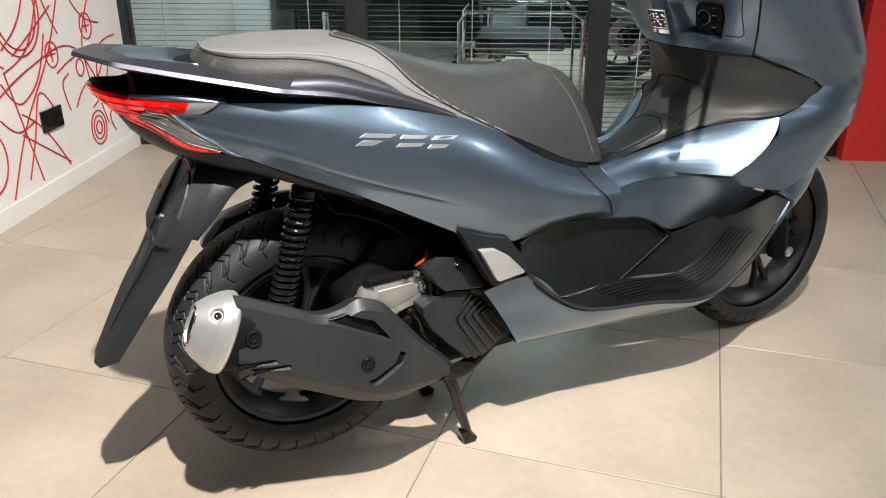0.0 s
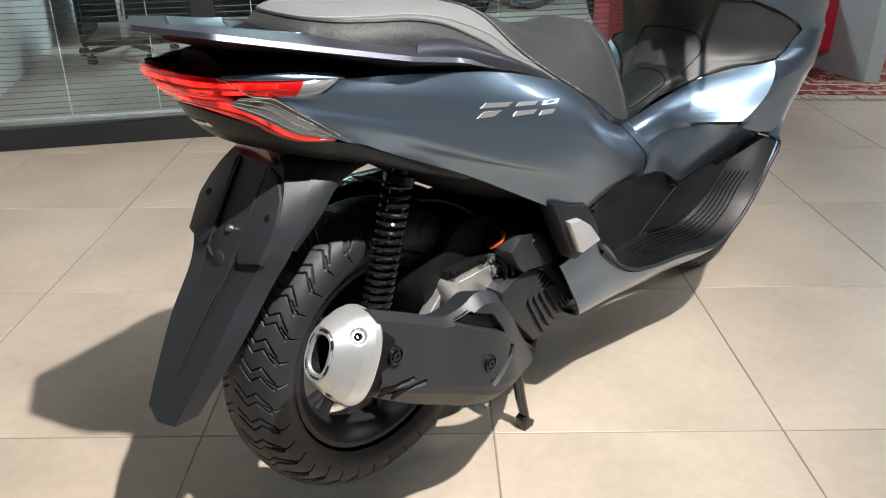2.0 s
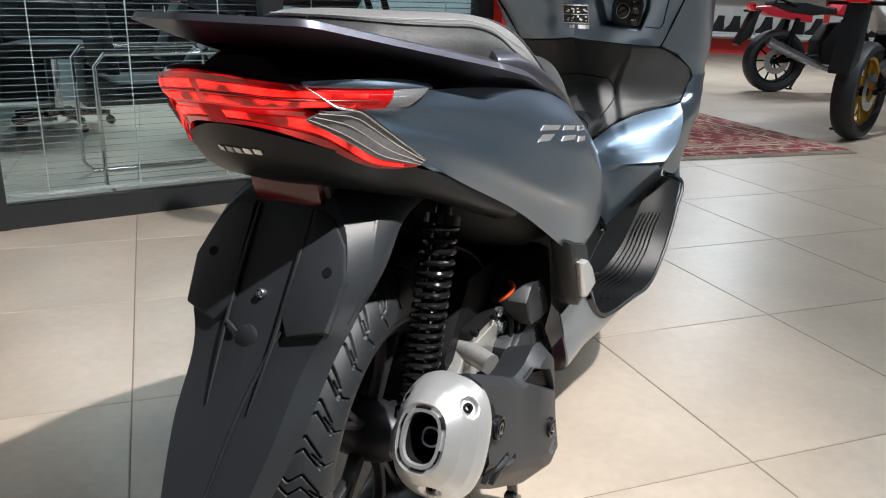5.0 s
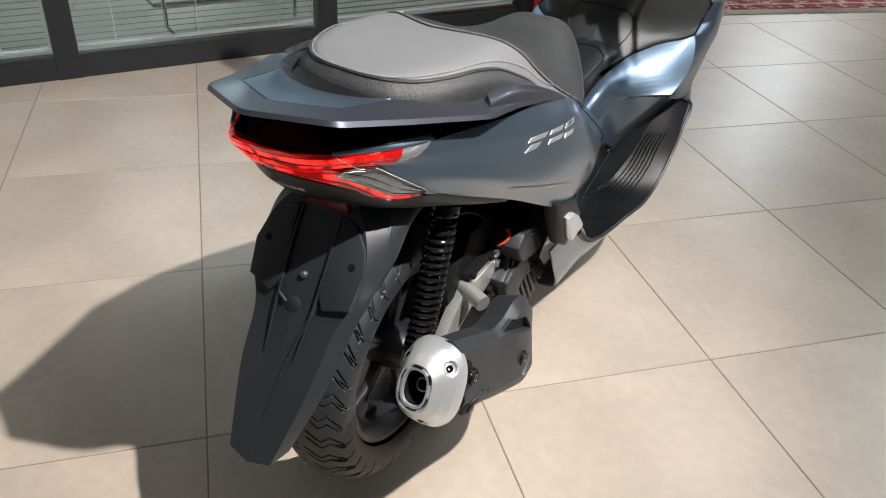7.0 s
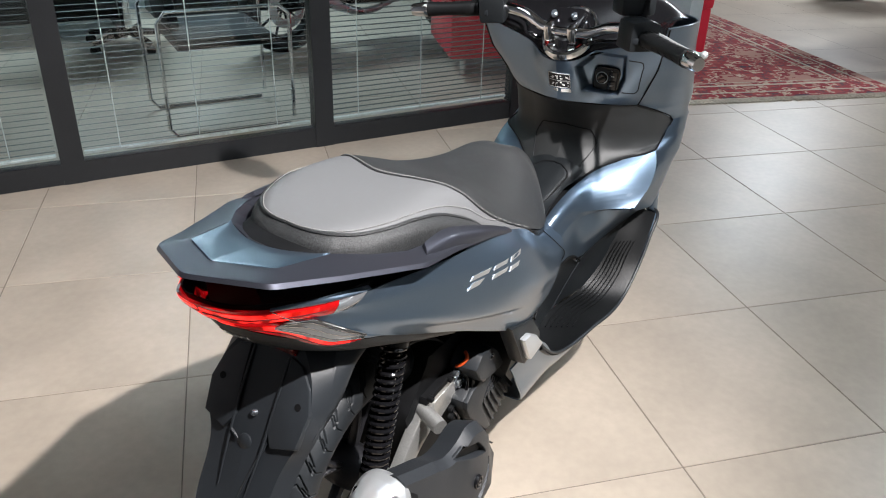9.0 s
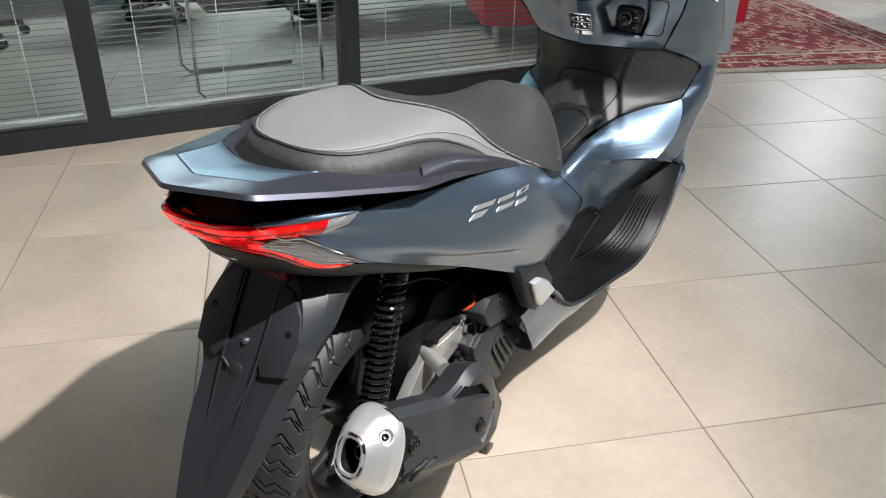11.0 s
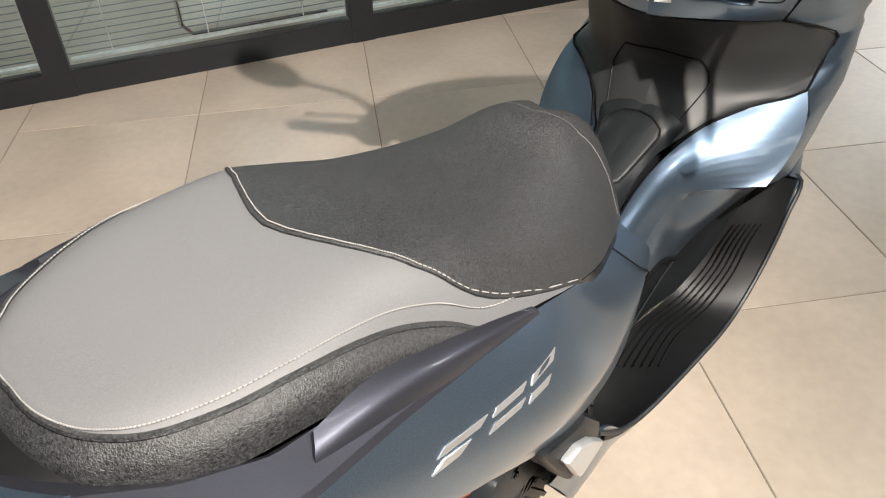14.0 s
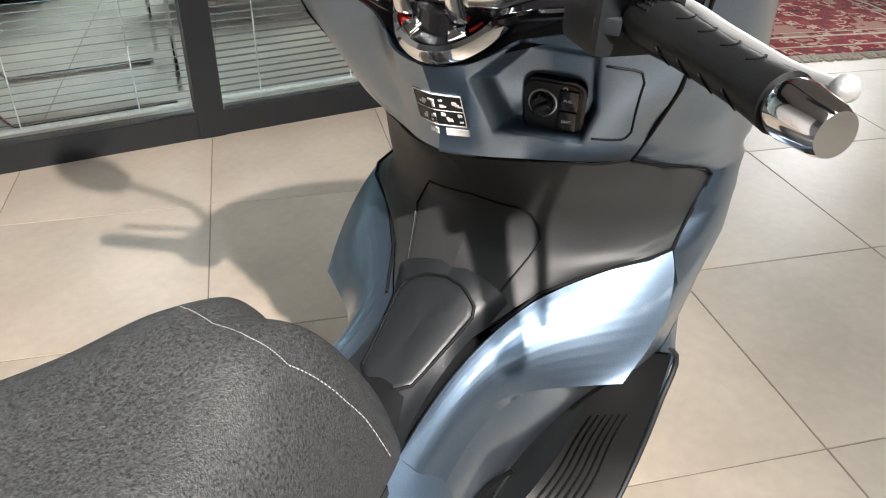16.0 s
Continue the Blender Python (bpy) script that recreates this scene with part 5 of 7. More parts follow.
hang(lathe("axle_nut", [(0.0001, 0.018), (0.013, 0.018), (0.015, 0.0), (0.024, -0.002), (0.026, -0.03)], pose(0.02, -0.085, 0.30, 90, 0, 0), M_ALU, None, 12))
hang(prism("throttle_cover", [(0.222, 0.448), (0.249, 0.474), (0.295, 0.472), (0.330, 0.443), (0.366, 0.386), (0.352, 0.382), (0.295, 0.391), (0.264, 0.392), (0.244, 0.415)], SIDE @ pose(0, 0, 0.095), 0.060, M_FENDER, None, 0.006, "", 0.88))
hang(lathe("cover_screw_seat", [(0.0045, 0.0), (0.007, 0.002), (0.009, 0.0), (0.009, -0.006), (0.0045, -0.004)], pose(0.293, -0.155, 0.446, 90, 0, 0), M_FENDER, None, 20))
hang(bolt(0.293, -0.153, 0.446, 0.0045, None, M_DARK))
hang(tube("orange_hose", [(0.224, -0.112, 0.446), (0.230, -0.126, 0.456), (0.236, -0.130, 0.466), (0.246, -0.120, 0.470)], 0.0036, M_ORANGE, None, 10, 14, "orange rubber hose"))
hang(prism("radiator_cover", [(0.219, 0.369), (0.248, 0.384), (0.283, 0.394), (0.362, 0.378), (0.400, 0.330), (0.432, 0.262), (0.423, 0.248), (0.369, 0.213), (0.322, 0.220), (0.276, 0.274), (0.239, 0.312), (0.221, 0.348)], SIDE @ pose(0, 0, 0.085), 0.048, M_FENDER, None, 0.006, "", 0.96))
hang(prism("cover_shoulder", [(0.224, 0.366), (0.250, 0.380), (0.284, 0.390), (0.332, 0.380), (0.290, 0.326), (0.286, 0.312), (0.342, 0.228), (0.324, 0.224), (0.278, 0.276), (0.242, 0.314), (0.225, 0.348)], SIDE @ pose(0, 0, 0.126), 0.016, M_FENDER, None, 0.005, "", 0.985))
hang(prism("cover_rim", [(0.330, 0.384), (0.363, 0.377), (0.400, 0.330), (0.432, 0.264), (0.421, 0.264), (0.391, 0.324), (0.356, 0.367), (0.330, 0.373)], SIDE @ pose(0, 0, 0.124), 0.016, M_FENDER, None, 0.004, "", 0.99))
for k in range(7):
    # louvres bent to an arrow, one behind the other
    v = np.array([0.284 + 0.0175 * k, 0.316 + 0.0018 * k])
    up = np.array([0.330 + 0.0098 * k, 0.370 - 0.0105 * k])
    dn = np.array([0.340 + 0.0165 * k, 0.221 + 0.0078 * k])
    line = [up, up + (v - up) * 0.5, v + (up - v) * 0.06, v + (dn - v) * 0.06, v + (dn - v) * 0.5, dn]
    g = np.array([[(p[0] + dx, -0.125 - d, p[1] + dz) for p in line] for dx, dz, d in ((0.0, 0.0, 0.006), (0.001, 0.0, 0.014), (0.009, 0.0, 0.014), (0.012, 0.0, 0.006))])
    hang(panel("cooling_fin", g, 0.002, (0, -1, 0), M_FENDER))
for pts in ([(0.21, -0.105, 0.345), (0.228, -0.115, 0.33), (0.236, -0.118, 0.30), (0.262, -0.120, 0.262)], [(0.238, -0.112, 0.425), (0.25, -0.122, 0.41), (0.246, -0.124, 0.37), (0.225, -0.11, 0.345)], [(0.252, -0.10, 0.41), (0.262, -0.13, 0.400), (0.258, -0.13, 0.375), (0.240, -0.118, 0.36)]):
    hang(tube("hose", pts, 0.004, M_DARK, None, 8, 16))
for x, z in ((0.205, 0.335), (0.240, 0.300)):
    hang(bolt(x, -0.116, z, 0.008, None, M_VOID))
# passenger peg in its cover
hang(prism("peg_holder", [(0.262, 0.545), (0.296, 0.532), (0.372, 0.512), (0.422, 0.452), (0.424, 0.424), (0.350, 0.405), (0.336, 0.420)], SIDE @ pose(0, 0, 0.172), 0.034, M_PLASTIC, None, 0.008, "", 0.95))
hang(prism("peg_plate", [(0.302, 0.500), (0.338, 0.496), (0.372, 0.474), (0.412, 0.432), (0.350, 0.424), (0.342, 0.430)], SIDE @ pose(0, 0, 0.205), 0.014, M_SILVER, None, 0.006, "silver folded passenger footpeg", 0.94))
# centre stand
for y in (-0.115, 0.115):
    hang(tube("stand_leg", [(0.285, y * 0.9, 0.205), (0.300, y, 0.165), (0.325, y, 0.08), (0.344, y, 0.016)], [0.015, 0.012, 0.011, 0.010], M_DARK, None, 12, 16, "gloss black centre stand leg"))
    hang(prism("stand_foot", [(0.322, 0.030), (0.334, 0.034), (0.362, 0.012), (0.356, 0.0), (0.330, 0.0)], SIDE @ pose(0, 0, -y - 0.012), 0.024, M_DARK, None, 0.003))
hang(tube("stand_bar", [(0.285, -0.12, 0.195), (0.285, 0.12, 0.195)], 0.013, M_DARK, None, 12))

# ---- bars, clocks and switches ----
bar = hang(tube("handlebar", [(0.770, -0.228, 0.998), (0.805, -0.19, 1.003), (0.830, -0.14, 0.995), (0.838, -0.08, 0.975), (0.842, 0, 0.970), (0.852, 0.07, 0.975), (0.862, 0.13, 0.995), (0.852, 0.19, 1.003), (0.835, 0.228, 0.998)], 0.0125, M_CHROME, None, 16, 60, "polished handlebar tube"))
for y, (x0, y0, z0), (x1, y1, z1) in ((-1, (0.766, -0.238, 0.997), (0.666, -0.351, 0.993)), (1, (0.835, 0.235, 0.997), (0.795, 0.350, 0.986))):
    a, b = np.array([x0, y0, z0]), np.array([x1, y1, z1])
    d = (b - a) / np.linalg.norm(b - a)
    prof = [0.0175, 0.0185, 0.0165, 0.0160, 0.0160, 0.0165, 0.0185]
    grip = hang(tube("grip", [a + (b - a) * k for k in np.linspace(0, 1, 7)], prof, M_FLOORMAT, None, 24, 28, "black ribbed rubber grip"))
    hang(tube("bar_end", [b + d * k for k in (0.0, 0.003, 0.010, 0.034, 0.040, 0.0401)], [0.0155, 0.0172, 0.0176, 0.0150, 0.0130, 0.003], M_CHROME, None, 24, 0, "chrome bar end weight"))
    side_v = np.cross(d, [0, 0, 1.0])
    side_v /= np.linalg.norm(side_v)
    top_v = np.cross(side_v, d)

    def on_grip(f, ang, lift=0.0003):
        r = np.interp(f, np.linspace(0, 1, 7), prof) + lift
        return a + (b - a) * f + r * (math.cos(radians(ang)) * top_v + math.sin(radians(ang)) * side_v)

    for k in range(4):
        for turn_a in (0, 130, 240):
            f0 = 0.30 + 0.16 * k
            hang(tube("grip_groove", [on_grip(f0, turn_a - 28), on_grip(f0 + 0.045, turn_a - 6), on_grip(f0 + 0.055, turn_a + 10), on_grip(f0 + 0.05, turn_a + 14), on_grip(f0 + 0.02, turn_a + 26)], 0.0009, M_VOID, None, 5, 12, "", 0.6))
    bm = bmesh.new()
    for k in range(5):
        for q in range(9):
            p = on_grip(0.035 + 0.026 * k, -60 + 13 * q, 0.0)
            n = p - (a + (b - a) * (0.035 + 0.026 * k))
            add_box(bm, Matrix.Translation(p) @ Vector(n.tolist()).to_track_quat("Z", "Y").to_matrix().to_4x4(), 0.0022, 0.0022, 0.0016)
    hang(part("grip_knurl", bm, M_FLOORMAT, None))
    sw = hang(prism("switch_housing", [(-0.034, -0.030), (0.032, -0.032), (0.038, 0.026), (0.012, 0.036), (-0.032, 0.032)], Matrix.Translation(a - d * 0.064) @ Vector(d.tolist()).to_track_quat("Z", "Y").to_matrix().to_4x4(), 0.060, M_PLASTIC, None, 0.009))
    # unseen reservoir, added for the shadow it throws on dash and knee panel
    hang(box("brake_reservoir", Matrix.Translation(a - d * 0.070 + np.array([0.012, 0, 0.056])) @ pose(0, 0, 0, 0, 0, -40 * y), 0.062, 0.078, 0.046, M_PLASTIC, None, 0.010))
    hang(box("switch_button", Matrix.Translation(a - d * 0.028 + np.array([-0.030, 0, -0.006])), 0.012, 0.02, 0.012, M_FENDER, None, 0.002))
    hang(tube("brake_lever", [a - d * 0.03 + np.array([0.035, 0, 0.004]), a + np.array([0.058, 0, 0.0]), a + (b - a) * 0.5 + np.array([0.062, 0, -0.002]), b + np.array([0.055, 0, 0.0]), b + d * 0.03 + np.array([0.048, 0, 0.006])], [0.008, 0.007, 0.006, 0.006, 0.0065], M_SILVER, None, 12, 26, "polished brake lever", 0.7))
    bm = bmesh.new()
    bmesh.ops.create_uvsphere(bm, u_segments=16, v_segments=10, radius=0.0080, matrix=Matrix.Translation(b + d * 0.034 + np.array([0.047, 0, 0.007])))
    hang(part("lever_ball", bm, M_SILVER, None))
    hang(tube("mirror_stem", [a - d * 0.03 + np.array([0.02, 0, 0.03]), a - d * 0.02 + np.array([0.03, 0, 0.09]), a + d * 0.05 + np.array([0.02, 0, 0.16]), a + d * 0.10 + np.array([0.0, 0, 0.20])], 0.006, M_VOID, None, 10, 16))
    bm = bmesh.new()
    bmesh.ops.create_uvsphere(bm, u_segments=24, v_segments=14, radius=1, matrix=Matrix.Translation(a + d * 0.13 + np.array([0.0, 0, 0.225])) @ pose(0, 0, 0, 0, 0, 8 * y) @ Matrix.Diagonal((0.030, 0.082, 0.055, 1)))
    hang(part("mirror", bm, M_PLASTIC, None, "black rear view mirror"))
    hang(tube("brake_hose", [a - d * 0.04 + np.array([0.03, 0, -0.01]), a - d * 0.08 + np.array([0.05, 0, -0.03]), np.array([0.84, y * 0.09, 0.955]), np.array([0.87, y * 0.04, 0.93])], 0.005, M_DARK, None, 8, 20))
for y in (-0.035, 0.035):
    hang(box("bar_clamp", pose(0.845, y, 0.970, 0, -20, 0), 0.042, 0.026, 0.040, M_CHROME, None, 0.006))
CLOCK = pose(0.880, -0.006, 0.958, 0, -38, 0)
hang(lathe("clock_ring", [(0.066, 0.000), (0.074, -0.004), (0.079, 0.000), (0.079, 0.006), (0.075, 0.013), (0.070, 0.015), (0.066, 0.012), (0.066, 0.000)], CLOCK, M_CHROME, None, 64, "chrome ring round the steering head"))
hang(lathe("steering_head_cover", [(0.0001, 0.030), (0.030, 0.030), (0.044, 0.026), (0.052, 0.016), (0.056, 0.010), (0.067, 0.011), (0.068, -0.02), (0.0001, -0.03)], CLOCK, M_DARK, None, 48, "gloss black steering head cover"))
for a in (150, 210):
    hang(box("chrome_tab", CLOCK @ pose(0, 0, 0, 0, 0, a) @ pose(0.058, 0, 0.014), 0.016, 0.020, 0.004, M_CHROME, None, 0.0015))
for a0, a1 in ((118, 146), (222, 236)):
    hang(tube("red_strip", [CLOCK @ Vector((0.062 * math.cos(radians(a)), 0.062 * math.sin(radians(a)), 0.013)) for a in np.linspace(a0, a1, 8)], 0.0035, M_BADGERED, None, 8, 0, "red enamel strip", 0.5))
hang(box("top_clamp", pose(0.862, 0, 0.990, 0, -38, 0), 0.06, 0.10, 0.026, M_DARK, None, 0.008))
for y in (-0.03, 0.03):
    hang(bolt(0.845, y, 1.006, 0.008, None, M_STEEL, (0, -38, 0)))
# dash top that closes the cockpit
for ob in shell("dash_cover", [[(0.822, 0.0, 0.903), (0.862, -0.11, 0.932), (0.878, -0.20, 0.957), (0.884, -0.250, 0.974)], [(0.90, 0.0, 0.905), (0.92, -0.1, 0.925), (0.95, -0.2, 0.975), (0.98, -0.24, 1.0)], [(1.05, 0.0, 1.04), (1.05, -0.1, 1.04), (1.06, -0.19, 1.02), (1.08, -0.245, 0.99)], [(1.25, 0.0, 1.0), (1.24, -0.07, 1.0), (1.20, -0.14, 0.99), (1.17, -0.18, 0.98)]], 20, 20, M_DARK, None, (0, 0, 1)):
    hang(ob)
# ignition knob, buttons and glove lid on the inner panel
KX, KY = Vector((0.27, -0.96, -0.06)).normalized(), Vector((-0.262, -0.13, 0.955)).normalized()
KZ = KX.cross(KY).normalized()
if KZ.x > 0:
    KZ = -KZ
KY = KZ.cross(KX) if KZ.cross(KX).z > 0 else KX.cross(KZ)
IN = Matrix(((KX.x, KY.x, KZ.x, 0.897), (KX.y, KY.y, KZ.y, -0.119), (KX.z, KY.z, KZ.z, 0.862), (0, 0, 0, 1)))


def rounded(w, h, r, n=5):
    """Outline of a plate with round corners."""
    out = []
    for cx, cy, a0 in ((w / 2 - r, h / 2 - r, 0), (-w / 2 + r, h / 2 - r, 90), (-w / 2 + r, -h / 2 + r, 180), (w / 2 - r, -h / 2 + r, 270)):
        out += [(cx + r * math.cos(radians(a0 + 90 * k / n)), cy + r * math.sin(radians(a0 + 90 * k / n))) for k in range(n + 1)]
    return out


hang(prism("key_panel_rim", rounded(0.066, 0.062, 0.013), IN @ pose(0, 0, -0.012), 0.0128, M_DARK, None, 0.0012))
hang(prism("key_panel", rounded(0.060, 0.056, 0.011), IN @ pose(0, 0, -0.006), 0.0085, M_PLASTIC, None, 0.001))
hang(lathe("ignition_knob", [(0.0001, 0.007), (0.011, 0.007), (0.0125, 0.005), (0.0135, 0.0015), (0.0145, 0.001), (0.0145, -0.003)], IN @ pose(-0.010, 0.004, 0.0025), M_DARK, None, 32, "black ignition knob"))
hang(lathe("knob_ring", [(0.0145, 0.0008), (0.0152, 0.0016), (0.0162, 0.0012), (0.0166, 0.0), (0.0145, 0.0)], IN @ pose(-0.010, 0.004, 0.0025), M_STEEL, None, 36, "fine silver ring"))
hang(box("knob_grip", IN @ pose(-0.010, 0.004, 0.0105, 0, 0, 30), 0.021, 0.0055, 0.005, M_PLASTIC, None, 0.002))
for k, word in ((1, "FUEL"), (-1, "SEAT")):
    hang(box("push_button", IN @ pose(0.0165, 0.0125 * k - 0.001, 0.003), 0.019, 0.023, 0.003, M_DARK, None, 0.0012))
    hang(lettering(word, IN @ pose(0.0165, 0.0125 * k - 0.001, 0.0047), 0.0042, M_WHITEINK))
hang(lathe("key_mark", [(0.0012, 0.0), (0.002, 0.0004), (0.0028, 0.0)], IN @ pose(0.012, 0.0235, 0.0026), M_WHITEINK, None, 14))
# pictogram label of small white marks
def label_point(y, z):
    """A place on the inner panel at a width and height of the label."""
    side = -1 if y > 0 else 1
    return settle(inner_grid, (0.846, -abs(y), z), 0) * np.array([1, side, 1])


def label_plate(name, y0, y1, z0, z1, mat, thick, lab=""):
    ys, zs = np.linspace(y0, y1, 9), np.linspace(z0, z1, 4)
    g = np.array([[label_point(y, z) + np.array([-thick, 0, 0]) for y in ys] for z in zs])
    return hang(panel(name, g, 0.001, (-1, 0, 0), mat, lab))


label_plate("warning_label", 0.030, -0.036, 0.838, 0.8745, M_BLACKINK, 0.0008, "black and white pictogram label")
random.seed(4)
for y0, y1, z0, z1 in ((0.029, -0.035, 0.8735, 0.8745), (0.029, -0.035, 0.838, 0.839), (0.029, -0.035, 0.8555, 0.8562), (0.030, 0.0292, 0.838, 0.8745), (-0.0345, -0.0355, 0.838, 0.8745)):
    label_plate("label_line", y0, y1, z0, z1, M_WHITEINK, 0.0014)
for j in range(2):
    for i in range(4):
        y, z = 0.021 - 0.0155 * i, 0.8585 - 0.0175 * j
        for k in range(3):
            a, b = random.uniform(-0.005, 0.003), random.uniform(0, 0.009)
            label_plate("label_mark", y + a, y + a - random.uniform(0.003, 0.006), z + b, z + b + random.uniform(0.0015, 0.004), M_WHITEINK, 0.0014)
label_plate("label_bar", -0.010, -0.037, 0.827, 0.8345, M_WHITEINK, 0.0010)
for y in (0.010, 0.002):
    label_plate("label_mark", y + 0.003, y - 0.003, 0.828, 0.834, M_WHITEINK, 0.0010)
# raised emblem on both flanks: slanted strokes that lie on the panel
flank = refine(flank, 2)
EMBLEM = ([(0.086, 0.7345), (0.096, 0.7400), (0.148, 0.7335), (0.136, 0.7290)], [(0.078, 0.7215), (0.092, 0.7290), (0.124, 0.7255), (0.108, 0.7195)],
          [(0.152, 0.7265), (0.160, 0.7315), (0.204, 0.7260), (0.194, 0.7220)], [(0.144, 0.7135), (0.152, 0.7195), (0.196, 0.7150), (0.186, 0.7105)],
          [(0.208, 0.7185), (0.216, 0.7240), (0.262, 0.7180), (0.250, 0.7140)], [(0.198, 0.7055), (0.206, 0.7115), (0.240, 0.7075), (0.230, 0.7030)])
for y in (1, -1):
    for k, o in enumerate(EMBLEM):
        pts = [settle(flank, (px, -0.21, pz), 1) for px, pz in o]
        lo, hi = [p + np.array([0, 0.0015, 0]) for p in pts], [p + np.array([0, -0.0010, 0.0]) for p in pts]
        mid = sum(hi) / len(hi) + np.array([0, -0.0012, 0])
        bm = bmesh.new()
        va, vb = [bm.verts.new(p * np.array([1, y, 1])) for p in lo], [bm.verts.new(p * np.array([1, y, 1])) for p in hi]
        bm.faces.new(va)
        bm.faces.new(vb)
        for i in range(len(va)):
            q = (i + 1) % len(va)
            bm.faces.new((va[i], va[q], vb[q], vb[i]))
        hang(part("emblem", bm, M_BADGE, None, "raised chrome emblem stroke"))

def sway(ob):
    """The scooter stands turned by a degree: its far side lies a little nearer."""
    soft = ob.name.split(".")[0] in ("seat_rear_cover", "seat_side_cover", "seat_piping", "seat_seam", "stitching", "seat_front_cover")
    rear = ob.name.split(".")[0] in ("grab_rail", "tail_plate", "tail_cover")
    for v in ob.data.vertices:
        if rear and v.co.y > 0:
            v.co.y *= 1 - 0.14 * min(max(-v.co.x / 0.2, 0), 1)
        if soft and v.co.y > 0:  # the cushion sits a little askew
            k = min(max((0.40 - v.co.x) / 0.30, 0), 1)
            v.co.x += 0.020 * min(v.co.y / 0.09, 1) * k
            v.co.y *= 1 - 0.09 * min(max((0.15 - v.co.x) / 0.20, 0), 1)
        mid = -0.021 * (v.co.x + 0.2)
        v.co.y += mid * (1 + min(max(v.co.y / 0.12, -1), 1))


for ob in BIKE:
    if ob.name.split(".")[0] not in ("wheel", "fork_leg", "brake_disc", "front_mudguard") and not ob.children:
        sway(ob)
    ob.parent = scooter
    ob.matrix_parent_inverse = scooter_inv
# small pieces belong to the part that they sit on
SEAT_OF = {"cap_screw": "silencer_cap", "outlet_slot": "silencer_cap", "shield_screw": "silencer_shield", "shield_window": "silencer_shield", "shield_slot": "silencer_shield", "shield_groove": "silencer_shield", "stitching": "seat_rear_cover", "seat_piping": "seat_rear_cover", "push_button": "key_panel", "lettering": "key_panel", "key_mark": "key_panel", "knob_ring": "ignition_knob", "knob_grip": "ignition_knob", "label_mark": "warning_label", "label_line": "warning_label", "light_guide": "tail_lamp", "lens_rib": "tail_lamp", "lamp_blade": "tail_lamp", "lens_tip": "tail_lamp", "plate_bracket": "rear_mudguard", "screw_hole": "rear_mudguard", "mudguard_rib": "rear_mudguard", "mudguard_plug": "rear_mudguard", "coil_spring": "shock_absorber", "spring_seat": "shock_absorber", "grip_groove": "grip", "bar_end": "grip", "grip_knurl": "grip", "lever_ball": "brake_lever", "switch_button": "switch_housing", "cooling_fin": "radiator_cover", "cover_shoulder": "radiator_cover", "cover_rim": "radiator_cover", "brake_reservoir": "switch_housing", "grip_rib": "footboard", "flap_joint": "knee_panel", "flap_edge": "knee_panel", "lid_joint": "tunnel_cover", "filler_lid": "tunnel_cover", "emblem": "side_panel", "badge_block": "under_tail", "bolt_washer": "swing_arm", "arm_boss": "swing_arm", "arm_web": "swing_arm", "red_strip": "steering_head_cover", "chrome_tab": "steering_head_cover", "stand_foot": "stand_leg", "cover_screw_seat": "throttle_cover", "peg_plate": "peg_holder"}


def middle(ob):
    return sum((v.co for v in ob.data.vertices), Vector()) / len(ob.data.vertices)


centres = {ob.name: middle(ob) for ob in BIKE}
for ob in BIKE:
    home = SEAT_OF.get(ob.name.split(".")[0])
    if home:
        seats = [o for o in BIKE if o.name.split(".")[0] == home]
        best = min(seats, key=lambda o: (centres[o.name] - centres[ob.name]).length)
        ob.parent = best
        ob.matrix_parent_inverse = Matrix()


# ---- room materials ----
def tile_material():
    m = material("beige_porcelain_tile", (0.420, 0.357, 0.290), 0.36, 0.0, 35, 0.06, 2.6, 0.16, 0.02, vary=0.04, rough_var=0.07)
    return m


M_TILE = tile_material()
M_GROUT = material("brown_grout", (0.22, 0.185, 0.15), 0.85, 0.0, 90, 0.2, 4, 0.2)
M_WALL = material("white_wall_paint", (0.72, 0.71, 0.69), 0.7, 0.0, 120, 0.03, 2, 0.05, 0.05)
# dark grey for the unseen walls, chosen to deepen reflections and cut fill
M_UNSEENWALL = material("unseen_wall_dark_grey", (0.10, 0.105, 0.115), 0.7, 0.0, 120, 0.05, 2, 0.08, 0.05)
M_REDLINE = material("red_wall_drawing", (0.42, 0.02, 0.025), 0.6)
M_REDWALL = material("red_wall_paint", (0.74, 0.035, 0.03), 0.45, 0.0, 60, 0.06, 2, 0.1)
M_REDSEAT = material("red_leatherette", (0.62, 0.02, 0.045), 0.42, 0.0, 150, 0.08, 3, 0.08, 0.1)
M_FRAME = material("anthracite_aluminium", (0.020, 0.022, 0.025), 0.4, 0.3, 200, 0.1, 3, 0.1)
M_GLASS = material("clear_glass", (0.86, 0.93, 0.94), 0.0, 0.0, 30, 0.0, 2, 0.0, rough_var=0.0, transmission=1.0, ior=1.45)
M_SLAT = material("grey_blind_slat", (0.105, 0.118, 0.124), 0.5, 0.2, 200, 0.05, 3, 0.08)
M_CORD = material("white_cord", (0.75, 0.76, 0.74), 0.6)
M_OFFICEWALL = material("grey_office_wall", (0.42, 0.47, 0.48), 0.7, 0.0, 60, 0.05, 1.5, 0.1)
M_BLACKFAB = material("black_fabric", (0.015, 0.016, 0.018), 0.8, 0.0, 400, 0.3, 4, 0.2, 0.3)
# unseen ceiling, set to a low grey to dim what the paint reflects
M_CEIL = material("grey_ceiling", (0.26, 0.26, 0.26), 0.8, 0.0, 60, 0.04, 1.5, 0.06)
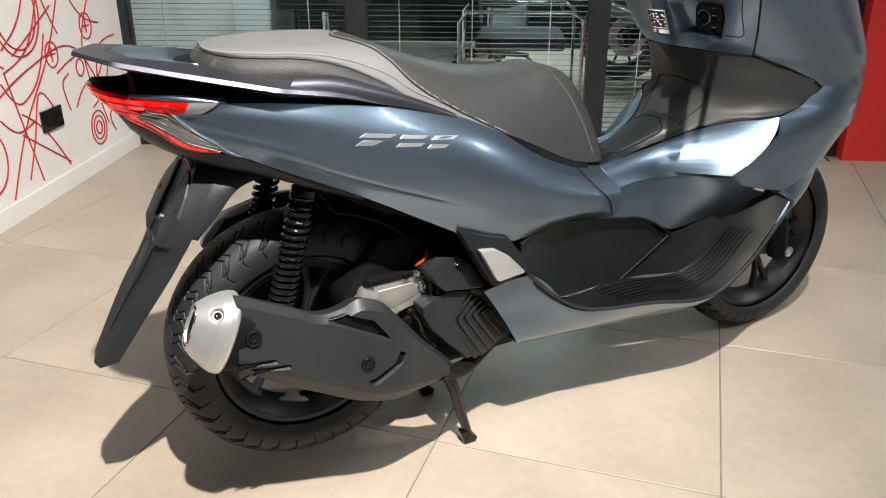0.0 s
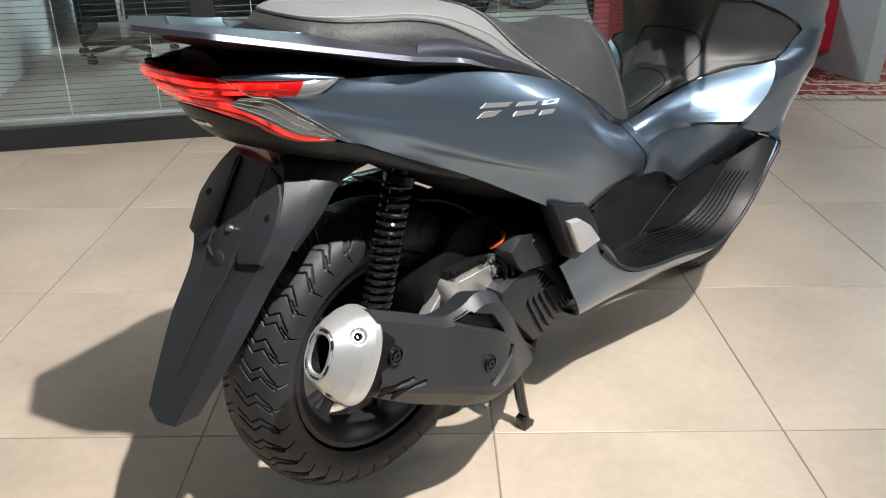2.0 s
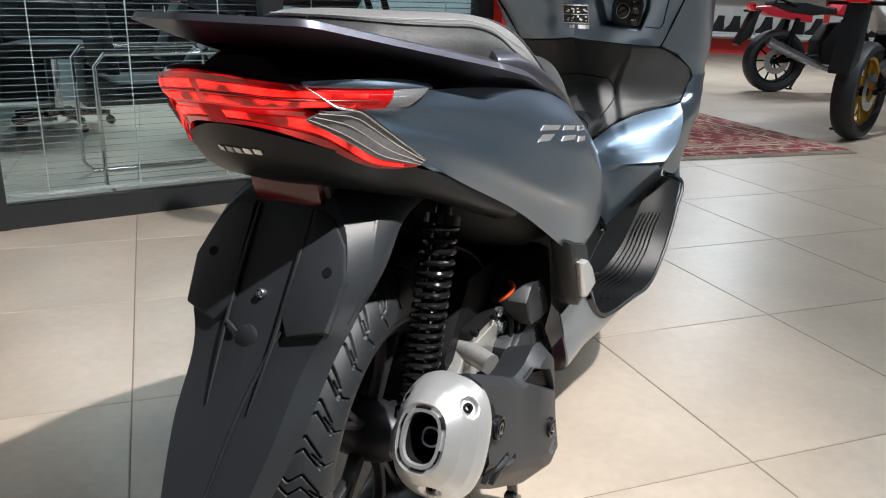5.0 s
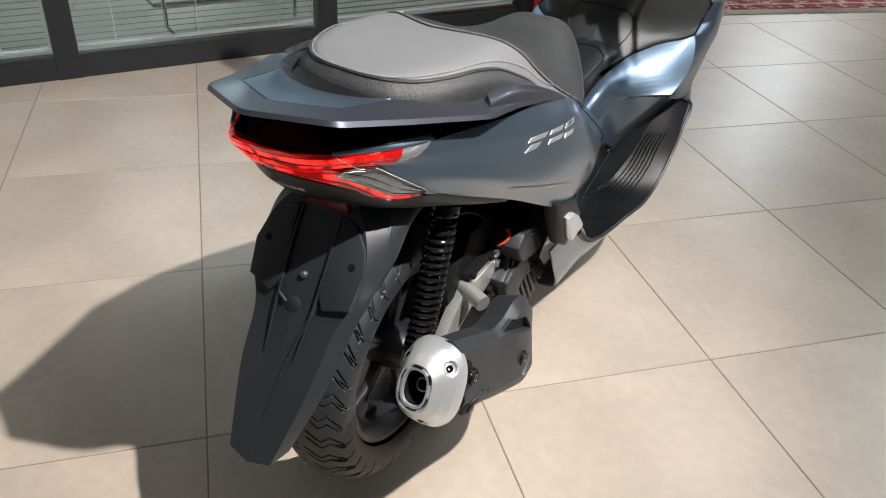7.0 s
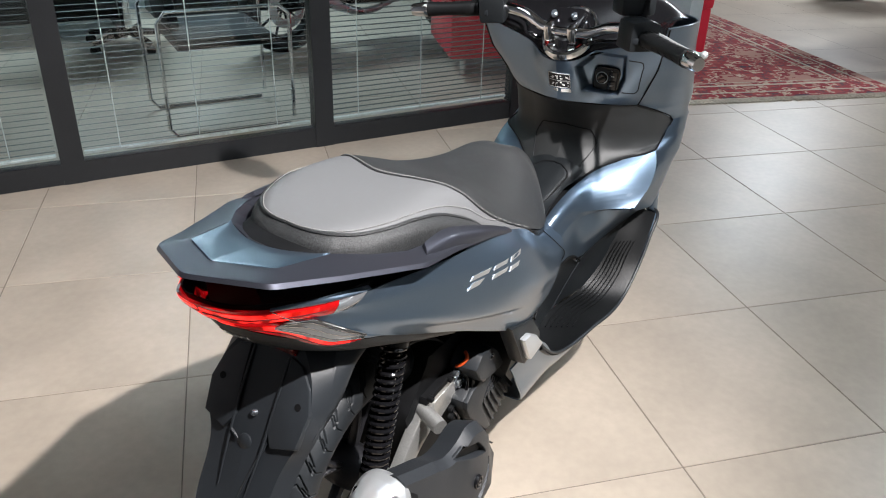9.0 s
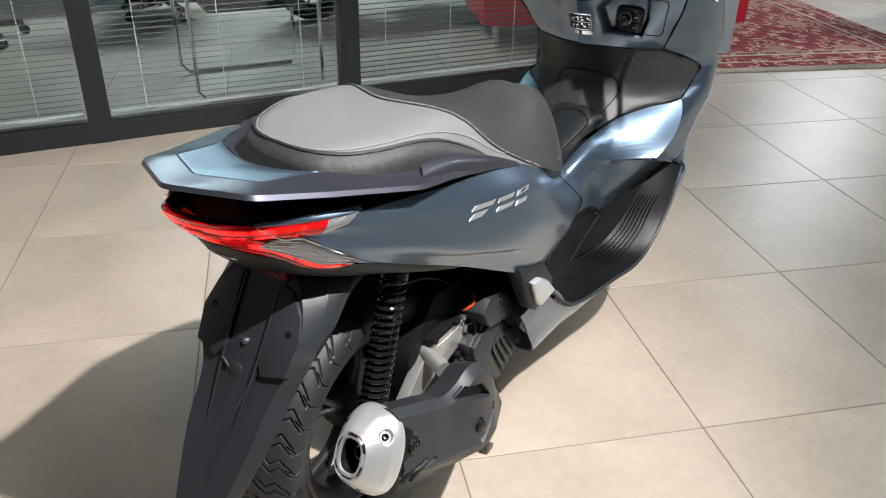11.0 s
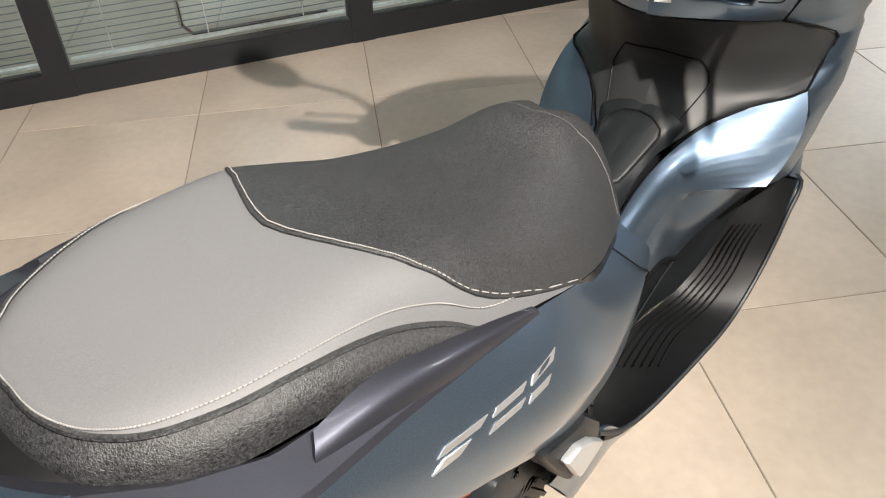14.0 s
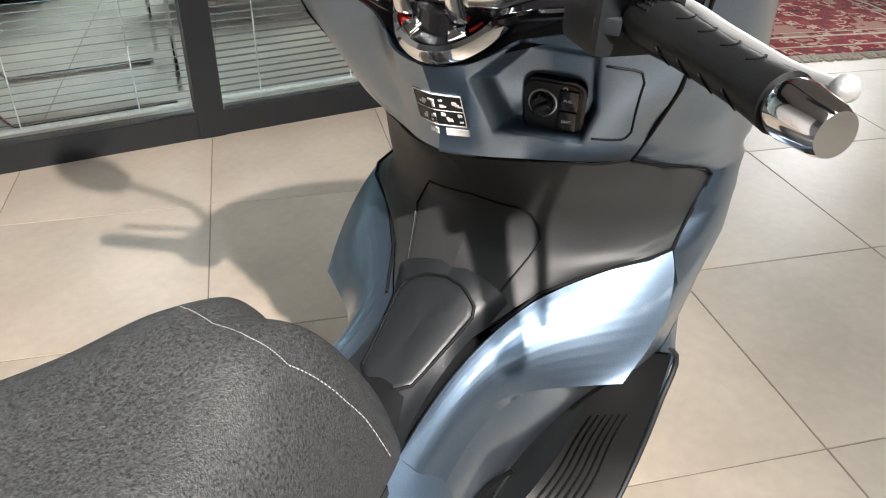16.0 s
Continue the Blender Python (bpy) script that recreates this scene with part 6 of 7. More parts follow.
M_SHELF = material("white_laminate", (0.75, 0.75, 0.73), 0.4)
M_WHITEPAINT = material("white_gloss_paint", (0.72, 0.73, 0.75), 0.25, 0.0, 60, 0.03, 3, 0.05, coat=0.4)
M_GOLD = material("gold_anodised_rim", (0.55, 0.33, 0.05), 0.3, 0.9)


def rug_material():
    m = material("red_oriental_rug", (0.40, 0.07, 0.08), 0.95, 0.0, 160, 0.35, 3, 0.2, 0.5)
    n, l = m.node_tree.nodes, m.node_tree.links
    co, mp = n.new("ShaderNodeTexCoord"), n.new("ShaderNodeMapping")
    l.new(co.outputs["Object"], mp.inputs["Vector"])
    def step(op, a, b=None):
        k = n.new("ShaderNodeMath")
        k.operation = op
        for slot, v in ((0, a), (1, b)):
            if isinstance(v, (int, float)):
                k.inputs[slot].default_value = v
            elif v is not None:
                l.new(v, k.inputs[slot])
        return k.outputs[0]

    sep = n.new("ShaderNodeSeparateXYZ")
    l.new(mp.outputs["Vector"], sep.inputs[0])
    # lozenges inside lozenges, their edges stepped by the knots
    knot = 0.012
    kx, ky = step("SNAP", sep.outputs[0], knot), step("SNAP", sep.outputs[1], knot)
    px, py = step("PINGPONG", kx, 0.24), step("PINGPONG", ky, 0.33)
    loz = step("ADD", step("MULTIPLY", px, 4.1), step("MULTIPLY", py, 3.0))
    small = step("ADD", step("PINGPONG", kx, 0.036), step("PINGPONG", ky, 0.036))
    w = n.new("ShaderNodeTexNoise")
    w.inputs["Scale"].default_value, w.inputs["Detail"].default_value = 22, 4
    l.new(mp.outputs["Vector"], w.inputs["Vector"])
    mixed = step("ADD", step("ADD", step("MULTIPLY", loz, 0.5), step("MULTIPLY", small, 3.0)), step("MULTIPLY", w.outputs["Fac"], 0.22))
    ramp = n.new("ShaderNodeValToRGB")
    ramp.color_ramp.interpolation = "CONSTANT"
    els = ramp.color_ramp.elements
    els[0].position, els[0].color = 0.0, (0.05, 0.03, 0.05, 1)
    els[1].position, els[1].color = 0.26, (0.21, 0.020, 0.028, 1)
    for p, c in ((0.40, (0.44, 0.34, 0.26, 1)), (0.47, (0.24, 0.026, 0.034, 1)), (0.60, (0.10, 0.04, 0.05, 1)), (0.65, (0.28, 0.05, 0.05, 1)), (0.78, (0.46, 0.36, 0.28, 1)), (0.84, (0.20, 0.020, 0.028, 1)), (0.96, (0.36, 0.20, 0.16, 1))):
        e = els.new(p)
        e.color = c
    l.new(mixed, ramp.inputs["Fac"])
    l.new(ramp.outputs["Color"], n["Principled BSDF"].inputs["Base Color"])
    return m


M_RUG = rug_material()
M_FRINGE = material("cream_wool_fringe", (0.55, 0.49, 0.40), 0.9, 0.0, 90, 0.3, 5, 0.2)

# ---- the room: local x runs along the glazed partition, local y through it ----
W = pose(0.077, 2.79, 0, 0, 0, -31.5)


def wall(name, x0, y0, x1, y1, z0, z1, mat, lab, cat="wall"):
    bm = bmesh.new()
    add_box(bm, W @ pose((x0 + x1) / 2, (y0 + y1) / 2, (z0 + z1) / 2), x1 - x0, y1 - y0, z1 - z0)
    return tagged(part(name, bm, mat), lab, cat, kind="structure")


wall("wall_west", -0.15, -1.5, 0.0, 3.6, 0, CEIL, M_WALL, "white painted wall with a red line drawing")
# these two walls are unseen and kept dark so the scooter reflects less
wall("wall_southwest", -0.15, -7.0, 0.0, -1.5, 0, CEIL, M_UNSEENWALL, "plain unseen wall, dark grey to dim reflections")
wall("wall_south", -0.15, -7.15, 18.0, -7.0, 0, CEIL, M_UNSEENWALL, "plain unseen wall, dark grey to dim reflections")
wall("wall_east", 17.0, -7.0, 17.15, 11.0, 0, CEIL, M_WALL, "plain white showroom wall")
bm = bmesh.new()
add_box(bm, pose(14.4, 1.6, CEIL / 2, 0, 0, 5), 0.15, 13.0, CEIL)
tagged(part("wall_far", bm, M_REDWALL), "red painted back wall of the showroom", "wall", kind="structure")
wall("wall_back", 4.7, 10.9, 17.0, 11.05, 0, CEIL, M_WALL, "plain white showroom wall")
wall("wall_north", -0.15, 3.6, 4.7, 3.75, 0, CEIL, M_OFFICEWALL, "grey office back wall")
wall("wall_office", 4.6, 0.06, 4.7, 11.0, 0, CEIL, M_OFFICEWALL, "grey office side wall")
wall("ceiling", -0.15, -7.15, 18.0, 11.1, CEIL, CEIL + 0.12, M_CEIL, "unseen showroom ceiling, grey to dim reflections", "ceiling")
wall("pillar_red", 3.40, -0.10, 3.60, 0.10, 0, CEIL, M_REDWALL, "red painted pillar at the partition's end", "pillar")
wall("baseboard", 0.0, -1.5, 0.012, -0.03, 0, 0.07, M_WALL, "white skirting board", "baseboard")

# glazed partition
MULL = [-0.01, 1.125, 2.245, 3.35]
for i, x in enumerate(MULL):
    wall("mullion_%d" % (i + 1), x - 0.046 if i else 0.0, -0.035, x + 0.046, 0.035, 0.0, CEIL, M_FRAME, "anthracite aluminium mullion", "mullion")
wall("partition_sill", 0.040, -0.030, 3.300, 0.030, 0.0, 0.092, M_FRAME, "anthracite aluminium bottom rail", "window frame")
wall("partition_head", 0.040, -0.030, 3.300, 0.030, 2.35, CEIL, M_FRAME, "anthracite aluminium head panel", "window frame")
for i in range(3):
    a, b = MULL[i] + 0.046, MULL[i + 1] - 0.046
    bm = bmesh.new()
    add_box(bm, W @ pose((a + b) / 2, -0.018, 1.22), b - a, 0.006, 2.27)
    tagged(part("window_%d" % (i + 1), bm, M_GLASS), "clear office window pane in a dark frame", "window", kind="structure")

# blinds behind the panes
bm = bmesh.new()
bmesh.ops.create_grid(bm, x_segments=1, y_segments=3, size=0.5, matrix=Matrix.Diagonal((1.02, 0.011, 1, 1)))
for v in bm.verts:
    v.co.z = 0.0018 - (v.co.y / 0.0055) ** 2 * 0.0012
slat_mesh = bpy.data.meshes.new("slat")
bm.to_mesh(slat_mesh)
bm.free()
slat_mesh.materials.append(M_SLAT)
for i, (low, tilt) in enumerate(((0.115, 4), (0.115, 2), (0.115, 16))):
    a, b = MULL[i] + 0.056, MULL[i + 1] - 0.056
    blind = empty("venetian_blind", "lowered grey venetian blind with open slats", "blind", W @ pose((a + b) / 2, 0.02, 0), "office blinds")
    for k in range(90):
        s = new("slat", slat_mesh)
        s.parent = blind
        s.matrix_basis = pose(0, 0, low + 0.02 + 0.0245 * k, tilt, 0, 0)
        s.visible_shadow = True
    box("bottom_bar", pose(0, 0, low), b - a, 0.022, 0.012, M_CORD, blind, 0.003)
    box("head_rail", pose(0, 0, 2.33), b - a, 0.03, 0.04, M_SLAT, blind, 0.003)
    for x in (-0.36, -0.02, 0.34):
        box("cord", pose(x, -0.010, 1.22), 0.004, 0.002, 2.2, M_CORD, blind)

# ---- sofa on the rug ----
def sofa():
    m = pose(4.46, 0.40, 0, 0, 0, 131)  # local x along the front, local y to the back
    ob = empty("sofa", "red leatherette sofa on short chrome legs", "sofa", m)
    box("seat", pose(0.85, -0.36, 0.27), 1.7, 0.72, 0.30, M_REDSEAT, ob, 0.02)
    box("backrest", pose(0.85, -0.66, 0.55), 1.7, 0.14, 0.30, M_REDSEAT, ob, 0.03)
    for x in (0.07, 1.63):
        box("armrest", pose(x, -0.30, 0.50), 0.16, 0.62, 0.18, M_REDSEAT, ob, 0.03)
    for x in (0.20, 1.05, 1.6):
        for y in (-0.08, -0.66):
            lathe("leg", [(0.0001, 0.12), (0.022, 0.12), (0.022, 0.012), (0.026, 0.008), (0.026, 0.0), (0.0001, 0.0)], pose(x, y, 0), M_CHROME, ob, 20, "short chrome leg")
    return ob


sofa()

# rug with a woven fringe
RG = pose(3.62, 0.45, 0, 0, 0, -47.5)
rug = empty("rug", "red and cream oriental rug with a fringed edge", "rug", RG)
bm = bmesh.new()
add_box(bm, pose(0.70, 1.35, 0.006), 1.95, 2.7, 0.012, 0.004)
part("woven_field", bm, M_RUG, rug)
for off, wd in ((0.10, 0.012), (0.24, 0.02), (0.30, 0.008)):
    bm = bmesh.new()
    for x, y, sx, sy in ((0.70, off, 1.95 - 2 * off, wd), (0.70, 2.7 - off, 1.95 - 2 * off, wd), (-0.275 + off, 1.35, wd, 2.7 - 2 * off), (1.675 - off, 1.35, wd, 2.7 - 2 * off)):
        add_box(bm, pose(x, y, 0.0125), sx, sy, 0.003)
    part("border", bm, M_FRINGE, rug)
random.seed(9)
bm = bmesh.new()
for k in range(260):
    x = -0.27 + 1.94 * k / 260
    a = random.uniform(-0.02, 0.02)
    add_tube(bm, [(x, 0.0, 0.008), (x + a * 0.5, -0.03, 0.006), (x + a, -0.055 - 0.015 * random.random(), 0.004)], 0.0045, 5)
fr = part("fringe", bm, M_FRINGE, rug, "cream wool fringe")
fr["kind"] = "stuff"


# ---- motorcycles further back ----
def small_wheel(parent, x, y, z, r, half, rim_mat, steer=0.0):
    ax = pose(x, y, z, 0, 0, steer) @ pose(0, 0, 0, 90, 0, 0)
    tw = r * 0.30
    t = lathe("tyre", [(r - tw, half * 0.7), (r - tw * 0.6, half), (r - tw * 0.25, half * 0.92), (r - 0.006, half * 0.55), (r, 0), (r - 0.006, -half * 0.55), (r - tw * 0.25, -half * 0.92), (r - tw * 0.6, -half), (r - tw, -half * 0.7), (r - tw, half * 0.7)], ax, M_RUBBER, parent, 56)
    lathe("rim", [(r - tw + 0.004, half * 0.6), (r - tw - 0.02, half * 0.5), (r - tw - 0.025, 0), (r - tw - 0.02, -half * 0.5), (r - tw + 0.004, -half * 0.6), (r - tw + 0.006, 0), (r - tw + 0.004, half * 0.6)], ax, rim_mat, parent, 48)
    lathe("hub", [(0.0001, 0.05), (0.03, 0.05), (0.035, 0), (0.03, -0.05), (0.0001, -0.05)], ax, M_VOID, parent, 20)
    for k in range(10):
        a = 2 * math.pi * k / 10
        p0, p1 = ax @ Vector((0.03 * math.cos(a), 0.03 * math.sin(a), 0)), ax @ Vector(((r - tw - 0.02) * math.cos(a), (r - tw - 0.02) * math.sin(a), 0))
        tube("spoke", [tuple(p0), tuple(p1)], 0.009, rim_mat, parent, 6)
    lathe("brake_disc", [(0.07, 0.062), (0.13, 0.062), (0.13, 0.066), (0.07, 0.066), (0.07, 0.062)], ax, M_STEEL, parent, 32)
    return t


def motorcycle(m, body_mat, rim_mat, label, r, width, tall):
    """Local x ahead; the rear wheel's foot at the origin."""
    ob = empty("motorcycle", label, "motorcycle", m, "motorcycles in the showroom")
    small_wheel(ob, 0, 0, r, r, width, rim_mat)
    small_wheel(ob, 1.40, 0, r, r, width * 0.8, rim_mat, 12)
    tube("swingarm", [(0, -0.10, r), (0.25, -0.11, r + 0.04), (0.55, -0.10, r + 0.08)], 0.022, M_VOID, ob, 10, 12)
    tube("swingarm", [(0, 0.10, r), (0.25, 0.11, r + 0.04), (0.55, 0.10, r + 0.08)], 0.022, M_VOID, ob, 10, 12)
    prism("engine", [(0.42, 0.30), (0.80, 0.28), (0.92, 0.50), (0.82, 0.72), (0.52, 0.70), (0.40, 0.52)], SIDE @ pose(0, 0, -0.15), 0.30, M_VOID, ob, 0.03)
    for k in range(5):
        box("cooling_fin", pose(0.72, 0, 0.50 + 0.035 * k, 0, 12, 0), 0.24, 0.34, 0.012, M_RIM, ob, 0.003)
    prism("fuel_tank", [(0.50, 0.78), (0.62, 0.98), (0.92, 1.0), (1.05, 0.88), (0.95, 0.74)], SIDE @ pose(0, 0, -0.13), 0.26, body_mat, ob, 0.05)
    prism("seat", [(-0.15, 0.86 + tall), (0.05, 0.80 + tall), (0.30, 0.77), (0.55, 0.80), (0.52, 0.86), (0.20, 0.86 + tall), (-0.12, 0.92 + tall)], SIDE @ pose(0, 0, -0.11), 0.22, M_BLACKFAB, ob, 0.03)
    prism("tail", [(-0.32, 0.84 + tall), (-0.15, 0.76 + tall), (0.30, 0.70), (0.30, 0.78), (-0.10, 0.86 + tall)], SIDE @ pose(0, 0, -0.09), 0.18, body_mat, ob, 0.02)
    box("tail_lamp", pose(-0.31, 0, 0.84 + tall, 0, -20, 0), 0.04, 0.15, 0.07, M_REDLENS, ob, 0.012, "red tail lamp")
    prism("plate_carrier", [(-0.30, 0.80 + tall), (-0.24, 0.80 + tall), (-0.30, 0.55), (-0.42, 0.46), (-0.44, 0.48)], SIDE @ pose(0, 0, -0.07), 0.14, M_PLASTIC, ob, 0.008)
    # shares the lamp's glowing lens material, so this reflector glows faintly too
    box("reflector", pose(-0.36, 0, 0.62 + tall * 0.4, 0, -20, 0), 0.012, 0.10, 0.045, M_REDLENS, ob, 0.004)
    tube("exhaust", [(0.85, -0.12, 0.32), (0.55, -0.16, 0.25), (0.20, -0.19, 0.36), (-0.18, -0.20, 0.52)], [0.02, 0.024, 0.045, 0.05], M_STEEL, ob, 18, 24, "brushed steel exhaust")
    for y in (-0.10, 0.10):
        tube("shock_absorber", [(0.04, y * 1.1, r + 0.03), (0.14, y, 0.74 + tall)], 0.026, M_VOID, ob, 10)
        tube("fork_leg", [(1.40, y, r), (1.15, y, 0.98)], 0.024, M_GOLD if rim_mat is M_GOLD else M_VOID, ob, 12)
        tube("handlebar", [(1.10, 0, 1.06), (1.06, y * 2, 1.12), (0.98, y * 4.2, 1.10)], 0.013, M_VOID, ob, 10, 14)
        tube("indicator", [(-0.28, y * 0.6, 0.80 + tall), (-0.30, y * 1.9, 0.80 + tall)], 0.013, M_VOID, ob, 8)
        tube("grab_handle", [(0.10, y * 1.2, 0.86 + tall), (-0.20, y * 1.2, 0.94 + tall), (-0.30, 0, 0.95 + tall)], 0.012, M_VOID, ob, 8, 14)
    tube("headlamp", [(1.22, 0, 0.95), (1.30, 0, 0.95)], [0.07, 0.09], body_mat, ob, 20)
    tube("side_stand", [(0.42, 0.14, 0.30), (0.34, 0.24, 0.02)], 0.012, M_VOID, ob, 8)
    box("stand_foot", pose(0.33, 0.25, 0.008), 0.06, 0.04, 0.016, M_VOID, ob, 0.004)
    return ob


motorcycle(pose(5.30, -0.80, 0, 0, 0, -22), M_WHITEPAINT, M_GOLD, "white and blue adventure motorcycle with gold rims", 0.33, 0.075, 0.10)
motorcycle(pose(8.15, -0.10, 0, 0, 0, -62), M_REDSEAT, M_VOID, "black and red naked motorcycle on its stand", 0.315, 0.09, 0.0)


# ---- shelves with riding gear at the far wall ----
FAR = pose(14.4, 1.6, 0, 0, 0, 5)


def gear_shelf(y0):
    ob = empty("display_shelf", "white wall shelf holding helmets and riding shoes", "shelf", FAR @ pose(-0.08, y0, 0), "wall shelves")
    for z in (0.32, 1.0, 1.68):
        box("board", pose(-0.2, 0, z), 0.4, 2.4, 0.05, M_SHELF, ob, 0.004)
    box("back_panel", pose(-0.012, 0, 1.0), 0.02, 2.4, 1.5, M_SHELF, ob)
    return ob


def riding_shoe():
    ob = empty("riding_shoe", "dark riding shoe with pale stripes standing on a shelf", "shoe", None, "riding shoes")
    prism("sole", [(-0.14, 0), (0.12, 0), (0.15, 0.02), (0.12, 0.03), (-0.14, 0.03)], SIDE @ pose(0, 0, -0.045), 0.09, M_WHITEPAINT, ob, 0.006)
    prism("upper", [(-0.14, 0.03), (0.13, 0.03), (0.12, 0.08), (0.03, 0.13), (-0.02, 0.30), (-0.13, 0.30), (-0.12, 0.12)], SIDE @ pose(0, 0, -0.04), 0.08, M_BLACKFAB, ob, 0.015)
    prism("stripe", [(-0.06, 0.06), (0.02, 0.06), (-0.04, 0.26), (-0.09, 0.26)], SIDE @ pose(0, 0, 0.041), 0.003, M_WHITEPAINT, ob)
    return ob


random.seed(12)
first_shoe = None
for y0 in (-3.4, -0.9, 1.6):
    gear_shelf(y0)
    for z in (0.346, 1.026):
        for k in range(9):
            m = FAR @ pose(-0.30, y0 - 1.05 + 0.26 * k, z, 0, 0, random.uniform(80, 150))
            if first_shoe is None:
                first_shoe = riding_shoe()
                first_shoe.matrix_world = m
            else:
                copy_thing(first_shoe, m)


# ---- office behind the glass ----
def office_chair(m):
    ob = empty("office_chair", "black swivel office chair with a five star base", "chair", m, "office chairs")
    for k in range(5):
        a = 2 * math.pi * k / 5
        tube("foot", [(0, 0, 0.10), (0.30 * math.cos(a), 0.30 * math.sin(a), 0.075)], [0.028, 0.018], M_DARK, ob, 8)
        lathe("castor", [(0.0001, 0.02), (0.028, 0.02), (0.028, -0.02), (0.0001, -0.02)], pose(0.30 * math.cos(a), 0.30 * math.sin(a), 0.029, 90, 0, math.degrees(a)), M_DARK, ob, 16)
    tube("column", [(0, 0, 0.08), (0, 0, 0.45)], 0.025, M_CHROME, ob, 14)
    box("seat", pose(0, 0, 0.49), 0.50, 0.50, 0.09, M_BLACKFAB, ob, 0.035)
    box("backrest", pose(-0.24, 0, 0.86, 0, -8, 0), 0.08, 0.46, 0.60, M_BLACKFAB, ob, 0.035)
    for y in (-0.28, 0.28):
        tube("armrest", [(-0.15, y * 0.9, 0.50), (-0.12, y, 0.70), (0.16, y, 0.70)], 0.016, M_DARK, ob, 8, 14)
    return ob


def visitor_chair(m):
    ob = empty("visitor_chair", "black visitor chair on a chrome tube frame", "chair", m, "visitor chairs")
    for y in (-0.26, 0.26):
        tube("side_frame", [(0.29, y, 0.012), (-0.27, y, 0.012), (-0.31, y, 0.06), (-0.31, y, 0.56), (-0.27, y, 0.61), (0.26, y, 0.61), (0.31, y, 0.57), (0.31, y, 0.05)], 0.010, M_CHROME, ob, 10, 0, "bent chrome tube")
    box("seat", pose(0, 0, 0.45), 0.46, 0.48, 0.07, M_BLACKFAB, ob, 0.025)
    box("backrest", pose(-0.25, 0, 0.72, 0, -8, 0), 0.05, 0.46, 0.42, M_BLACKFAB, ob, 0.02)
    return ob


def desk(m):
    ob = empty("desk", "dark office desk with a modesty panel", "desk", m)
    box("top", pose(0, 0, 0.735), 1.6, 0.75, 0.03, M_FRAME, ob, 0.004)
    box("front_panel", pose(0, -0.30, 0.42), 1.5, 0.02, 0.58, M_FRAME, ob)
    for x in (-0.77, 0.77):
        box("end_panel", pose(x, 0, 0.36), 0.03, 0.70, 0.72, M_FRAME, ob)
    return ob


def cabinet(m):
    ob = empty("office_cabinet", "black low office cabinet with two doors", "cabinet", m)
    box("body", pose(0, 0, 0.62), 1.15, 0.42, 1.24, M_FRAME, ob, 0.004)
    for x in (-0.285, 0.285):
        door = box("door", pose(x, -0.219, 0.64), 0.555, 0.016, 1.14, M_DARK, ob, 0.003)
        tube("handle", [(x * 0.15, -0.245, 0.58), (x * 0.15, -0.245, 0.74)], 0.005, M_CHROME, door, 8)
    return ob


office_chair(W @ pose(1.72, 2.34, 0, 0, 0, 70))
office_chair(W @ pose(0.55, 2.0, 0, 0, 0, 160))
visitor_chair(W @ pose(1.90, 0.58, 0))
desk(W @ pose(0.95, 2.95, 0))
cabinet(W @ pose(2.60, 3.38, 0))
# added behind the glass to stand in for the wheel that shows in the pane
motorcycle(W @ pose(2.64, 1.80, 0, 0, 0, 8), M_VOID, M_VOID, "black motorcycle standing in for a wheel in the office pane", 0.30, 0.075, 0.0)

# ---- red line drawing on the white wall ----
def wall_line(points, closed=False):
    m = W @ pose(0.0, 0, 0)
    pts = [m @ Vector((0.003, -y, z)) for y, z in points]
    if closed:
        pts.append(pts[0])
    add_tube(DRAW, [tuple(p) for p in pts], 0.0030, 6, max(len(pts) * 6, 12))


DRAW = bmesh.new()
random.seed(21)
for cy, cz, r in ((0.395, 0.18, 0.075), (0.395, 0.18, 0.052), (0.395, 0.18, 0.028), (0.86, 0.74, 0.17), (0.86, 0.74, 0.145), (1.2, 0.25, 0.12), (0.365, 0.62, 0.055), (0.67, 0.546, 0.05), (0.47, 0.46, 0.035), (1.5, 0.55, 0.22)):
    wall_line([(cy + r * math.cos(a) * 0.9, cz + r * math.sin(a)) for a in np.linspace(0, 2 * math.pi, 13)[:-1]], True)
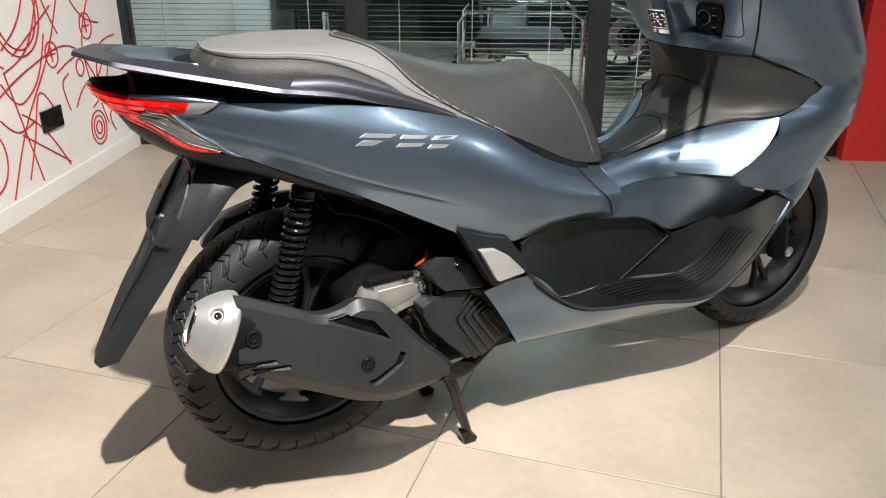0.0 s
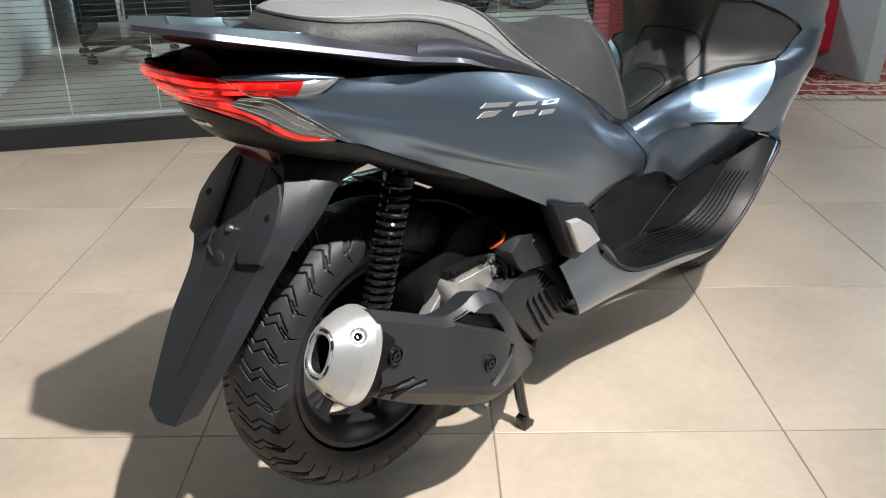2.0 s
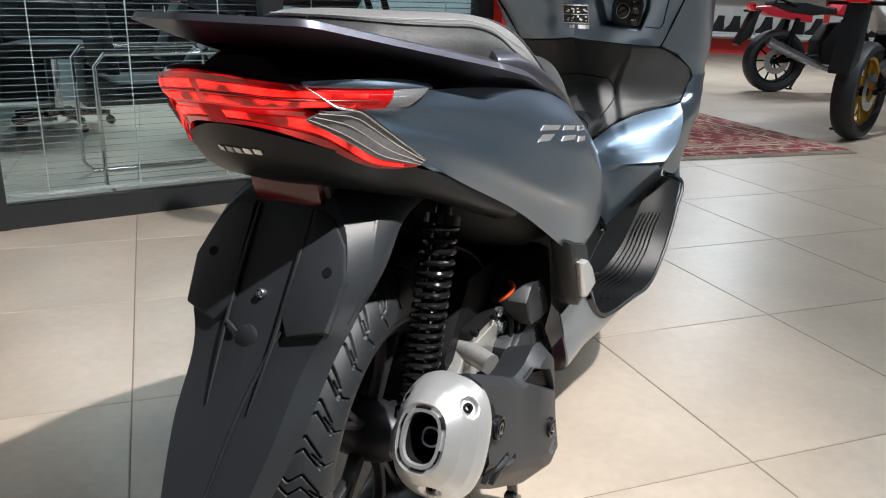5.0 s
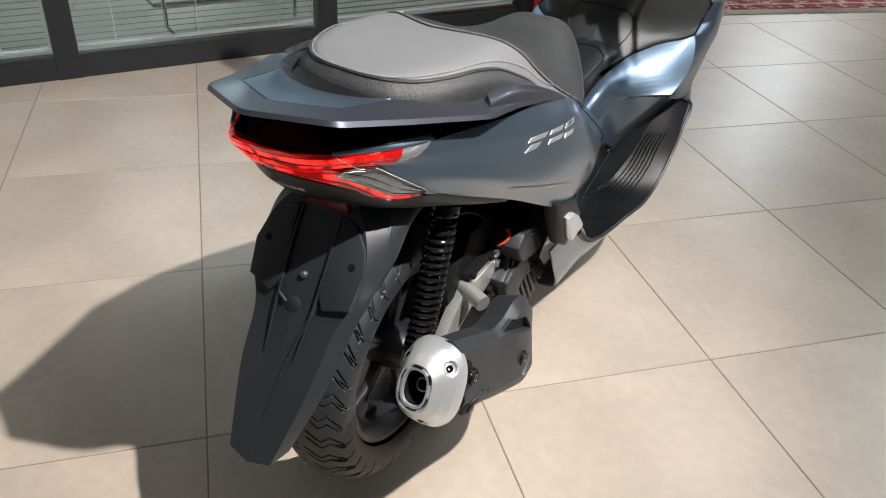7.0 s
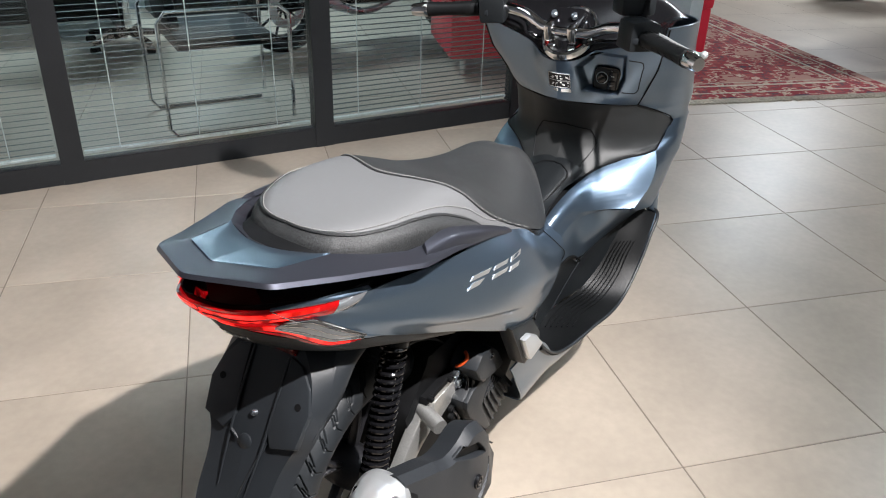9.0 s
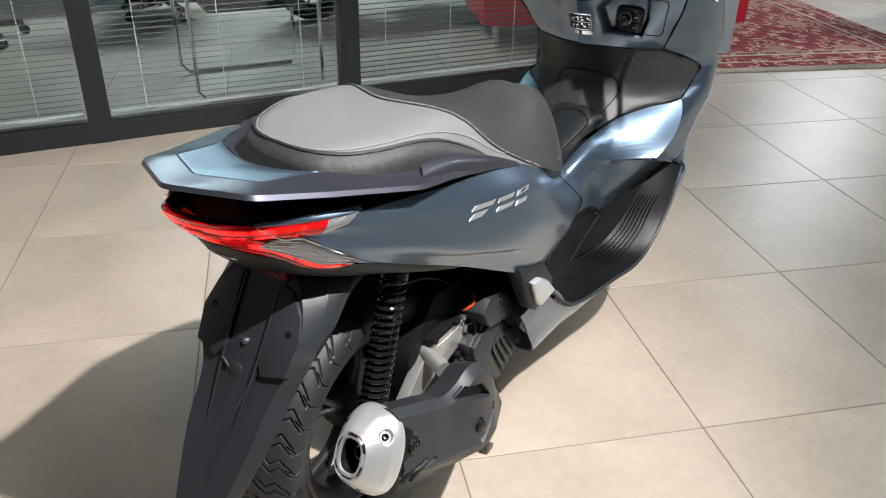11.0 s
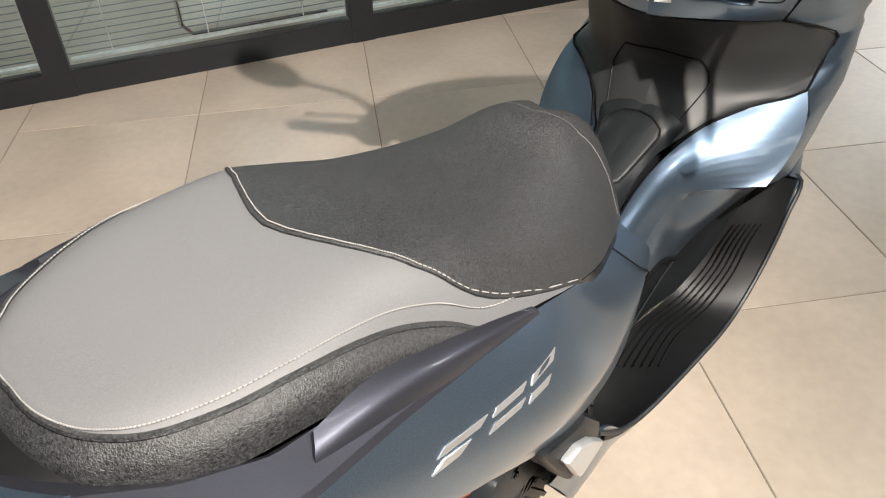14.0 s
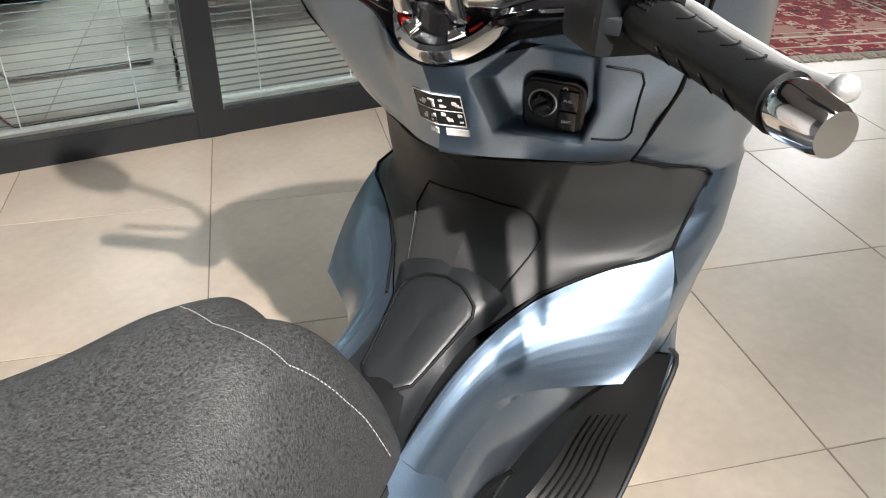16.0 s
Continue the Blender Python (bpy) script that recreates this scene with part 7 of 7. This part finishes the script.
for pts in ([(0.15, 0.95), (0.3, 0.75), (0.42, 0.55), (0.40, 0.38)], [(0.2, 1.1), (0.45, 0.9), (0.7, 0.55), (0.95, 0.30), (1.1, 0.08)], [(0.3, 0.3), (0.5, 0.55), (0.85, 0.52), (1.15, 0.42)], [(0.62, 1.2), (0.70, 0.85), (0.60, 0.62)], [(0.85, 1.2), (1.05, 0.98), (1.3, 0.9), (1.6, 1.05)], [(0.25, 0.62), (0.38, 0.66), (0.50, 0.80), (0.52, 1.1)], [(1.0, 0.55), (1.15, 0.60), (1.35, 0.35), (1.5, 0.15)], [(0.12, 0.55), (0.28, 0.52), (0.34, 0.30), (0.30, 0.18)], [(0.7, 0.3), (0.8, 0.42), (0.9, 0.25), (0.98, 0.12)],
            [(0.892, 0.089), (0.946, 0.298), (1.005, 0.533)], [(0.68, 0.094), (0.877, 0.325), (0.947, 0.368)], [(1.005, 0.533), (0.859, 0.58), (0.713, 0.76)], [(0.933, 0.582), (0.796, 0.645), (0.622, 0.73)], [(0.655, 0.469), (0.501, 0.511), (0.323, 0.519)], [(0.414, 0.275), (0.278, 0.348), (0.217, 0.439)], [(0.57, 0.453), (0.629, 0.418), (0.624, 0.37), (0.602, 0.305)], [(0.968, 0.293), (0.676, 0.106)], [(0.993, 0.612), (0.847, 0.713), (0.807, 0.769)], [(0.877, 0.325), (0.998, 0.312), (1.082, 0.375)], [(1.036, 0.499), (0.944, 0.406), (0.857, 0.431), (0.701, 0.632)], [(0.553, 0.306), (0.451, 0.382), (0.346, 0.387), (0.26, 0.472)], [(0.244, 0.129), (0.275, 0.203), (0.226, 0.259)]):
    wall_line(pts)
for cy, cz in ((0.365, 0.62), (0.67, 0.546)):
    for a in (0, 1):
        wall_line([(cy - 0.03 * (1 - a), cz - 0.03 * a), (cy + 0.03 * (1 - a), cz + 0.03 * a)])
tagged(part("wall_drawing", DRAW, M_REDLINE), "red line drawing painted on the white wall", "wall art", kind="structure")
sock = empty("wall_socket", "black double wall socket on the white wall", "socket", W @ pose(0.0, -0.76, 0.307))
box("plate", pose(0.006, 0, 0), 0.012, 0.15, 0.085, M_DARK, sock, 0.004)
for y in (-0.035, 0.035):
    lathe("outlet", [(0.0001, 0.0), (0.02, 0.0), (0.024, 0.004), (0.024, -0.004)], pose(0.013, y, 0, 0, 90, 0), M_VOID, sock, 20)

# ---- floor: grout bed, tiles ----
bm = bmesh.new()
add_box(bm, W @ pose(8.5, 2.0, -0.0578), 18, 18.6, 0.112)
floor = tagged(part("floor", bm, M_GROUT), "beige porcelain tile floor with brown joints", "floor", kind="structure")
PX, PY, JOINT = 0.628, 0.594, 0.0032
FX, FY, FA = 0.700, -0.505, 44.8
bm = bmesh.new()
h, k = (PX - JOINT) / 2, (PY - JOINT) / 2
add_prism(bm, [(-h, -k), (h, -k), (h, k), (-h, k)], pose(0, 0, -0.006), 0.006, 0.0012, 1)
tile_mesh = bpy.data.meshes.new("tile")
bmesh.ops.recalc_face_normals(bm, faces=bm.faces)
bm.to_mesh(tile_mesh)
bm.free()
tile_mesh.materials.append(M_TILE)
near, rest = 0, bmesh.new()
inv = W.inverted()
for i in range(-16, 36):
    for j in range(-30, 30):
        m = pose(FX, FY, 0, 0, 0, FA) @ pose((i + 0.5) * PX, (j + 0.5) * PY, 0)
        p = m.translation
        q = inv @ p
        if not (-0.4 < q.x < 17.2 and -7.2 < q.y < 11.2):
            continue
        if -2.2 < p.x < 5.2 and -2.4 < p.y < 3.2 and near < 300:
            near += 1
            t = new("tile", tile_mesh)
            t.parent = floor
            t.matrix_basis = m
        else:
            v = [rest.verts.new(m @ Vector((x, y, 0))) for x, y in ((-h, -k), (h, -k), (h, k), (-h, k))]
            rest.faces.new(v)
ft = part("far_tiles", rest, M_TILE, floor)
ft["kind"] = "stuff"
